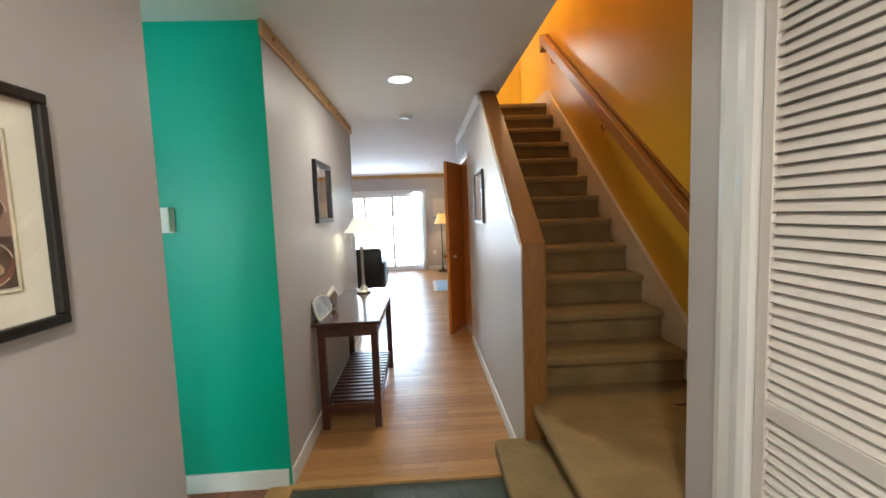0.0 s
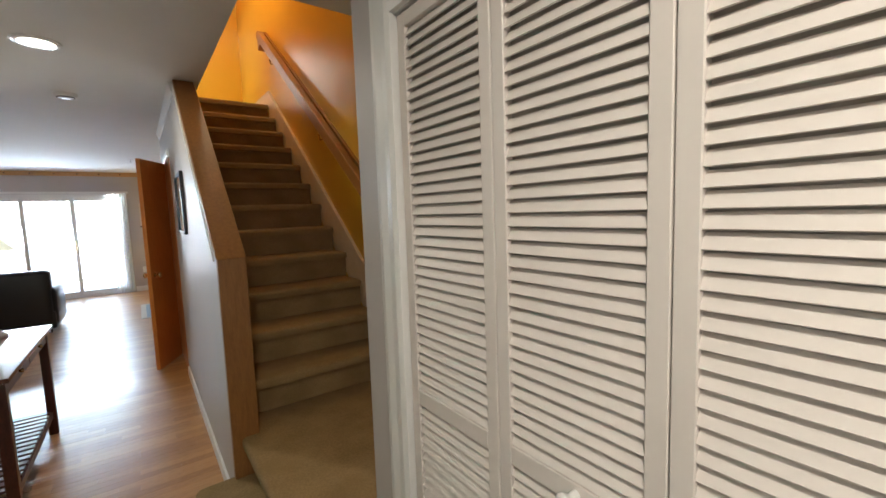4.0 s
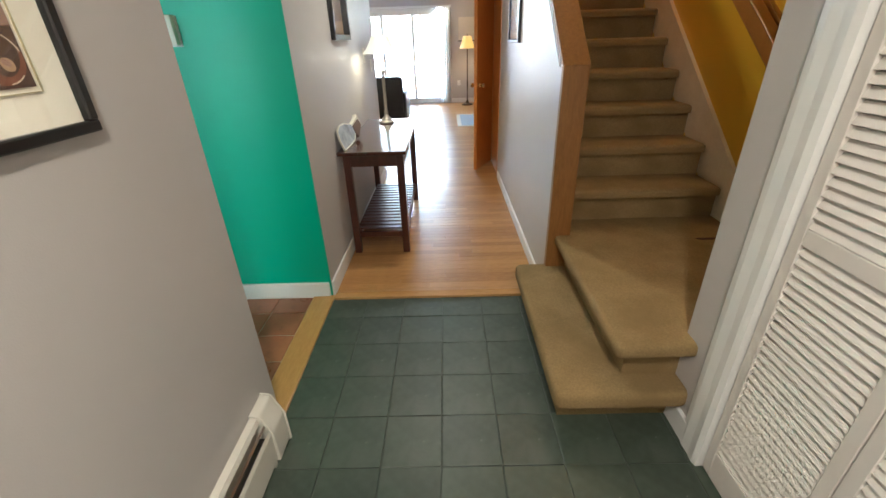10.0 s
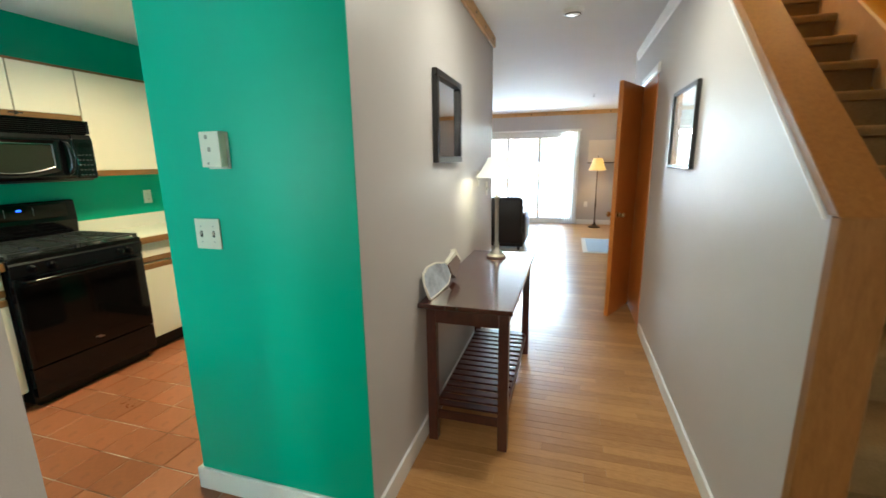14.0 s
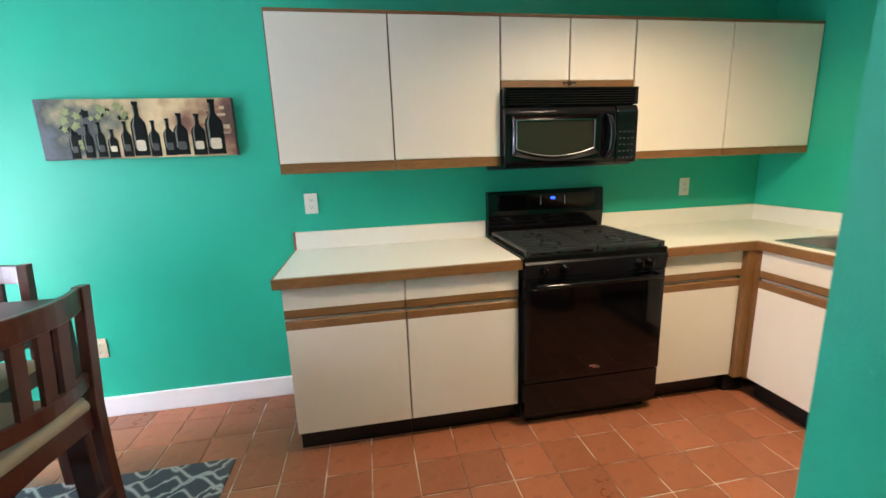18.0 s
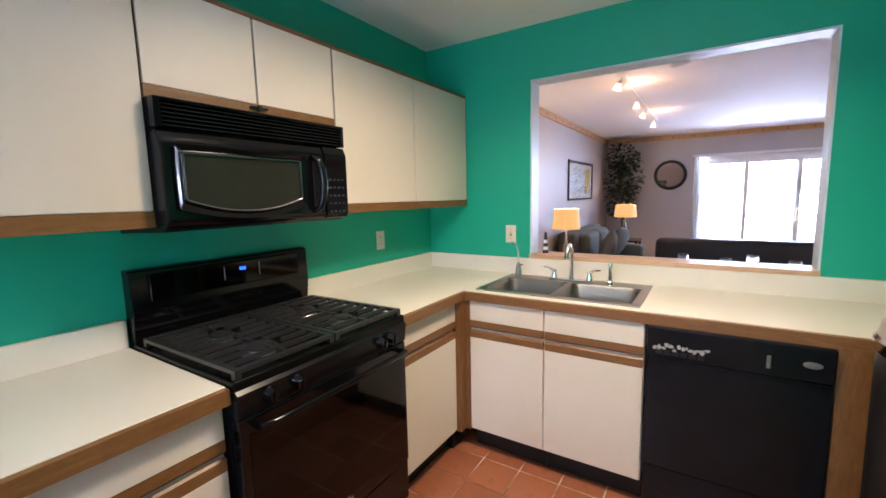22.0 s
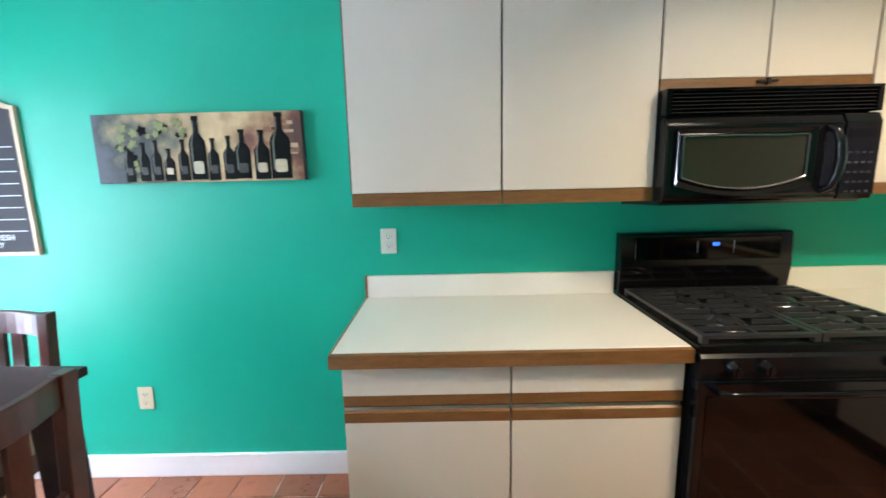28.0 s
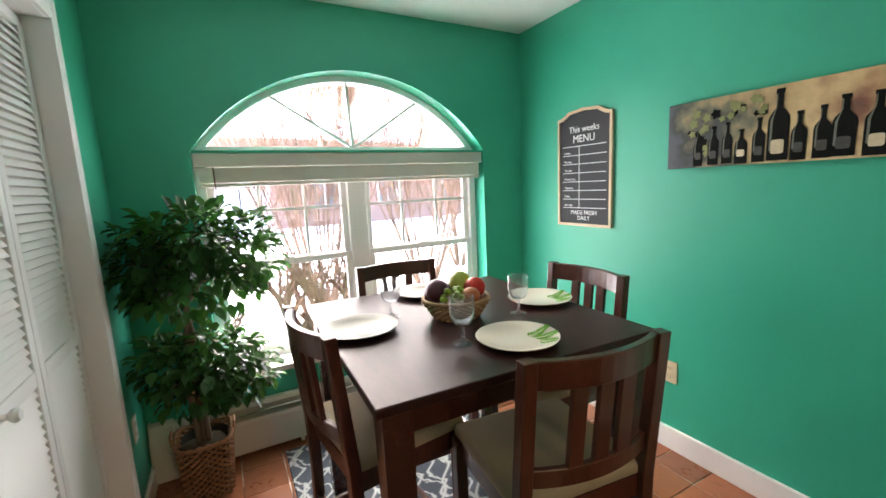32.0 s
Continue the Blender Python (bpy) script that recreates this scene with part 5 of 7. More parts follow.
# ---- arched window ----
win = thing("window_1", Matrix.Translation((ARC_CX, WY - 0.16, SILL_Z)), "white arched window with a fanlight over two double-hung sashes", "window")
win["kind"] = "structure"
WO = Matrix.Translation((-ARC_CX, -(WY - 0.16), -SILL_Z))
FR0, FR1 = WY - 0.19, WY - 0.12
INX0, INX1 = -2.405, -0.70
part("window_frame", boxes(
     (WX_L, INX0 + 0.03, FR0, FR1, SILL_Z, SPRING), (INX1 - 0.03, WX_R, FR0, FR1, SILL_Z, SPRING), (INX0 + 0.03, INX1 - 0.03, FR0, FR1, SILL_Z, SILL_Z + 0.04),
     (-1.605, -1.485, FR0, FR1 + 0.004, SILL_Z + 0.04, SPRING), (INX0 + 0.03, INX1 - 0.03, FR0, FR1, SPRING - 0.06, SPRING),
     bevel=0.004), TRIM, win, "", False, WO)


def arch_ring(o, i, y0, y1):
    bm = bmesh.new()
    a, b = arc(28, o), arc(28, i)
    rows = [[bm.verts.new((x, y, z)) for x, z in pts] for pts, y in ((a, y0), (b, y0), (b, y1), (a, y1))]
    for k in range(4):
        for u in range(28):
            bm.faces.new((rows[k][u], rows[k][u + 1], rows[(k + 1) % 4][u + 1], rows[(k + 1) % 4][u]))
    bmesh.ops.recalc_face_normals(bm, faces=bm.faces)
    return bm


part("arch_frame", arch_ring(0.0, 0.034, FR0, FR1), TRIM, win, "", False, WO)
part("fan_rail", box(INX0, INX1, FR0, FR1 + 0.003, SPRING, SPRING + 0.035, 0.003), TRIM, win, "", False, WO)
hub = (-1.553, SPRING + 0.03)
for x, z in ((-1.535, 2.085), (-1.085, 1.985), (-2.005, 1.99)):
    d = Vector((x - hub[0], 0, z - hub[1]))
    bar = part("muntin", box(-0.008, 0.008, -0.012, 0.006, 0, d.length), TRIM, win, "", False,
               WO @ Matrix.Translation((hub[0], WY - 0.15, hub[1])) @ Matrix.Rotation(math.atan2(d.x, d.z), 4, 'Y'))
for x0, x1 in ((-2.375, -1.605), (-1.485, -0.73)):
    for lo, z0, z1, y in ((True, SILL_Z + 0.04, 1.055, WY - 0.140), (False, 1.02, SPRING - 0.06, WY - 0.165)):
        s = part("sash", boxes((x0, x0 + 0.035, y - 0.014, y + 0.014, z0, z1), (x1 - 0.035, x1, y - 0.014, y + 0.014, z0, z1), (x0 + 0.035, x1 - 0.035, y - 0.014, y + 0.014, z0, z0 + 0.042),
                               (x0 + 0.035, x1 - 0.035, y - 0.014, y + 0.014, z1 - 0.035, z1), bevel=0.002), TRIM, win, "lower sash" if lo else "upper sash", False, WO)
        part("pane", box(x0 + 0.03, x1 - 0.03, y - 0.003, y + 0.001, z0 + 0.03, z1 - 0.03), DIMPANE, s).visible_shadow = False
        if not lo:
            w = x1 - x0
            for f in (1 / 3, 2 / 3):
                part("muntin", box(x0 + w * f - 0.008, x0 + w * f + 0.008, y - 0.007, y + 0.006, z0 + 0.04, z1 - 0.03), TRIM, s)
            part("muntin", box(x0 + 0.03, x1 - 0.03, y - 0.007, y + 0.005, 1.335, 1.352), TRIM, s)
        else:
            part("sash_lock", boxes(((x0 + x1) / 2 - 0.03, (x0 + x1) / 2 + 0.03, y + 0.010, y + 0.03, z1, z1 + 0.014), bevel=0.003), TRIM, s)
fan = bmesh.new()
pts = arc(28, 0.02)
fan.faces.new([fan.verts.new((x, WY - 0.155, z)) for x, z in pts])
fp = part("fan_pane", fan, DIMPANE, win, "", False, WO)
fp.visible_shadow = False
part("window_sill", box(WX_L - 0.03, WX_R + 0.03, WY - 0.12, WY + 0.05, SILL_Z - 0.03, SILL_Z + 0.004, 0.006, 2), TRIM, win, "white window sill", False, WO)
blind = thing("window_blind", Matrix.Translation((-1.55, WY - 0.05, 1.655)), "pale wooden blind drawn up under a valance", "blind")
BLINDM = mat("pale_blind_slats", (0.66, 0.61, 0.52), 0.5, blotch=0.05)
part("valance", box(-0.862, 0.862, -0.012, 0.045, -0.070, 0.0, 0.003), mat("cream_valance", (0.62, 0.58, 0.50), 0.45), blind)
part("head_cover", box(-0.866, 0.866, -0.05, 0.048, 0.0, 0.014), GREEN, blind, "green painted ledge")
sl = None
for i in range(9):
    at = Matrix.Translation((0, 0, -0.078 - 0.0085 * i))
    sl = again(sl, blind, at) if sl else part("slat", box(-0.845, 0.845, -0.03, 0.03, -0.0041, 0.0041), BLINDM, blind, "", False, at)
part("bottom_rail", box(-0.845, 0.845, -0.03, 0.032, -0.172, -0.154, 0.002), BLINDM, blind)
part("wand", tube([(0.78, 0.03, -0.06), (0.765, 0.03, -0.62)], 0.004, 6), mat("brown_wand", (0.2, 0.1, 0.06), 0.4), blind)

# ---- dining table and chairs ----
DT = Matrix.Translation((-1.552, 0.985, 0)) @ Matrix.Rotation(radians(-1.8), 4, 'Z')
table = thing("dining_table", DT, "square espresso-stained counter-height dining table", "table")
part("tabletop", box(-0.490, 0.490, -0.520, 0.520, 0.902, 0.93, 0.004, 2), ESPRESSO_TOP, table)
for s in (-1, 1):
    part("apron", box(-0.40, 0.40, s * 0.460 - 0.011, s * 0.460 + 0.011, 0.815, 0.902), ESPRESSO, table)
    part("apron", box(s * 0.430 - 0.011, s * 0.430 + 0.011, -0.43, 0.43, 0.815, 0.902), ESPRESSO, table)
leg = None
for sx in (-1, 1):
    for sy in (-1, 1):
        at = Matrix.Translation((sx * 0.428, sy * 0.458, 0))
        leg = again(leg, table, at) if leg else part("leg", prism([(-0.032, 0.0), (0.032, 0.0), (0.042, 0.902), (-0.042, 0.902)], "y", -0.038, 0.038, 0.003), ESPRESSO, table, "", False, at)


def make_chair():
    """A counter-height chair, front towards +y, its seat's middle over the origin."""
    t = thing("dining_chair", O, "mahogany-stained counter-height dining chair with a taupe suede seat", "chair", "chairs round the dining table")
    seat = box(-0.215, 0.215, -0.20, 0.215, 0.585, 0.635, 0.022, 4)
    part("seat", seat, SUEDE, t, "taupe suede seat", True)
    part("seat_frame", boxes((-0.205, 0.205, 0.175, 0.197, 0.525, 0.590), (-0.205, 0.205, -0.197, -0.175, 0.525, 0.590), (-0.205, -0.183, -0.175, 0.175, 0.525, 0.590), (0.183, 0.205, -0.175, 0.175, 0.525, 0.590)), MAHOGANY, t)
    for s in (-1, 1):
        part("leg", prism([(s * 0.205 - 0.018, 0), (s * 0.205 + 0.018, 0), (s * 0.205 + 0.020, 0.59), (s * 0.205 - 0.020, 0.59)], "y", 0.165, 0.205, 0.003), MAHOGANY, t)
        post = [(-0.225, 0.0), (-0.188, 0.0), (-0.180, 0.40), (-0.183, 0.60), (-0.225, 1.035), (-0.262, 1.035), (-0.222, 0.60), (-0.218, 0.40)]
        part("leg", prism(post, "x", s * 0.205 - 0.019, s * 0.205 + 0.019, 0.003), MAHOGANY, t, "leg that runs up into the backrest")
        part("stretcher", box(s * 0.205 - 0.010, s * 0.205 + 0.010, -0.19, 0.18, 0.185, 0.215, 0.003), MAHOGANY, t)
    part("stretcher", box(-0.19, 0.19, 0.175, 0.195, 0.135, 0.165, 0.003), MAHOGANY, t)
    part("stretcher", box(-0.19, 0.19, -0.212, -0.192, 0.255, 0.285, 0.003), MAHOGANY, t)

    def curved(z0, z1, y_at, depth, bow):
        bm = bmesh.new()
        n, rows = 10, []
        for i in range(n + 1):
            u = i / n * 2 - 1
            x, b = u * 0.190, -bow * (1 - u * u)
            rows.append([bm.verts.new((x, y_at(z) + b + d, z)) for z, d in ((z0, 0), (z0, -depth), (z1, -depth), (z1, 0))])
        for a, b in zip(rows, rows[1:]):
            for k in range(4):
                bm.faces.new((a[k], b[k], b[(k + 1) % 4], a[(k + 1) % 4]))
        bm.faces.new(rows[0])
        bm.faces.new(rows[-1][::-1])
        bmesh.ops.recalc_face_normals(bm, faces=bm.faces)
        bmesh.ops.bevel(bm, geom=[e for e in bm.edges if len(e.link_faces) == 2 and e.calc_face_angle() > 1.0], offset=0.003, segments=1, affect='EDGES')
        return bm

    def lean(z):
        return -0.187 - (z - 0.60) * 0.095
    part("top_rail", curved(0.955, 1.032, lean, 0.024, 0.045), MAHOGANY, t)
    part("lower_rail", curved(0.680, 0.735, lean, 0.020, 0.040), MAHOGANY, t)
    for x, bow in ((-0.075, 0.036), (0.0, 0.042), (0.075, 0.036)):
        part("slat", prism([(lean(0.73) - bow, 0.73), (lean(0.73) - bow - 0.016, 0.73), (lean(0.96) - bow - 0.017, 0.96), (lean(0.96) - bow - 0.001, 0.96)], "x", x - 0.021, x + 0.021), MAHOGANY, t)
    return t


chair = make_chair()
chair.matrix_basis = Matrix.Translation((-1.590, 1.437, 0)) @ Matrix.Rotation(radians(173.5), 4, 'Z')
copy_thing(chair, Matrix.Translation((-1.223, 0.995, 0)) @ Matrix.Rotation(radians(97), 4, 'Z'))
copy_thing(chair, Matrix.Translation((-1.585, 0.518, 0)) @ Matrix.Rotation(radians(-1.5), 4, 'Z'))
copy_thing(chair, Matrix.Translation((-1.978, 1.02, 0)) @ Matrix.Rotation(radians(-90), 4, 'Z'))

# ---- table setting ----
WHITEWARE = mat("ivory_glazed_plate", (0.74, 0.71, 0.62), 0.18, blotch=0.02)
SILVERPLATE = mat("pearl_silver_plate", (0.15, 0.155, 0.13), 0.32, 0.35)
LEAFPRINT = mat("green_leaf_print", (0.16, 0.40, 0.06), 0.25, grain=0.4, grain_scale=30)
CLEAR = glass("clear_glass", (0.9, 0.92, 0.94), 0.03)
CLEAR.node_tree.nodes["Principled BSDF"].inputs["Transmission Weight"].default_value = 0.94
def dinner_plate(x, y, r, label, rot=None, material=WHITEWARE):
    t = thing("dinner_plate", Matrix.Translation((x, y, 0.93)) @ Matrix.Rotation(radians(rot or 0), 4, 'Z'), label, "plate", "place settings")
    part("dish", lathe([(0, 0.006), (r * 0.62, 0.007), (r * 0.70, 0.012), (r * 0.97, 0.021), (r, 0.021), (r * 0.99, 0.018), (r * 0.7, 0.005), (r * 0.6, 0.001), (0, 0.001)], 40), material, t, "", True)
    if rot is not None:
        bm = bmesh.new()

        def leaflet(x0, y0, ang, length, w):
            c, s = math.cos(ang), math.sin(ang)
            pts = [(0, 0), (length * 0.45, w), (length, 0), (length * 0.45, -w)]
            vs = []
            for a, b in pts:
                px, py = x0 + a * c - b * s, y0 + a * s + b * c
                rr = min(math.hypot(px, py), r * 0.985)
                z = 0.0085 if rr < r * 0.62 else 0.0085 + (rr / r - 0.62) * 0.047
                f = rr / max(math.hypot(px, py), 1e-6)
                vs.append(bm.verts.new((px * f, py * f, z)))
            bm.faces.new(vs)
        for base, ang in (((0.035, 0.02), 0.85), ((0.07, -0.015), -0.35), ((0.05, 0.01), 0.3)):
            for i in range(9):
                px, py = base[0] + math.cos(ang) * i * 0.011, base[1] + math.sin(ang) * i * 0.011
                for s in (-1, 1):
                    leaflet(px, py, ang + s * (0.75 - 0.05 * i), 0.046 - 0.003 * i, 0.0045)
        part("leaf_print", bm, LEAFPRINT, t, "green palm leaf print")
    return t


dinner_plate(-1.180, 0.932, 0.140, "pearl silver dinner plate on the dark table", None, SILVERPLATE)
dinner_plate(-1.582, 1.333, 0.135, "ivory dinner plate with a green palm print", 138)
dinner_plate(-1.946, 1.023, 0.135, "ivory dinner plate with a green palm print", 134)
dinner_plate(-1.589, 0.606, 0.135, "pale dinner plate beside the window", None, SILVERPLATE)


def goblet(x, y, s=1.0):
    t = thing("water_goblet", Matrix.Translation((x, y, 0.93)) @ Matrix.Scale(s, 4), "clear stemmed water goblet", "glass", "place settings")
    part("bowl", lathe([(0.005, 0.062), (0.026, 0.068), (0.037, 0.085), (0.041, 0.11), (0.040, 0.158), (0.0385, 0.158), (0.0395, 0.11), (0.035, 0.087), (0.024, 0.071), (0, 0.066)], 28), CLEAR, t, "", True)
    part("stem", lathe([(0.034, 0.0), (0.034, 0.002), (0.010, 0.006), (0.0055, 0.015), (0.0065, 0.035), (0.005, 0.062), (0, 0.063)], 24), CLEAR, t, "", True)
    return t


goblet(-1.427, 1.251)
goblet(-1.760, 1.115, 0.97)
goblet(-1.337, 0.850, 0.97)
fruit = thing("fruit_basket", Matrix.Translation((-1.550, 0.995, 0.93)) @ Matrix.Rotation(radians(-35), 4, 'Z'), "wicker basket heaped with fruit on the dining table", "fruit basket")
WICKER = mat("wicker", (0.36, 0.20, 0.09), 0.7, grain=0.3, grain_scale=70, bump=0.6, bump_scale=120)
def squared(a, power=5.0):
    """Swells a circle towards a square."""
    return (abs(math.cos(a)) ** power + abs(math.sin(a)) ** power) ** (-1 / power)


def woven(r0, r1, h, rows, sides, thick, shape=lambda a: 1.0):
    """Rings of wavy canes woven round stakes."""
    bm = bmesh.new()
    for k in range(rows):
        f = k / (rows - 1)
        r, z = r0 + (r1 - r0) * f, thick + (h - 2 * thick) * f
        pts = []
        for i in range(sides * 2 + 1):
            a = math.pi * i / sides
            w = thick * 0.8 * (1 if (i + k) % 2 else -1)
            pts.append(((r * shape(a) + w) * math.cos(a), (r * shape(a) + w) * math.sin(a), z))
        tube_into(bm, pts, thick * 0.62, 5)
    return bm
part("weave", woven(0.085, 0.125, 0.075, 8, 22, 0.0075), WICKER, fruit, "", True)
part("base", lathe([(0, 0.004), (0.088, 0.004), (0.088, 0.010), (0, 0.010)], 24), WICKER, fruit)
part("rim", tube([(0.127 * math.cos(a), 0.127 * math.sin(a), 0.078) for a in np.linspace(0, 2 * math.pi, 30)], 0.007, 6), WICKER, fruit, "", True)
def ball(x, y, z, r, squash=1.0, lumps=0.0):
    bm = bmesh.new()
    bmesh.ops.create_icosphere(bm, subdivisions=3, radius=r)
    for v in bm.verts:
        n = noise.noise(v.co * (12 if lumps else 6) + Vector((x, y, z)) * 30)
        v.co *= 1 + (lumps or 0.05) * n
        v.co.z *= squash
        v.co += Vector((x, y, z))
    return bm
def heap(u, v, z):
    """From the heap's long and short way to the basket's own axes."""
    x, y = -0.88 * u + 0.46 * v, 0.46 * u + 0.88 * v
    c, k = math.cos(radians(35)), math.sin(radians(35))
    return c * x - k * y, k * x + c * y, z


for n, b, m_, lab in (
        ("plum", ball(*heap(-0.070, 0.030, 0.112), 0.046), mat("dark_plum", (0.09, 0.025, 0.045), 0.28, blotch=0.4), "dark plum"),
        ("plum", ball(*heap(-0.085, -0.030, 0.085), 0.040), mat("purple_fruit", (0.10, 0.03, 0.05), 0.3, blotch=0.4, blotch_scale=30), "dark purple fruit"),
        ("plum", ball(*heap(-0.045, -0.075, 0.082), 0.036), mat("dark_fig", (0.05, 0.02, 0.025), 0.4), "dark fig"),
        ("pear", ball(*heap(0.020, -0.045, 0.125), 0.045, 1.05), mat("green_fruit", (0.30, 0.36, 0.05), 0.3, blotch=0.3, blotch_scale=20), "green pear"),
        ("apple", ball(*heap(0.075, -0.005, 0.112), 0.044, 0.92), mat("red_apple", (0.55, 0.03, 0.02), 0.22, blotch=0.3, blotch_scale=20), "red apple"),
        ("apple", ball(*heap(0.055, 0.060, 0.095), 0.036, 0.92), mat("red_green_apple", (0.42, 0.10, 0.03), 0.25, blotch=0.4, blotch_scale=18), "red apple")):
    part(n, b, m_, fruit, lab, True)
GRAPE = mat("green_grape", (0.22, 0.36, 0.05), 0.2)
rng = random.Random(7)
gr = None
for i in range(26):
    at = Matrix.Translation(heap(-0.005 + rng.uniform(-0.05, 0.04), 0.060 + rng.uniform(-0.035, 0.045), 0.098 + rng.uniform(-0.015, 0.026)))
    gr = again(gr, fruit, at) if gr else part("grape", lathe([(0, -0.012), (0.009, -0.008), (0.0115, 0), (0.009, 0.008), (0, 0.012)], 10), GRAPE, fruit, "green grape", True, at)

# ---- rug ----
RUGM = bpy.data.materials.new("slate_trellis_rug")
RUGM.use_nodes = True
_n, _l = RUGM.node_tree.nodes, RUGM.node_tree.links
_b = _n["Principled BSDF"]
_b.inputs["Roughness"].default_value = 0.95


def rug_math(op, a, b=None):
    """One Math node of the rug; a and b are sockets or numbers."""
    m = _n.new("ShaderNodeMath")
    m.operation = op
    for k, v in enumerate((a, b)):
        if isinstance(v, (int, float)):
            m.inputs[k].default_value = v
        elif v is not None:
            _l.new(v, m.inputs[k])
    return m.outputs[0]


# an ogee trellis: two families of waves that touch, with a smaller one inside each mesh
_tc, _sep, _rp = _n.new("ShaderNodeTexCoord"), _n.new("ShaderNodeSeparateXYZ"), _n.new("ShaderNodeValToRGB")
_no = _n.new("ShaderNodeTexNoise")
_no.inputs["Scale"].default_value, _no.inputs["Detail"].default_value = 14, 3
_l.new(_tc.outputs["Object"], _no.inputs["Vector"])
_l.new(_tc.outputs["Object"], _sep.inputs[0])
_wob = rug_math('MULTIPLY_ADD', _no.outputs["Fac"], 0.07)
_rx, _ry = rug_math('ADD', _sep.outputs[0], _wob), rug_math('ADD', _sep.outputs[1], _wob)
_near = None
for period, rise, amount, shift in ((0.30, 0.20, 0.050, 0.0), (0.30, 0.20, -0.050, 0.10), (0.15, 0.20, 0.030, 0.05), (0.15, 0.20, -0.030, 0.15)):
    wave = rug_math('MULTIPLY', rug_math('SINE', rug_math('MULTIPLY', _ry, 2 * math.pi / period)), amount)
    away = rug_math('PINGPONG', rug_math('ADD', rug_math('ADD', _rx, wave), 20 * rise + shift), rise / 2)
    _near = away if _near is None else rug_math('MINIMUM', _near, away)
_rp.color_ramp.elements[0].position, _rp.color_ramp.elements[1].position = 0.003, 0.013
_rp.color_ramp.elements[0].color, _rp.color_ramp.elements[1].color = (0.42, 0.45, 0.46, 1), (0.050, 0.065, 0.085, 1)
_l.new(_near, _rp.inputs[0])
_l.new(_rp.outputs[0], _b.inputs["Base Color"])
_n2, _bp = _n.new("ShaderNodeTexNoise"), _n.new("ShaderNodeBump")
_n2.inputs["Scale"].default_value, _bp.inputs["Strength"].default_value, _bp.inputs["Distance"].default_value = 160, 0.9, 0.006
_l.new(_n2.outputs["Fac"], _bp.inputs["Height"])
_l.new(_bp.outputs["Normal"], _b.inputs["Normal"])
rug = solo("area_rug", box(-2.19, -0.95, 0.04, 1.93, 0.0, 0.011, 0.004, 2), RUGM, "slate blue shaggy rug with a pale trellis, under the dining table", "rug")

# ---- potted ficus ----
def leafy(rng, centre, spread, count, leaf_len):
    """Leaves of a folded blade each, scattered through a lumpy crown."""
    verts, faces = [], []
    for _ in range(count):
        while True:
            p = Vector((rng.uniform(-1, 1), rng.uniform(-1, 1), rng.uniform(-1, 1)))
            if 0.30 < p.length < 1.0 and noise.noise(p * 2.3 + Vector(centre) * 3) > -0.22:
                break
        c = Vector(centre) + Vector((p.x * spread[0], p.y * spread[1], p.z * spread[2]))
        d = (Vector((p.x, p.y, p.z * 0.5 - 0.25)) + Vector((rng.uniform(-.5, .5), rng.uniform(-.5, .5), rng.uniform(-.4, .4)))).normalized()
        side = d.cross(Vector((rng.uniform(-.4, .4), rng.uniform(-.4, .4), 1))).normalized()
        up = side.cross(d)
        L = leaf_len * rng.uniform(0.7, 1.15)
        W = L * 0.28
        b = len(verts)
        for a, s, u in ((0, 0, 0), (0.35, W, 0.006), (0.72, W * 0.75, 0.004), (1, 0, -0.012), (0.72, -W * 0.75, 0.004), (0.35, -W, 0.006), (0.5, 0, -0.003)):
            verts.append(c + d * (a * L) + side * s + up * u)
        faces += [(b, b + 1, b + 6), (b + 1, b + 2, b + 6), (b + 2, b + 3, b + 6), (b + 3, b + 4, b + 6), (b + 4, b + 5, b + 6), (b + 5, b, b + 6)]
    return verts, faces


LEAF = mat("ficus_leaf", (0.022, 0.090, 0.024), 0.26, island=0.55, spec=0.5)
_n, _l = LEAF.node_tree.nodes, LEAF.node_tree.links
_tr, _mx = _n.new("ShaderNodeBsdfTranslucent"), _n.new("ShaderNodeMixShader")
_tr.inputs[0].default_value, _mx.inputs[0].default_value = (0.10, 0.36, 0.04, 1), 0.13
_l.new(_n["Principled BSDF"].outputs[0], _mx.inputs[1])
_l.new(_tr.outputs[0], _mx.inputs[2])
_l.new(_mx.outputs[0], _n["Material Output"].inputs["Surface"])
ficus = thing("potted_ficus", Matrix.Translation((-0.590, 0.145, 0)), "artificial ficus tree in a woven basket beside the window", "potted plant")
def leaf_mass(name, parent, lobes, leaf_len, material, seed, label=""):
    rng, verts, faces = random.Random(seed), [], []
    for c, s, n in lobes:
        v, f = leafy(rng, c, s, n, leaf_len)
        faces += [tuple(i + len(verts) for i in q) for q in f]
        verts += v
    me = bpy.data.meshes.new(name)
    me.from_pydata([tuple(v) for v in verts], [], faces)
    me.materials.append(material)
    me.polygons.foreach_set("use_smooth", [True] * len(faces))
    ob = new(name, me)
    ob.parent = parent
    tagged(ob, label, kind="stuff")
    return ob
leaf_mass("upper_crown", ficus, [((0.10, 0.0, 1.18), (0.15, 0.20, 0.19), 260), ((-0.08, 0.0, 1.25), (0.20, 0.22, 0.16), 330), ((-0.25, 0.02, 1.16), (0.18, 0.18, 0.20), 300), ((-0.06, 0.05, 1.05), (0.26, 0.20, 0.14), 260)], 0.078, LEAF, 3, "glossy green leaves")
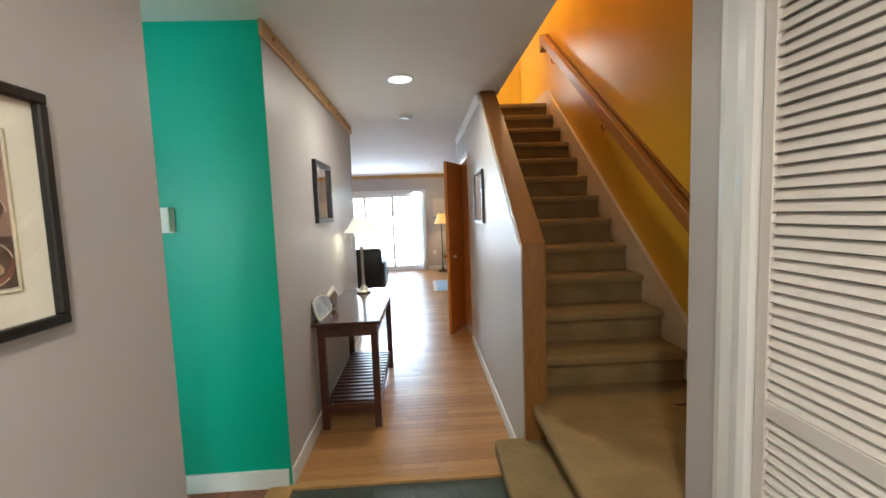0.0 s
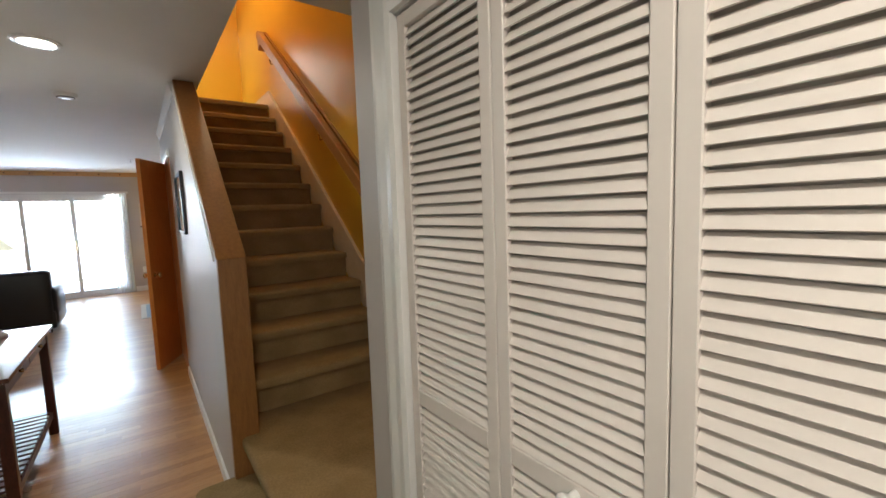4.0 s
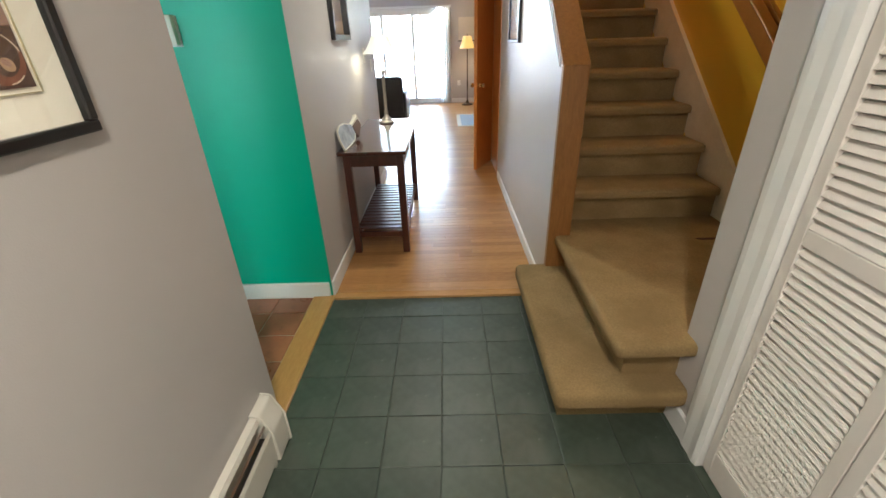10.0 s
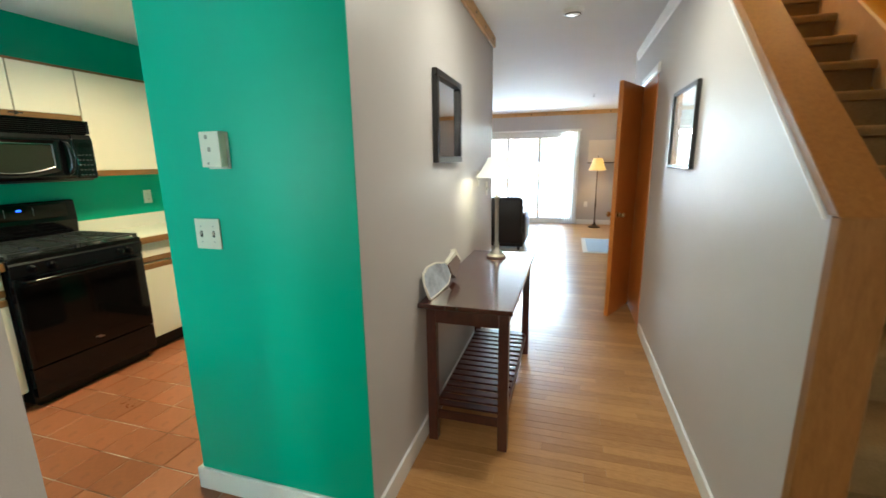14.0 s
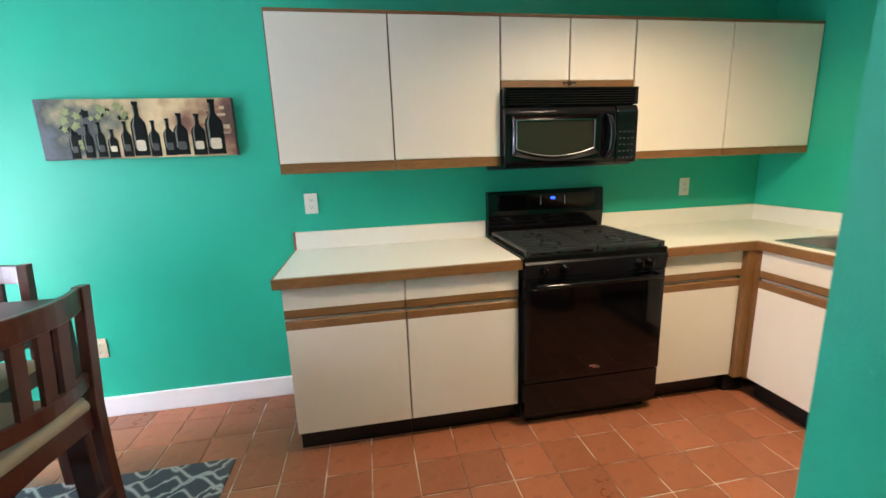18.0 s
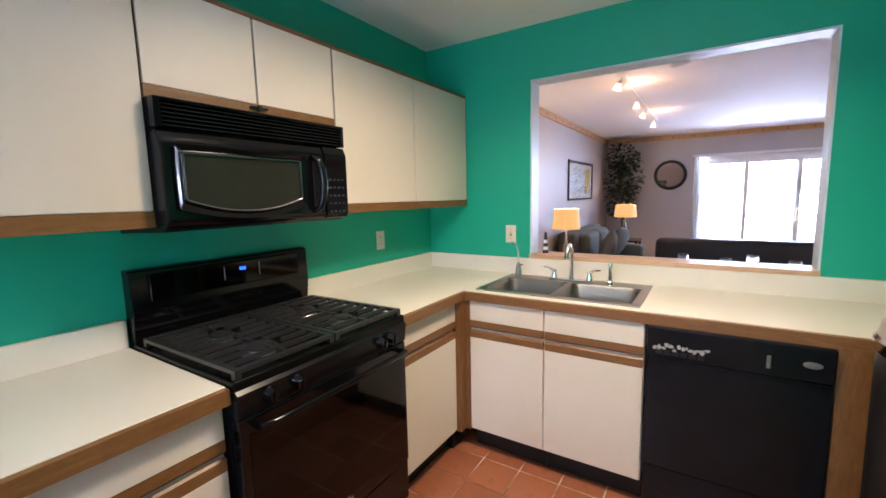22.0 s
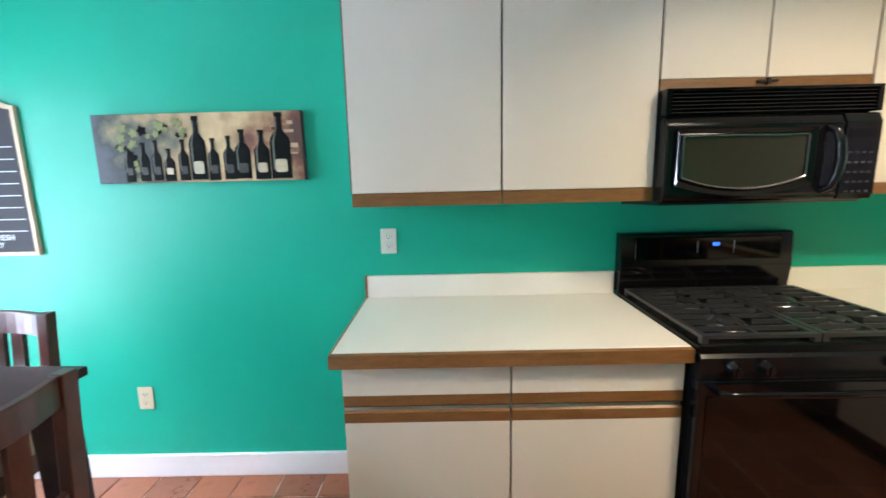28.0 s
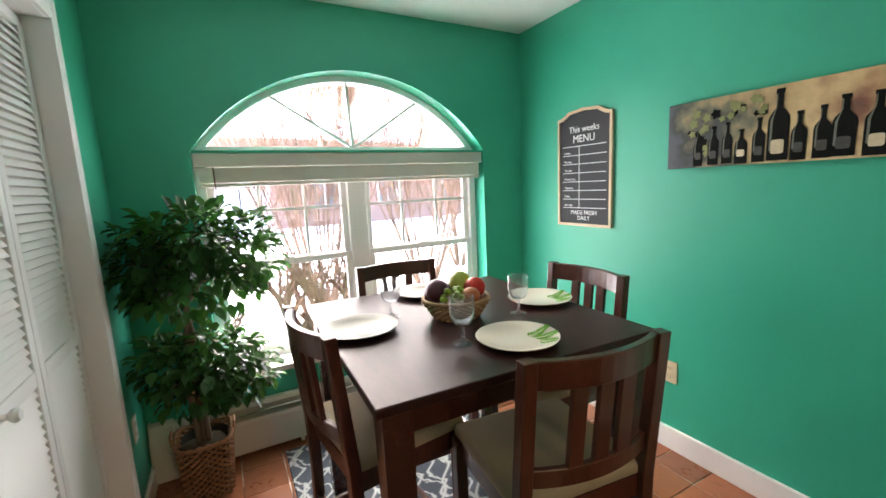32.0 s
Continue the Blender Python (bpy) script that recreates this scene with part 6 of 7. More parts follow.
leaf_mass("lower_crown", ficus, [((0.09, 0.0, 0.68), (0.14, 0.18, 0.14), 200), ((-0.10, 0.03, 0.70), (0.20, 0.20, 0.14), 280), ((-0.22, 0.03, 0.60), (0.14, 0.16, 0.14), 180), ((-0.03, 0.05, 0.56), (0.20, 0.16, 0.10), 150)], 0.075, LEAF, 5, "glossy green leaves")
for i, (dx, dy) in enumerate(((0, 0), (0.02, 0.015), (-0.02, 0.012), (0.005, -0.02))):
    part("stem", tube([(dx, dy, 0.2), (dx * 1.2 + 0.006, dy, 0.5), (-dx * 0.8, dy * 1.3, 0.8), (dx * 1.5, -dy, 1.1), (dx * 4, dy * 3, 1.3)], [0.014, 0.013, 0.011, 0.008, 0.003], 8), TRUNKWOOD, ficus, "", True)
rng = random.Random(11)
for i in range(18):
    a, z = rng.uniform(0, 6.28), rng.choice((0.55, 0.62, 0.7, 0.95, 1.05, 1.15))
    part("twig", tube([(0, 0, z - 0.12), (0.08 * math.cos(a), 0.08 * math.sin(a), z), (0.2 * math.cos(a), 0.2 * math.sin(a), z + 0.02)], [0.005, 0.004, 0.002], 5), TRUNKWOOD, ficus)
BASKET = mat("woven_basket_cane", (0.27, 0.125, 0.055), 0.5, grain=0.45, grain_scale=60, bump=0.4, bump_scale=120, island=0.2)
part("basket_weave", woven(0.094, 0.116, 0.30, 20, 20, 0.0105, squared), BASKET, ficus, "", True)
part("basket_rim", tube([(0.121 * squared(a) * math.cos(a), 0.121 * squared(a) * math.sin(a), 0.30 + 0.014 * math.cos(2 * a)) for a in np.linspace(0, 2 * math.pi, 36)], 0.009, 6), BASKET, ficus, "", True)
part("basket_lining", lathe([(0, 0.005), (0.092, 0.006), (0.112, 0.285)], 28), SLOT, ficus, "", True)
for s in (-1, 1):
    part("basket_handle", tube([(s * 0.128, -0.05, 0.30), (s * 0.134, -0.03, 0.335), (s * 0.134, 0.03, 0.335), (s * 0.128, 0.05, 0.30)], 0.007, 6), BASKET, ficus, "", True)
part("moss", ball(0, 0, 0.24, 0.10, 0.28, 0.25), mat("dry_moss", (0.07, 0.06, 0.04), 0.95, grain=0.4, grain_scale=60, bump=0.8, bump_scale=80), ficus, "", True)

# ---- menu board ----
menu = thing("menu_board", Matrix.Translation((WX0 + 0.001, 0.517, 1.15)) @ Matrix.Rotation(radians(90), 4, 'Z'), "black chalk menu board in a pale wooden frame", "menu board")
MW_, MH_ = 0.210, 0.688
def menu_outline(inset):
    w, top = MW_ - inset, MH_ - inset
    shoulder = top - 0.028
    pts = [(-w, inset), (w, inset), (w, shoulder)]
    pts += [(w * 0.86, shoulder + 0.004), (w * 0.70, shoulder + 0.018), (w * 0.55, shoulder + 0.036), (w * 0.30, top + 0.012), (0, top + 0.018), (-w * 0.30, top + 0.012), (-w * 0.55, shoulder + 0.036), (-w * 0.70, shoulder + 0.018), (-w * 0.86, shoulder + 0.004), (-w, shoulder)]
    return pts
fb = bmesh.new()
o_, i_ = menu_outline(0.0), menu_outline(0.016)
loops = [[fb.verts.new((x, y, z)) for x, z in pts] for pts, y in ((o_, 0.0), (o_, -0.018), (i_, -0.018), (i_, -0.008))]
for a, b in zip(loops, loops[1:]):
    for k in range(len(a)):
        j = (k + 1) % len(a)
        fb.faces.new((a[k], a[j], b[j], b[k]))
bmesh.ops.recalc_face_normals(fb, faces=fb.faces)
part("frame", fb, wood("pale_menu_frame", (0.50, 0.36, 0.22), (0.64, 0.49, 0.32), (8, 8, 2), 0.5), menu)
CHALK = mat("chalkboard", (0.020, 0.020, 0.024), 0.7, blotch=0.15, blotch_scale=12)
part("chalkboard", prism(menu_outline(0.014), "y", -0.010, -0.002), CHALK, menu)
INK = mat("white_print", (0.75, 0.75, 0.75), 0.6)
UPRIGHT = Matrix.Rotation(radians(90), 4, 'X')
writing("heading", "This weeks", 0.052, INK, menu, Matrix.Translation((0, -0.0105, 0.585)) @ UPRIGHT, "white script heading")
writing("heading", "MENU", 0.062, INK, menu, Matrix.Translation((0, -0.0105, 0.528)) @ UPRIGHT, "white printed heading")
writing("footer", "MADE FRESH", 0.036, INK, menu, Matrix.Translation((0, -0.0105, 0.082)) @ UPRIGHT)
writing("footer", "DAILY", 0.036, INK, menu, Matrix.Translation((0, -0.0105, 0.048)) @ UPRIGHT)
for k in range(8):
    z = 0.112 + 0.0535 * k
    part("grid_line", box(-0.168, 0.168, -0.0115, -0.0095, z - 0.0018, z + 0.0018), INK, menu)
for x in (-0.035,):
    part("grid_line", box(x - 0.0018, x + 0.0018, -0.0115, -0.0095, 0.112, 0.487), INK, menu)
for k, day in enumerate(("Saturday", "Friday", "Thursday", "Wednesday", "Tuesday", "Monday", "Sunday")):
    writing("day_name", day, 0.019, INK, menu, Matrix.Translation((-0.158, -0.0105, 0.128 + 0.0535 * k)) @ UPRIGHT, align='LEFT')

# ---- wine canvas ----
canvas = thing("wine_canvas", Matrix.Translation((WX0 + 0.001, 1.525, 1.612)) @ Matrix.Rotation(radians(90), 4, 'Z'), "long canvas print of a row of wine bottles", "canvas print")
CW, CH = 0.455, 0.147
CANV = bpy.data.materials.new("aged_canvas_print")
CANV.use_nodes = True
_n, _l = CANV.node_tree.nodes, CANV.node_tree.links
_b = _n["Principled BSDF"]
_b.inputs["Roughness"].default_value = 0.6
_tc, _n1, _r1 = _n.new("ShaderNodeTexCoord"), _n.new("ShaderNodeTexNoise"), _n.new("ShaderNodeValToRGB")
_n1.inputs["Scale"].default_value, _n1.inputs["Detail"].default_value = 7, 8
_sep, _ma = _n.new("ShaderNodeSeparateXYZ"), _n.new("ShaderNodeMath")
_ma.operation = 'MULTIPLY_ADD'
_ma.inputs[1].default_value = 0.9
_l.new(_tc.outputs["Object"], _n1.inputs["Vector"])
_l.new(_tc.outputs["Object"], _sep.inputs[0])
_l.new(_sep.outputs[0], _ma.inputs[0])
_l.new(_n1.outputs["Fac"], _ma.inputs[2])
_r1.color_ramp.elements[0].position, _r1.color_ramp.elements[0].color = 0.08, (0.07, 0.08, 0.09, 1)
_r1.color_ramp.elements[1].position, _r1.color_ramp.elements[1].color = 0.99, (0.10, 0.045, 0.03, 1)
for p, c in ((0.20, (0.035, 0.04, 0.035, 1)), (0.30, (0.15, 0.14, 0.08, 1)), (0.42, (0.42, 0.29, 0.14, 1)), (0.62, (0.66, 0.47, 0.24, 1)), (0.80, (0.36, 0.20, 0.10, 1)), (0.88, (0.22, 0.09, 0.05, 1))):
    _r1.color_ramp.elements.new(p).color = c
_l.new(_ma.outputs[0], _r1.inputs[0])
_l.new(_r1.outputs[0], _b.inputs["Base Color"])
part("canvas", box(-CW, CW, -0.034, 0, -CH, CH, 0.002), CANV, canvas)
part("canvas_edge", box(CW, CW + 0.0015, -0.034, 0, -CH, CH), SLOT, canvas, "black wrapped edge")
BOTTLE = mat("painted_dark_bottle", (0.006, 0.007, 0.006), 0.85, blotch=0.3, blotch_scale=30, spec=0.15)
LABELP = mat("painted_bottle_label", (0.62, 0.52, 0.34), 0.6, grain=0.25, grain_scale=60)
DARKLABEL = mat("painted_dark_label", (0.045, 0.042, 0.035), 0.6, grain=0.5, grain_scale=60)
def bottle_shape(x, z0, h, w):
    n = w * 0.32
    side = [(w, 0), (w, h * 0.55), (w * 0.9, h * 0.62), (n, h * 0.74), (n, h * 0.93), (n * 1.25, h * 0.935), (n * 1.25, h)]
    return [(x + u, z0 + v) for u, v in side] + [(x - u, z0 + v) for u, v in side[::-1]]
ARTBRICK = mat("painted_brick", (0.30, 0.13, 0.07), 0.7, grain=0.3, grain_scale=50)
ARTSTONE = mat("painted_stone", (0.55, 0.40, 0.24), 0.7, grain=0.3, grain_scale=50)
# spacing of the bottles along the canvas, their heights and half widths
BOTTLES = [(-0.310, 0.155, 0.020), (-0.245, 0.165, 0.022), (-0.188, 0.172, 0.021), (-0.134, 0.140, 0.024), (-0.070, 0.175, 0.023), (-0.005, 0.270, 0.036), (0.062, 0.180, 0.025), (0.131, 0.187, 0.026), (0.190, 0.210, 0.034), (0.275, 0.210, 0.034), (0.357, 0.279, 0.044)]
for i, (x, h, w) in enumerate(BOTTLES):
    b_ = part("bottle_picture", prism(bottle_shape(x, -0.141 + 0.002 * (i % 3), h, w), "y", -0.0362, -0.0342), BOTTLE, canvas)
    part("label_picture", prism(rounded([(x - w * 0.6, -0.112), (x + w * 0.6, -0.112), (x + w * 0.6, -0.112 + h * 0.20), (x - w * 0.6, -0.112 + h * 0.20)], w * 0.28, 3), "y", -0.0370, -0.0355), LABELP if i in (3, 5, 9, 10) else DARKLABEL, b_)
SHINE = mat("painted_bottle_shine", (0.13, 0.14, 0.11), 0.7, grain=0.3, grain_scale=50)
for x, h, w in BOTTLES:
    part("shine_picture", prism([(x - w * 0.78, -0.10), (x - w * 0.58, -0.10), (x - w * 0.55, -0.135 + h * 0.56), (x - w * 0.2, -0.135 + h * 0.76), (x - w * 0.2, -0.135 + h * 0.92), (x - w * 0.28, -0.135 + h * 0.92), (x - w * 0.3, -0.135 + h * 0.74), (x - w * 0.76, -0.135 + h * 0.56)], "y", -0.0366, -0.0360), SHINE, canvas)
rng = random.Random(17)
for k in range(16):
    x, z, w, h = 0.30 + rng.uniform(0, 0.13), -0.05 + rng.uniform(0, 0.16), rng.uniform(0.012, 0.024), rng.uniform(0.006, 0.011)
    part("brick_picture", box(x - w, min(x + w, 0.45), -0.0346, -0.0338, z - h, z + h), (ARTBRICK, ARTSTONE)[k % 2], canvas)
GRAPELEAF = mat("painted_vine_leaf", (0.20, 0.22, 0.07), 0.6, grain=0.4, grain_scale=40)
rng = random.Random(4)
for i in range(26):
    x, z, r = -0.30 + rng.gauss(0, 0.055), rng.uniform(-0.10, 0.10), rng.uniform(0.012, 0.026)
    if i > 13:
        x, z = -0.06 + rng.gauss(-0.08, 0.05), rng.uniform(0.05, 0.12)
    part("vine_leaf_picture", prism([(x + r * math.cos(a) * (1 if k % 2 else 0.62), z + r * math.sin(a) * (1 if k % 2 else 0.62)) for k, a in enumerate(np.linspace(0, 2 * math.pi, 11)[:-1])], "y", -0.0355 - 0.0001 * i, -0.0341), GRAPELEAF if i % 3 else BOTTLE, canvas)

# ---- hall console table ----
console = thing("console_table", Matrix.Translation((0.455, 4.325, 0)), "dark mahogany console table with a slatted lower shelf", "console table")
CD, CL = 0.228, 0.630
part("tabletop", box(-CD, CD, -CL, CL, 0.742, 0.766, 0.004, 2), wood("polished_mahogany_top", (0.035, 0.008, 0.005), (0.075, 0.02, 0.012), (8, 1.6, 8), 0.16, coat=0.5), console)
part("apron", boxes((-0.19, 0.19, -0.575, -0.555, 0.655, 0.742), (-0.19, 0.19, 0.555, 0.575, 0.655, 0.742), (-0.195, -0.178, -0.55, 0.55, 0.655, 0.742)), MAHOGANY, console)
for y0, y1 in ((-0.53, -0.005), (0.005, 0.53)):
    dr = part("drawer_front", box(0.178, 0.198, y0, y1, 0.660, 0.738, 0.002), MAHOGANY, console)
    part("knob", lathe([(0, 0.022), (0.010, 0.02), (0.012, 0.012), (0.006, 0.0)], 12), BRASS, dr, "", True, Matrix.Translation((0.198, (y0 + y1) / 2, 0.70)) @ Matrix.Rotation(radians(90), 4, 'Y'))
cleg = None
for sx in (-1, 1):
    for sy in (-1, 1):
        at = Matrix.Translation((sx * 0.180, sy * 0.555, 0))
        cleg = again(cleg, console, at) if cleg else part("leg", box(-0.024, 0.024, -0.024, 0.024, 0, 0.742, 0.003), MAHOGANY, console, "", False, at)
part("shelf_rail", box(0.165, 0.187, -0.531, 0.531, 0.125, 0.165), MAHOGANY, console)
part("shelf_rail", box(-0.187, -0.165, -0.531, 0.531, 0.125, 0.165), MAHOGANY, console)
part("shelf_end", box(-0.165, 0.165, -0.565, -0.545, 0.125, 0.165), MAHOGANY, console)
part("shelf_end", box(-0.165, 0.165, 0.545, 0.565, 0.125, 0.165), MAHOGANY, console)
cs = None
for k in range(16):
    at = Matrix.Translation((0, -0.495 + 0.066 * k, 0))
    cs = again(cs, console, at) if cs else part("slat", box(-0.180, 0.180, -0.022, 0.022, 0.165, 0.178, 0.002), MAHOGANY, console, "", False, at)

SHADE = glow("lit_lamp_shade", (1.0, 0.95, 0.78), 0.012, (0.72, 0.74, 0.62))
SHADEW = glow("lit_warm_shade", (1.0, 0.52, 0.13), 0.028, (0.40, 0.29, 0.17))
def pleated(r0, r1, h, sides=48):
    bm, rings = bmesh.new(), []
    for f in (0, 0.25, 0.5, 0.75, 1):
        r, z = r0 + (r1 - r0) * (f ** 0.75), h * f
        rings.append([bm.verts.new(((r * (1 + 0.02 * (i % 2))) * math.cos(2 * math.pi * i / sides), (r * (1 + 0.02 * (i % 2))) * math.sin(2 * math.pi * i / sides), z)) for i in range(sides)])
    for a, b in zip(rings, rings[1:]):
        for i in range(sides):
            bm.faces.new((a[i], a[(i + 1) % sides], b[(i + 1) % sides], b[i]))
    return bm
lamp = thing("console_lamp", Matrix.Translation((0.43, 4.765, 0.766)), "pewter candlestick lamp with a pale pleated shade on the console table", "table lamp")
PEWTER = mat("pewter", (0.36, 0.34, 0.30), 0.35, 0.9)
part("base", lathe([(0, 0), (0.066, 0), (0.068, 0.012), (0.055, 0.022), (0.045, 0.026), (0.040, 0.040), (0.022, 0.055), (0.017, 0.075)], 24), PEWTER, lamp, "", True)
part("stem", lathe([(0.017, 0.07), (0.019, 0.09), (0.013, 0.11), (0.013, 0.40), (0.018, 0.41), (0.020, 0.42), (0.011, 0.435), (0.006, 0.45), (0.006, 0.68), (0, 0.68)], 20), PEWTER, lamp, "", True)
part("shade", pleated(0.148, 0.062, 0.13), SHADE, lamp, "pale pleated shade", True, Matrix.Translation((0, 0, 0.555)))
part("finial", lathe([(0.004, 0.66), (0.009, 0.675), (0.006, 0.69), (0, 0.70)], 10), PEWTER, lamp, "", True)

fan_piece = thing("ornamental_fan", Matrix.Translation((0.288, 4.0, 0.770)) @ Matrix.Rotation(radians(-14), 4, 'Y') @ Matrix.Rotation(radians(-4), 4, 'Z') @ Matrix.Diagonal((1, 0.85, 0.8, 1)), "decorative painted paddle with an ivory rim leaning on the hall wall", "ornament")
FANM = mat("painted_paddle_face", (0.42, 0.46, 0.52), 0.25, blotch=0.75, blotch_scale=8, grain=0.3, grain_scale=22)
IVORYRIM = mat("ivory_rim", (0.70, 0.67, 0.58), 0.35, blotch=0.1)
blade_outline = rounded([(-0.29, 0.004), (-0.315, 0.10), (-0.30, 0.165), (-0.22, 0.192), (-0.10, 0.186), (0.07, 0.142), (0.10, 0.06), (0.02, 0.012), (-0.12, 0.002)], 0.012, 2)
part("blade", prism(blade_outline, "x", -0.006, 0.006), FANM, fan_piece, "mottled blue-grey face")
part("rim", tube([(0.002, u, v) for u, v in blade_outline + blade_outline[:1]], 0.007, 6), IVORYRIM, fan_piece, "ivory rim", True)
part("handle", prism([(0.07, 0.125), (0.26, 0.150), (0.31, 0.095), (0.14, 0.008), (0.09, 0.05)], "x", -0.012, 0.014, 0.003), mat("brown_paddle_grip", (0.17, 0.115, 0.09), 0.4, blotch=0.2), fan_piece, "brown grip")
part("grip_edge", prism([(0.05, 0.130), (0.06, 0.146), (0.23, 0.178), (0.245, 0.200), (0.262, 0.196), (0.31, 0.098), (0.30, 0.092), (0.25, 0.155)], "x", -0.014, 0.016, 0.002), IVORYRIM, fan_piece, "ivory edge of the grip")

# ---- framed pictures ----
def framed(name, m, w, h, fw, label, art, mat_w=0.0, depth=0.022, material=BLACKFRAME, glazed=True):
    """A picture in the x-z plane with its face to -y, hung with its middle at the origin."""
    t = thing(name, m, label, "picture")
    bm = boxes((-w / 2, w / 2, -depth, 0, -h / 2, -h / 2 + fw), (-w / 2, w / 2, -depth, 0, h / 2 - fw, h / 2), (-w / 2, -w / 2 + fw, -depth, 0, -h / 2 + fw, h / 2 - fw), (w / 2 - fw, w / 2, -depth, 0, -h / 2 + fw, h / 2 - fw), bevel=0.003)
    part("frame", bm, material, t)
    part("backing", box(-w / 2 + fw, w / 2 - fw, -0.006, 0, -h / 2 + fw, h / 2 - fw), PAPER if mat_w else art, t)
    if mat_w:
        part("print", box(-w / 2 + fw + mat_w, w / 2 - fw - mat_w, -0.0085, -0.005, -h / 2 + fw + mat_w, h / 2 - fw - mat_w), art, t)
    if glazed:
        g = part("pane", box(-w / 2 + fw, w / 2 - fw, -0.0125, -0.0115, -h / 2 + fw, h / 2 - fw), PICGLASS, t)
        g.visible_shadow = False
    return t


ART = mat("sepia_abstract_print", (0.20, 0.09, 0.055), 0.6, grain=0.3, grain_scale=14, blotch=0.6, blotch_scale=7)
big = framed("large_picture", Matrix.Translation((HL + 0.001, 1.56, 1.503)) @ FACE_X, 0.62, 0.47, 0.022, "abstract sepia print of vessels in a black frame", ART, 0.072)
ARTS = [mat("sepia_tone_%s" % n, c, 0.6, grain=0.25, grain_scale=40, blotch=0.3, blotch_scale=20) for n, c in
        (("cream", (0.55, 0.45, 0.33)), ("rust", (0.18, 0.068, 0.038)), ("umber", (0.075, 0.042, 0.030)), ("rose", (0.30, 0.185, 0.14)), ("olive", (0.36, 0.31, 0.17)), ("tan", (0.38, 0.25, 0.15)))]
rng = random.Random(21)
AW, AH = 0.62 / 2 - 0.094, 0.47 / 2 - 0.094


def ellipse(cx, cz, rx, rz, tilt=0.0, n=28, a0=0.0, a1=2 * math.pi):
    """Points round a tilted ellipse, or along a part of it."""
    c, s_ = math.cos(tilt), math.sin(tilt)
    out = []
    for k in range(n):
        a = a0 + (a1 - a0) * k / (n if a1 - a0 > 6.2 else n - 1)
        u, v = rx * math.cos(a), rz * math.sin(a)
        out.append((cx + u * c - v * s_, cz + u * s_ + v * c))
    return out


def vessel(parent, x, z, hw, hh, tones, cup):
    """One bowl of the print: a soft round body, a dark mouth to one side, broken pale rim strokes and perhaps a small cup."""
    tilt, cx, cz = rng.uniform(-0.4, 0.4), x + rng.uniform(-0.003, 0.003), z + rng.uniform(-0.003, 0.003)
    rx, rz = hw * rng.uniform(0.90, 0.98), hh * rng.uniform(0.86, 0.96)
    part("print_bowl", prism(ellipse(cx, cz, rx, rz, tilt), "y", -0.0098, -0.0094), ARTS[tones[0]], parent)
    for a0, a1 in ((0.4, 1.7), (3.4, 4.6), (5.0, 5.7)):
        stroke = ellipse(cx, cz, rx * 0.985, rz * 0.98, tilt, 14, a0, a1) + ellipse(cx, cz, rx * 0.935, rz * 0.94, tilt, 14, a1, a0)
        part("print_rim", prism(stroke, "y", -0.0105, -0.0101), ARTS[0], parent)
    side = rng.choice((-1, 1))
    part("print_shade", prism(ellipse(cx + side * rx * 0.30, cz + rz * 0.05, rx * 0.52, rz * 0.78, tilt - side * 0.35), "y", -0.0101, -0.0097), ARTS[tones[1]], parent)
    if cup:
        part("print_cup", prism(ellipse(cx + rx * 0.30, cz - rz * 0.25, rx * 0.26, rz * 0.24, -0.5), "y", -0.0107, -0.0103), ARTS[tones[2]], parent)
        part("print_cup", prism(ellipse(cx + rx * 0.27, cz - rz * 0.18, rx * 0.17, rz * 0.13, -0.5), "y", -0.0110, -0.0106), ARTS[3], parent)
        part("print_cup", prism(ellipse(cx - rx * 0.62, cz - rz * 0.62, rx * 0.34, rz * 0.33), "y", -0.0104, -0.0100), ARTS[4], parent)


TONES = ((3, 1, 5), (1, 2, 5), (3, 2, 5), (5, 1, 0), (1, 2, 0), (3, 2, 5), (5, 2, 3))
part("mat_bevel", boxes((-AW - 0.010, AW + 0.010, -0.0090, -0.0060, -AH - 0.010, -AH - 0.0085), (-AW - 0.010, AW + 0.010, -0.0090, -0.0060, AH + 0.0085, AH + 0.010),
                        (-AW - 0.010, -AW - 0.0085, -0.0090, -0.0060, -AH - 0.0085, AH + 0.0085), (AW + 0.0085, AW + 0.010, -0.0090, -0.0060, -AH - 0.0085, AH + 0.0085)), ARTS[4], big, "thin drawn line round the print")
for gx in range(4):
    for gz in range(3):
        x, z = -AW + (gx + 0.5) * 2 * AW / 4, -AH + (gz + 0.5) * 2 * AH / 3
        hw, hh = AW / 4 - 0.0006, AH / 3 - 0.0006
        p = part("print_block", box(x - hw, x + hw, -0.0092, -0.0084, z - hh, z + hh), ARTS[(1, 2, 3, 1, 3)[(gx * 2 + gz * 3) % 5]], big)
        vessel(p, x, z, hw, hh, TONES[(gx * 3 + gz * 2 + 5) % 7] if (gx, gz) != (3, 0) else (1, 2, 5), (gx + gz) % 3 == 0)
PALE = mat("pale_landscape_print", (0.42, 0.44, 0.42), 0.5, blotch=0.5, blotch_scale=6, stretch=(1, 1, 3))
framed("hall_mirror", Matrix.Translation((HL + 0.001, 4.245, 1.655)) @ FACE_X, 0.50, 0.46, 0.035, "black framed mirror over the console table", MIRROR, 0, 0.028, BLACKFRAME, False)
framed("hall_picture", Matrix.Translation((HR - 0.001, 4.67, 1.595)) @ Matrix.Rotation(radians(-90), 4, 'Z'), 0.52, 0.45, 0.022, "black framed picture under glass on the stair wall", PALE, 0.05)

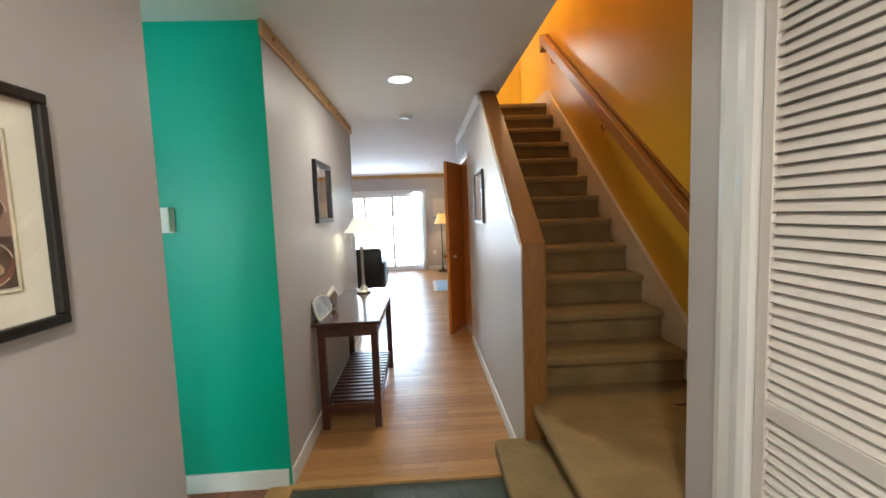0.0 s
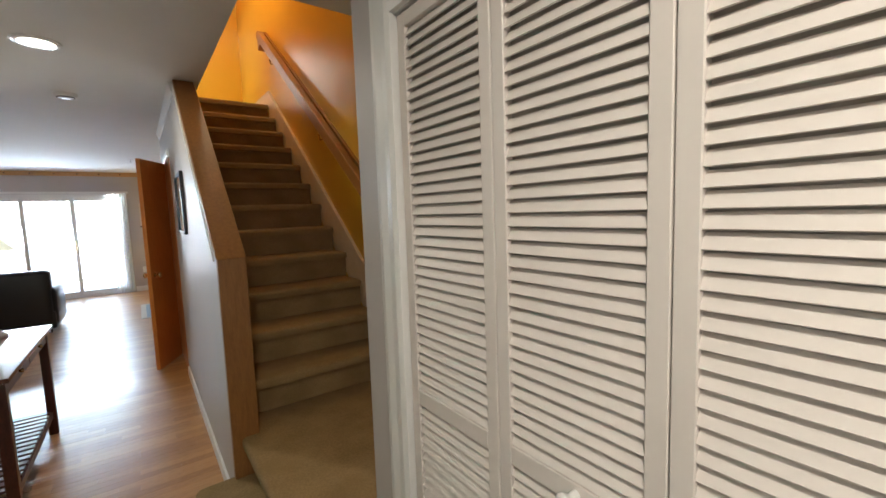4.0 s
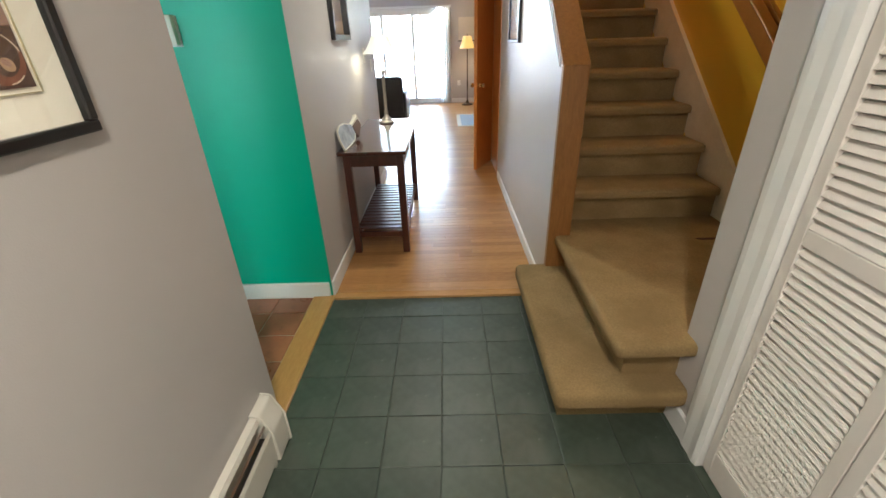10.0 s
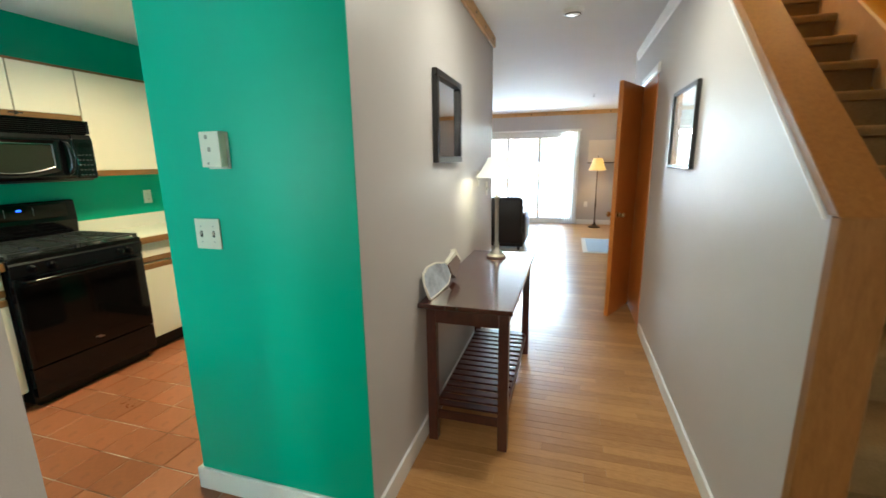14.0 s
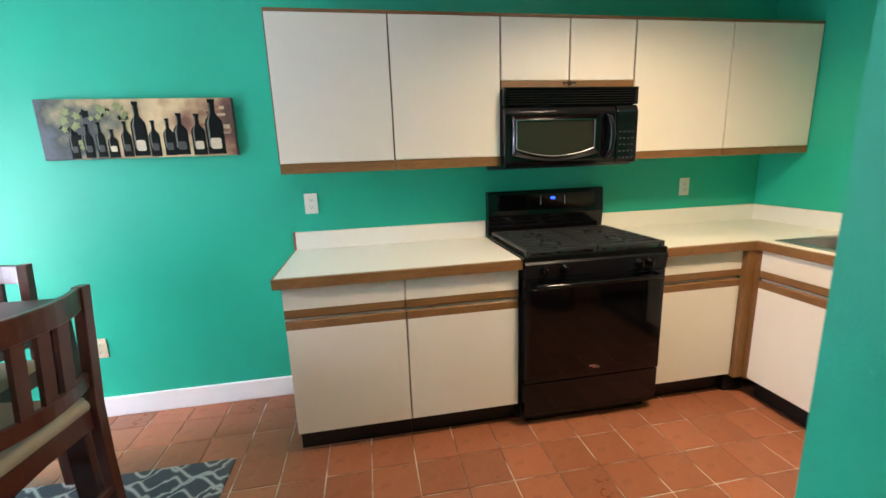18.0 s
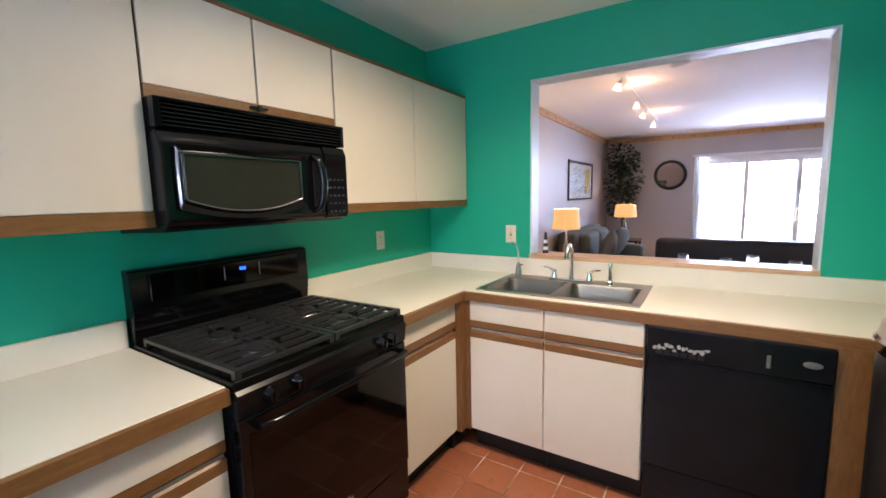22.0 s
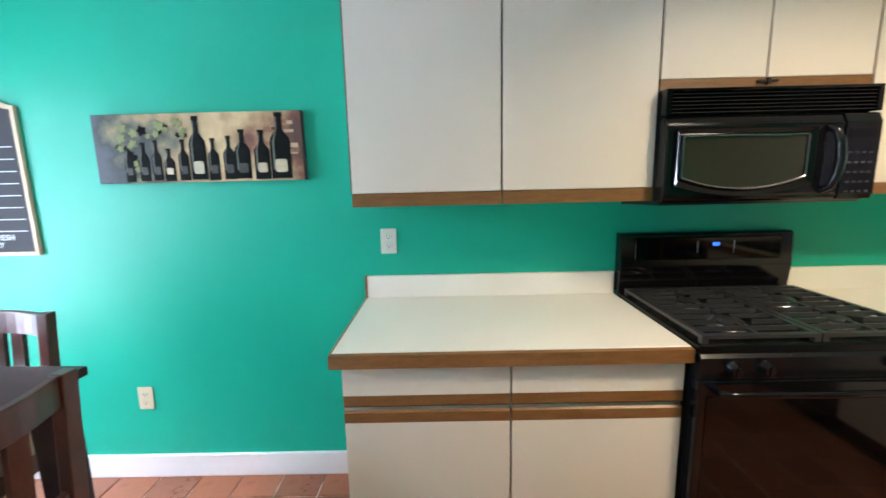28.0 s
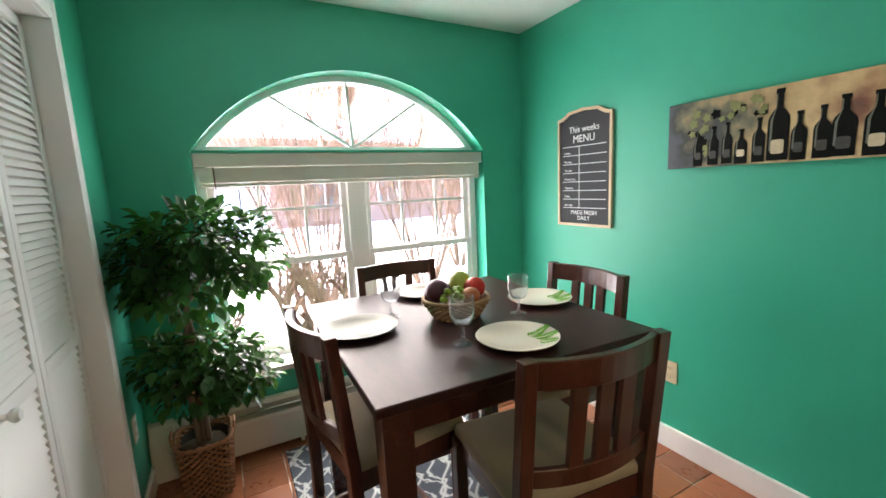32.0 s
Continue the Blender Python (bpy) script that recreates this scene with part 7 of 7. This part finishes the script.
# ---- living room ----
slider = thing("door_5", Matrix.Translation((-0.09, FY + 0.07, 0)), "white sliding glass patio door, closed", "patio door")
slider["kind"] = "structure"
SO5 = Matrix.Translation((0.09, -(FY + 0.07), 0))
part("door_frame", boxes((-1.24, -1.19, FY + 0.02, FY + 0.13, 0, 2.03), (1.01, 1.06, FY + 0.02, FY + 0.13, 0, 2.03), (-1.19, 1.01, FY + 0.02, FY + 0.13, 1.98, 2.03), (-1.19, 1.01, FY + 0.02, FY + 0.13, 0, 0.035)), TRIM, slider, "", False, SO5)
for x0, x1, y in ((-1.19, -0.44, FY + 0.095), (-0.50, 0.27, FY + 0.055), (0.20, 1.01, FY + 0.095)):
    s = part("sliding_panel", boxes((x0, x0 + 0.055, y - 0.018, y + 0.018, 0.035, 1.98), (x1 - 0.055, x1, y - 0.018, y + 0.018, 0.035, 1.98), (x0 + 0.055, x1 - 0.055, y - 0.018, y + 0.018, 0.035, 0.12), (x0 + 0.055, x1 - 0.055, y - 0.018, y + 0.018, 1.90, 1.98)), TRIM, slider, "", False, SO5)
    part("pane", box(x0 + 0.05, x1 - 0.05, y - 0.003, y + 0.003, 0.11, 1.91), PANE, s).visible_shadow = False
part("door_handle", tube([(0.235, FY + 0.03, 0.88), (0.235, FY - 0.01, 0.92), (0.235, FY - 0.01, 1.08), (0.235, FY + 0.03, 1.12)], 0.010, 8), BRASS, slider, "", True, SO5)
part("head_rail", box(-1.28, 1.12, FY - 0.06, FY - 0.01, 2.035, 2.075), TRIM, slider, "white curtain rail", False, SO5)
SHEER = mat("sheer_curtain", (0.80, 0.79, 0.74), 0.9, grain=0.05, grain_scale=300)
SHEER.node_tree.nodes["Principled BSDF"].inputs["Transmission Weight"].default_value = 0.35
def curtain(x0, x1, folds, amp):
    bm, n = bmesh.new(), folds * 8
    lo, hi = [], []
    for i in range(n + 1):
        f = i / n
        y = amp * math.sin(2 * math.pi * folds * f)
        lo.append(bm.verts.new((x0 + (x1 - x0) * f, y * 1.3, 0.03)))
        hi.append(bm.verts.new((x0 + (x1 - x0) * f, y * 0.8, 2.03)))
    for i in range(n):
        bm.faces.new((lo[i], lo[i + 1], hi[i + 1], hi[i]))
    return bm
cur = thing("sheer_curtain", Matrix.Translation((0.93, FY - 0.045, 0)), "white sheer curtain drawn to the side of the patio door", "curtain")
part("drape", curtain(-0.14, 0.16, 6, 0.022), SHEER, cur, "", True)
cur2 = thing("sheer_curtain", Matrix.Translation((-1.18, FY - 0.045, 0)), "white sheer curtain drawn to the side of the patio door", "curtain")
part("drape", curtain(-0.07, 0.09, 4, 0.02), SHEER, cur2, "", True)

flamp = thing("floor_lamp", Matrix.Translation((1.46, 11.26, 0)), "bronze floor lamp with a lit bell shade", "floor lamp")
BRONZE = mat("dark_bronze", (0.07, 0.045, 0.03), 0.4, 0.7)
part("base", lathe([(0, 0), (0.125, 0), (0.13, 0.015), (0.10, 0.03), (0.05, 0.045), (0.03, 0.08), (0.018, 0.12)], 24), BRONZE, flamp, "", True)
part("pole", lathe([(0.016, 0.1), (0.013, 0.3), (0.018, 0.5), (0.012, 0.56), (0.012, 1.18), (0.006, 1.2), (0.006, 1.5), (0, 1.5)], 14), BRONZE, flamp, "", True)
part("shade", pleated(0.175, 0.085, 0.25), SHADEW, flamp, "lit bell shade", True, Matrix.Translation((0, 0, 1.20)))
lit_print = thing("wall_canvas", Matrix.Translation((1.70, FY - 0.001, 1.595)), "pale canvas with a dark lower edge behind the floor lamp", "canvas")
part("canvas", box(-0.42, 0.42, -0.025, 0, -0.235, 0.235, 0.003), mat("pale_canvas", (0.66, 0.60, 0.52), 0.7, blotch=0.08, blotch_scale=5), lit_print)
part("lower_edge", box(-0.43, 0.43, -0.035, 0, -0.255, -0.235), BLACKFRAME, lit_print, "dark lower edge")
floor_mat = thing("floor_register_mat", Matrix.Translation((1.50, 9.2, 0)), "pale grey door mat with a cream border on the wooden floor", "mat")
part("border", box(-0.34, 0.34, -0.60, 0.66, 0, 0.008), mat("cream_mat_border", (0.55, 0.50, 0.42), 0.9, grain=0.1), floor_mat)
part("field", box(-0.27, 0.27, -0.53, 0.59, 0.008, 0.011), mat("grey_mat_field", (0.28, 0.32, 0.36), 0.9, grain=0.2, grain_scale=80), floor_mat)

LEATHER = mat("black_leather", (0.014, 0.014, 0.018), 0.38, grain=0.15, grain_scale=60, bump=0.4, bump_scale=90)
SOFAGREEN = mat("grey_green_upholstery", (0.12, 0.13, 0.105), 0.85, grain=0.2, grain_scale=80, blotch=0.2, bump=0.3, bump_scale=160)


def sofa(name, m, w, material, label, back=0.86, cushions=2, pillow=False):
    t = thing(name, m, label, "sofa")
    part("base", box(-w / 2, w / 2, -0.42, 0.42, 0.06, 0.30, 0.03, 2), material, t, "", True)
    part("backrest", box(-w / 2 + 0.02, w / 2 - 0.02, -0.45, -0.20, 0.10, back, 0.07, 4), material, t, "", True)
    for s in (-1, 1):
        part("armrest", box(s * (w / 2 - 0.10) - 0.12, s * (w / 2 - 0.10) + 0.12, -0.40, 0.44, 0.08, 0.62, 0.07, 4), material, t, "", True)
    cw = (w - 0.44) / cushions
    for i in range(cushions):
        x = -w / 2 + 0.22 + cw * (i + 0.5)
        part("seat_cushion", box(x - cw / 2 + 0.004, x + cw / 2 - 0.004, -0.22, 0.43, 0.29, 0.46, 0.05, 3), material, t, "", True)
        part("back_cushion", box(x - cw / 2 + 0.004, x + cw / 2 - 0.004, -0.28, -0.06, 0.44, back - 0.03, 0.07, 4), material, t, "", True)
    for s in (-1, 1):
        for y in (-0.36, 0.36):
            part("foot", lathe([(0.02, 0), (0.026, 0.07)], 8), ESPRESSO, t, "", False, Matrix.Translation((s * (w / 2 - 0.08), y, 0)))
    return t


sofa("leather_sofa", Matrix.Translation((-0.66, 8.95, 0)), 1.80, LEATHER, "black leather sofa facing the patio door", 0.86, 3)
sofa("loveseat", Matrix.Translation((-2.25, 9.1, 0)) @ Matrix.Rotation(radians(-90), 4, 'Z'), 1.75, SOFAGREEN, "grey-green upholstered sofa below a framed picture", 0.92, 2)
PILLOWM = mat("striped_cushion", (0.14, 0.15, 0.125), 0.9, grain=0.3, grain_scale=40, stretch=(1, 8, 1))


def pillow(r):
    """A plump square cushion, its corners drawn out."""
    bm = bmesh.new()
    bmesh.ops.create_icosphere(bm, subdivisions=4, radius=1)
    for v in bm.verts:
        y, z = (math.copysign(abs(c) ** 0.55, c) for c in (v.co.y, v.co.z))
        pinch = 1 - 0.55 * min(1, abs(y * z))
        v.co = Vector((v.co.x * 0.9 * pinch, y, z)) * r
    return bm


for x, y, a in ((-2.10, 8.55, 24), (-2.12, 9.42, -16)):
    solo("throw_pillow", pillow(0.24), PILLOWM, "grey-green throw pillow on the sofa", "cushion", "sofa pillows", m=Matrix.Translation((x, y, 0.70)) @ Matrix.Rotation(radians(a), 4, 'Z') @ Matrix.Rotation(radians(20), 4, 'Y') @ Matrix.Rotation(radians(a), 4, 'X') @ Matrix.Diagonal((0.35, 1, 0.9, 1)), smooth=True)


def side_table(x, y, label):
    t = thing("side_table", Matrix.Translation((x, y, 0)), label, "side table")
    part("tabletop", box(-0.25, 0.25, -0.25, 0.25, 0.57, 0.60, 0.004), ESPRESSO, t)
    for sx in (-1, 1):
        for sy in (-1, 1):
            part("leg", box(sx * 0.22 - 0.02, sx * 0.22 + 0.02, sy * 0.22 - 0.02, sy * 0.22 + 0.02, 0, 0.57), ESPRESSO, t)
    return t


def drum_lamp(name, x, y, r, z_shade, label):
    t = thing(name, Matrix.Translation((x, y, 0.60)), label, "table lamp", "lit living room lamps")
    part("base", lathe([(0, 0), (0.07, 0), (0.072, 0.012), (0.03, 0.03), (0.02, 0.06), (0.035, 0.14), (0.03, 0.24), (0.012, 0.33), (0.008, 0.5), (0, 0.5)], 20), PEWTER, t, "", True)
    part("shade", lathe([(r, z_shade - 0.60), (r * 0.86, z_shade - 0.60 + 0.22)], 36), SHADEW, t, "lit cream drum shade", True)
    return t


side_table(-2.30, 7.30, "dark side table with a lit lamp")
drum_lamp("table_lamp", -2.30, 7.30, 0.15, 1.05, "table lamp with a lit drum shade beside the sofa")
side_table(-2.24, 10.75, "dark side table in the corner with a lit lamp")
drum_lamp("table_lamp", -2.24, 10.75, 0.19, 1.00, "table lamp with a lit drum shade in the living room corner")
lighthouse = thing("lighthouse_ornament", Matrix.Translation((-1.90, 5.44, 1.043)), "small black and white striped lighthouse on the sill", "ornament")
for k in range(5):
    part("band", lathe([(0.020 - 0.002 * k, 0.022 * k), (0.018 - 0.002 * k, 0.022 * (k + 1))], 14), (SLOT, WHITEPLASTIC)[k % 2], lighthouse, "", True)
part("cap", lathe([(0.010, 0.11), (0.010, 0.13), (0, 0.145)], 12), SLOT, lighthouse, "", True)
ARTY = mat("pale_grey_landscape", (0.62, 0.66, 0.66), 0.6, blotch=0.25, blotch_scale=4)
YELLOWART = mat("yellow_print_block", (0.68, 0.52, 0.16), 0.6, blotch=0.25, blotch_scale=5)
living_picture = framed("living_picture", Matrix.Translation((WX0 + 0.001, 9.65, 1.63)) @ FACE_X, 1.45, 0.60, 0.03, "black framed pale landscape print over the sofa", ARTY, 0.07)
part("print_block", box(0.22, 0.55, -0.0092, -0.0084, -0.19, 0.19), YELLOWART, living_picture)
rm = thing("round_mirror", Matrix.Translation((-1.63, FY - 0.036, 1.735)) @ Matrix.Rotation(radians(97), 4, 'X'), "oval dark framed mirror on the living room wall", "mirror")
part("frame", lathe([(0.225, 0.0), (0.265, 0.0), (0.275, 0.012), (0.262, 0.028), (0.232, 0.028), (0.220, 0.012)], 40), BLACKFRAME, rm, "", True)
part("mirror_glass", lathe([(0, 0.010), (0.222, 0.010)], 40), mat("bronze_tinted_mirror", (0.58, 0.44, 0.33), 0.03, 1.0), rm, "bronze tinted glass")
tall = thing("tall_plant", Matrix.Translation((-2.40, 11.30, 0)), "tall artificial tree with dark leaves in the living room corner", "potted plant")
leaf_mass("crown", tall, [((0, 0, 2.05), (0.28, 0.28, 0.30), 300), ((0.02, 0, 1.65), (0.32, 0.30, 0.34), 360), ((-0.02, 0, 1.25), (0.28, 0.28, 0.28), 240)], 0.10, mat("dark_leaf", (0.028, 0.05, 0.030), 0.45, island=0.4), 9, "dark green leaves")
part("trunk", tube([(0, 0, 0.2), (0.02, 0, 0.8), (-0.01, 0.01, 1.5), (0, 0, 2.0)], [0.025, 0.022, 0.016, 0.006], 8), TRUNKWOOD, tall, "", True)
part("pot", lathe([(0, 0.004), (0.13, 0.004), (0.17, 0.30), (0.16, 0.30), (0.14, 0.25), (0, 0.25)], 24), WICKER, tall, "", True)
track = thing("track_light", Matrix.Translation((-1.70, 8.2, CZ)), "white ceiling track with four lit spotlights", "track light")
part("track", box(-0.018, 0.018, -1.6, 1.35, -0.02, 0), WHITEPLASTIC, track)
SPOT = glow("lit_spot_face", (1.0, 0.68, 0.38), 0.075)
for y, a in ((-1.37, 12), (-0.42, -10), (0.31, 16), (1.16, -8)):
    h = part("spot_head", lathe([(0.012, 0.0), (0.022, -0.012), (0.030, -0.045), (0.028, -0.046)], 18), WHITEPLASTIC, track, "", True, Matrix.Translation((0, y, -0.045)) @ Matrix.Rotation(radians(a + 12), 4, 'Y') @ Matrix.Scale(0.75, 4))
    part("spot_bulb", lathe([(0, -0.128), (0.030, -0.128), (0.052, -0.122), (0.044, -0.095), (0.034, -0.070), (0.029, -0.045)], 18), SPOT, h, "lit bulb face", True)
    part("spot_stem", tube([(0, 0, 0.03), (0, 0, -0.005)], 0.007, 8), WHITEPLASTIC, h)
bar_table = thing("pub_table", Matrix.Translation((-0.85, 6.55, 0)), "dark table behind the serving opening", "table")
part("tabletop", box(-0.62, 0.62, -0.42, 0.42, 0.76, 0.79, 0.004), ESPRESSO_TOP, bar_table)
for sx in (-1, 1):
    for sy in (-1, 1):
        part("leg", box(sx * 0.56 - 0.03, sx * 0.56 + 0.03, sy * 0.36 - 0.03, sy * 0.36 + 0.03, 0, 0.76), ESPRESSO, bar_table)
for x, y in ((-1.15, 6.55), (-0.70, 6.60), (-0.875, 6.38), (-0.48, 6.40)):
    g = thing("wine_glass", Matrix.Translation((x, y, 0.79)), "clear wine glass on the table behind the opening", "glass", "wine glasses")
    part("bowl", lathe([(0.004, 0.07), (0.034, 0.085), (0.042, 0.11), (0.036, 0.15), (0.0345, 0.15), (0.040, 0.11), (0, 0.073)], 20), CLEAR, g, "", True)
    part("stem", lathe([(0.035, 0), (0.034, 0.003), (0.005, 0.008), (0.004, 0.07), (0, 0.071)], 16), CLEAR, g, "", True)

# ---- outside ----
structure("ground", box(-400, 400, -400, 400, -0.5, -0.35), SNOW, "snow covered ground", "ground")


def winter_shrub(place, height, stems, seed, label, spread=0.5, thick=1.0, bark=BARK, twigs=8):
    """A many-stemmed bare shrub: stems that fork twice into fine twigs."""
    rng = random.Random(seed)
    t = thing("bare_tree", Matrix.Translation(place), label, "tree", "bare winter trees")
    for s in range(stems):
        bm = bmesh.new()
        a = 2 * math.pi * s / stems + rng.uniform(-0.3, 0.3)
        out = spread * rng.uniform(0.5, 1.0)
        base = Vector((0.10 * math.cos(a), 0.10 * math.sin(a), 0))
        top = Vector((out * math.cos(a) * height * 0.5, out * math.sin(a) * height * 0.5, height * rng.uniform(0.75, 1.0)))
        mid = base.lerp(top, 0.45) + Vector((rng.uniform(-.1, .1), rng.uniform(-.1, .1), height * 0.08))
        tube_into(bm, [base, mid, top], [0.034 * thick, 0.022 * thick, 0.008 * thick], 5)
        for _ in range(twigs):
            f = rng.uniform(0.25, 0.95)
            p = mid.lerp(top, f) if f > 0.45 else base.lerp(mid, f * 2)
            d = Vector((rng.uniform(-1, 1), rng.uniform(-1, 1), rng.uniform(0.9, 2.0))).normalized() * height * rng.uniform(0.16, 0.34)
            tube_into(bm, [p, p + d * 0.55 + Vector((0, 0, 0.03)), p + d], [0.015 * thick, 0.011 * thick, 0.006 * thick], 4)
            for _ in range(6):
                q = p + d * rng.uniform(0.3, 0.9)
                e = (d.normalized() + Vector((rng.uniform(-.7, .7), rng.uniform(-.7, .7), rng.uniform(-.1, .6)))).normalized() * height * rng.uniform(0.07, 0.15)
                tube_into(bm, [q, q + e], [0.008 * thick, 0.005 * thick], 3)
        part("trunk" if s == 0 else "limb", bm, bark, t)
    return t


winter_shrub((-1.95, -3.6, -0.35), 4.6, 26, 2, "bare multi-stemmed tree in the snow", 0.95, 0.44, BARK, 22)
winter_shrub((-3.7, -3.8, -0.35), 4.9, 26, 6, "bare multi-stemmed tree in the snow", 0.95, 0.44, BARK, 22)
winter_shrub((-5.4, -5.6, -0.35), 5.5, 20, 8, "bare multi-stemmed tree in the snow", 0.8, 0.55, BARK, 18)
winter_shrub((-1.5, -1.35, -0.35), 1.1, 12, 12, "low bare bush below the window", 0.9)
winter_shrub((-0.4, -1.6, -0.35), 1.2, 12, 14, "low bare bush below the window", 0.9)
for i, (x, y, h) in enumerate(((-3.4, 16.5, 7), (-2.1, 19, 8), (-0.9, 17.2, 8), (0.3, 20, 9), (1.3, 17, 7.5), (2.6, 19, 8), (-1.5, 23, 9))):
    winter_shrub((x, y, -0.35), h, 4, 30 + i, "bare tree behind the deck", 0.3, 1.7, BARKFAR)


BRICK = mat("far_red_brick", (0.27, 0.17, 0.135), 0.85, grain=0.2, grain_scale=8, blotch=0.1)
house = thing("neighbour_house", Matrix.Translation((-4.0, -24.0, -0.35)), "red brick row house across the snow with white trim", "house")
part("wall", box(-14, 14, -4, 4, 0, 5.6), BRICK, house)
part("roof", prism([(-4.6, 5.6), (4.6, 5.6), (0, 8.2)], "x", -14.4, 14.4), SNOW, house, "snow covered roof")
pw = None
for k in range(8):
    for z in (0.9, 3.5):
        at = Matrix.Translation((-12.2 + 3.5 * k, 4.0, z))
        w_ = part("window", boxes((-0.6, 0.6, 0, 0.06, 0, 0.08), (-0.6, 0.6, 0, 0.06, 1.42, 1.5), (-0.6, -0.52, 0, 0.06, 0, 1.5), (0.52, 0.6, 0, 0.06, 0, 1.5), (-0.03, 0.03, 0, 0.05, 0.08, 1.42)), FENCE, house, "", False, at)
        part("pane", box(-0.52, 0.52, 0.0, 0.02, 0.08, 1.42), mat("far_dark_pane", (0.10, 0.12, 0.14), 0.2) if pw is None else pw, w_)
        pw = pw or bpy.data.materials["far_dark_pane"]
garage_door = part("garage_door", boxes((1.0, 3.4, 4.0, 4.06, 0, 2.1), (6.5, 8.9, 4.0, 4.06, 0, 2.1)), FENCE, house, "white garage doors")
deck = thing("deck_railing", Matrix.Translation((0, FY + 2.2, -0.35)), "wooden deck with a slatted railing behind the patio door", "railing")
DECKW = mat("weathered_deck_wood", (0.34, 0.29, 0.24), 0.8, grain=0.25, grain_scale=30, stretch=(1, 8, 8))
part("deck_floor", box(-2.6, 2.6, -2.04, 0.1, 0.0, 0.33), SNOW, deck, "snow on the deck")
part("rail", box(-2.6, 2.6, -0.03, 0.03, 1.20, 1.26), DECKW, deck)
part("rail", box(-2.6, 2.6, -0.03, 0.03, 0.45, 0.50), DECKW, deck)
bal = None
for k in range(40):
    at = Matrix.Translation((-2.55 + 0.13 * k, 0, 0))
    bal = again(bal, deck, at) if bal else part("baluster", box(-0.015, 0.015, -0.015, 0.015, 0.50, 1.20), DECKW, deck, "", False, at)

# ---- laid floors: slate, quarry tiles and oak strips ----
def tile_mesh(name, w, d, h, material, bevel, seed):
    rng = random.Random(seed)
    bm = box(-w / 2, w / 2, -d / 2, d / 2, -h, 0, bevel)
    for v in bm.verts:
        v.co.x += rng.uniform(-0.0012, 0.0012)
        v.co.y += rng.uniform(-0.0012, 0.0012)
    return mesh_of(name, bm, material)


def lay(floor, name, meshes, place, rng, tilt=0.0015):
    o = new(name, rng.choice(meshes))
    o.parent = floor
    o.matrix_basis = Matrix.Translation(place) @ Matrix.Rotation(rng.uniform(-tilt, tilt), 4, 'X') @ Matrix.Rotation(rng.uniform(-tilt, tilt), 4, 'Y') @ Matrix.Rotation(rng.choice((0, 1, 2, 3)) * math.pi / 2 if meshes[0].get("square") else 0, 4, 'Z')
    return o


rng = random.Random(5)
PX, PY = 0.2275, 0.2345
slates = [tile_mesh("slate_tile", PX - 0.0035, PY - 0.0035, 0.012, SLATE, 0.002, s) for s in range(5)]
cut_slates = [tile_mesh("slate_tile", PX - 0.0035, 0.172, 0.012, SLATE, 0.002, 8 + s) for s in range(3)]
for i in range(-3, 5):
    x = 0.905 + PX * (i + 0.5)
    if x - PX / 2 < 0.23 - PX or x > 1.95:
        continue
    lay(FLOOR_E, "slate_tile", cut_slates, (x, 3.024, rng.uniform(0.0, 0.0022)), rng)
    for j in range(13):
        lay(FLOOR_E, "slate_tile", slates, (x, 2.936 - PY * (j + 0.5), rng.uniform(0.0, 0.0022)), rng)
QP = 0.2072
quarry = [tile_mesh("quarry_tile", QP - 0.006, QP - 0.006, 0.012, QUARRY, 0.0018, 20 + s) for s in range(5)]
for i in range(-6, 10):
    for j in range(-17, 12):
        x, y = -1.765 + QP * (i + 0.5), 3.206 + QP * (j + 0.5)
        if x - QP / 2 < WX0 + 0.0 or x + QP / 2 > 0.11 or y > KY or (x < -2.30 and y > 2.35) or (y > 4.9 and x < -0.5):
            if not (WX0 - 0.1 < x < WX0 + 0.1 and y < 2.3):
                continue
        if x > -0.33 and y < 2.13:
            continue
        lay(FLOOR_K, "quarry_tile", quarry, (x, y, rng.uniform(-0.0005, 0.0010)), rng, 0.002)
SWID = 0.0572
strips = {n: mesh_of("oak_strip", box(0, n / 10, 0.0004, SWID - 0.0004, -0.014, 0, 0.0008), FLOORWOOD) for n in (3, 4, 5, 6, 7, 8, 9)}
y = 3.19
far = []
while y < FY:
    x0, x1 = (HL, HR) if y < 5.70 else (WX0, 3.2)
    x = x0
    while x < x1 - 0.02:
        n = rng.choice((4, 5, 6, 7, 8, 9))
        length = min(n / 10, x1 - x)
        if y < 5.6:
            o = new("oak_strip", strips[n])
            o.parent = FLOOR_H
            o.matrix_basis = Matrix.Translation((x, y, rng.uniform(-0.0003, 0.0003))) @ Matrix.Diagonal(((length - 0.0006) / (n / 10), 1, 1, 1))
        else:
            far.append((x, x + length - 0.001, y, y + SWID - 0.0008, rng.uniform(-0.0003, 0.0003)))
        x += length
    y += SWID
verts, faces = [], []
for x0, x1, y0, y1, z in far:
    b = len(verts)
    verts += [(x0, y0, z), (x1, y0, z), (x1, y1, z), (x0, y1, z), (x0, y0, z - 0.012), (x1, y0, z - 0.012), (x1, y1, z - 0.012), (x0, y1, z - 0.012)]
    faces += [(b, b + 1, b + 2, b + 3), (b, b + 4, b + 5, b + 1), (b + 1, b + 5, b + 6, b + 2), (b + 2, b + 6, b + 7, b + 3), (b + 3, b + 7, b + 4, b)]
me = bpy.data.meshes.new("oak_strips")
me.from_pydata(verts, [], faces)
me.materials.append(FLOORWOOD_FAR)
rest = new("oak_strips", me)
rest.parent = FLOOR_H
rest["kind"] = "stuff"
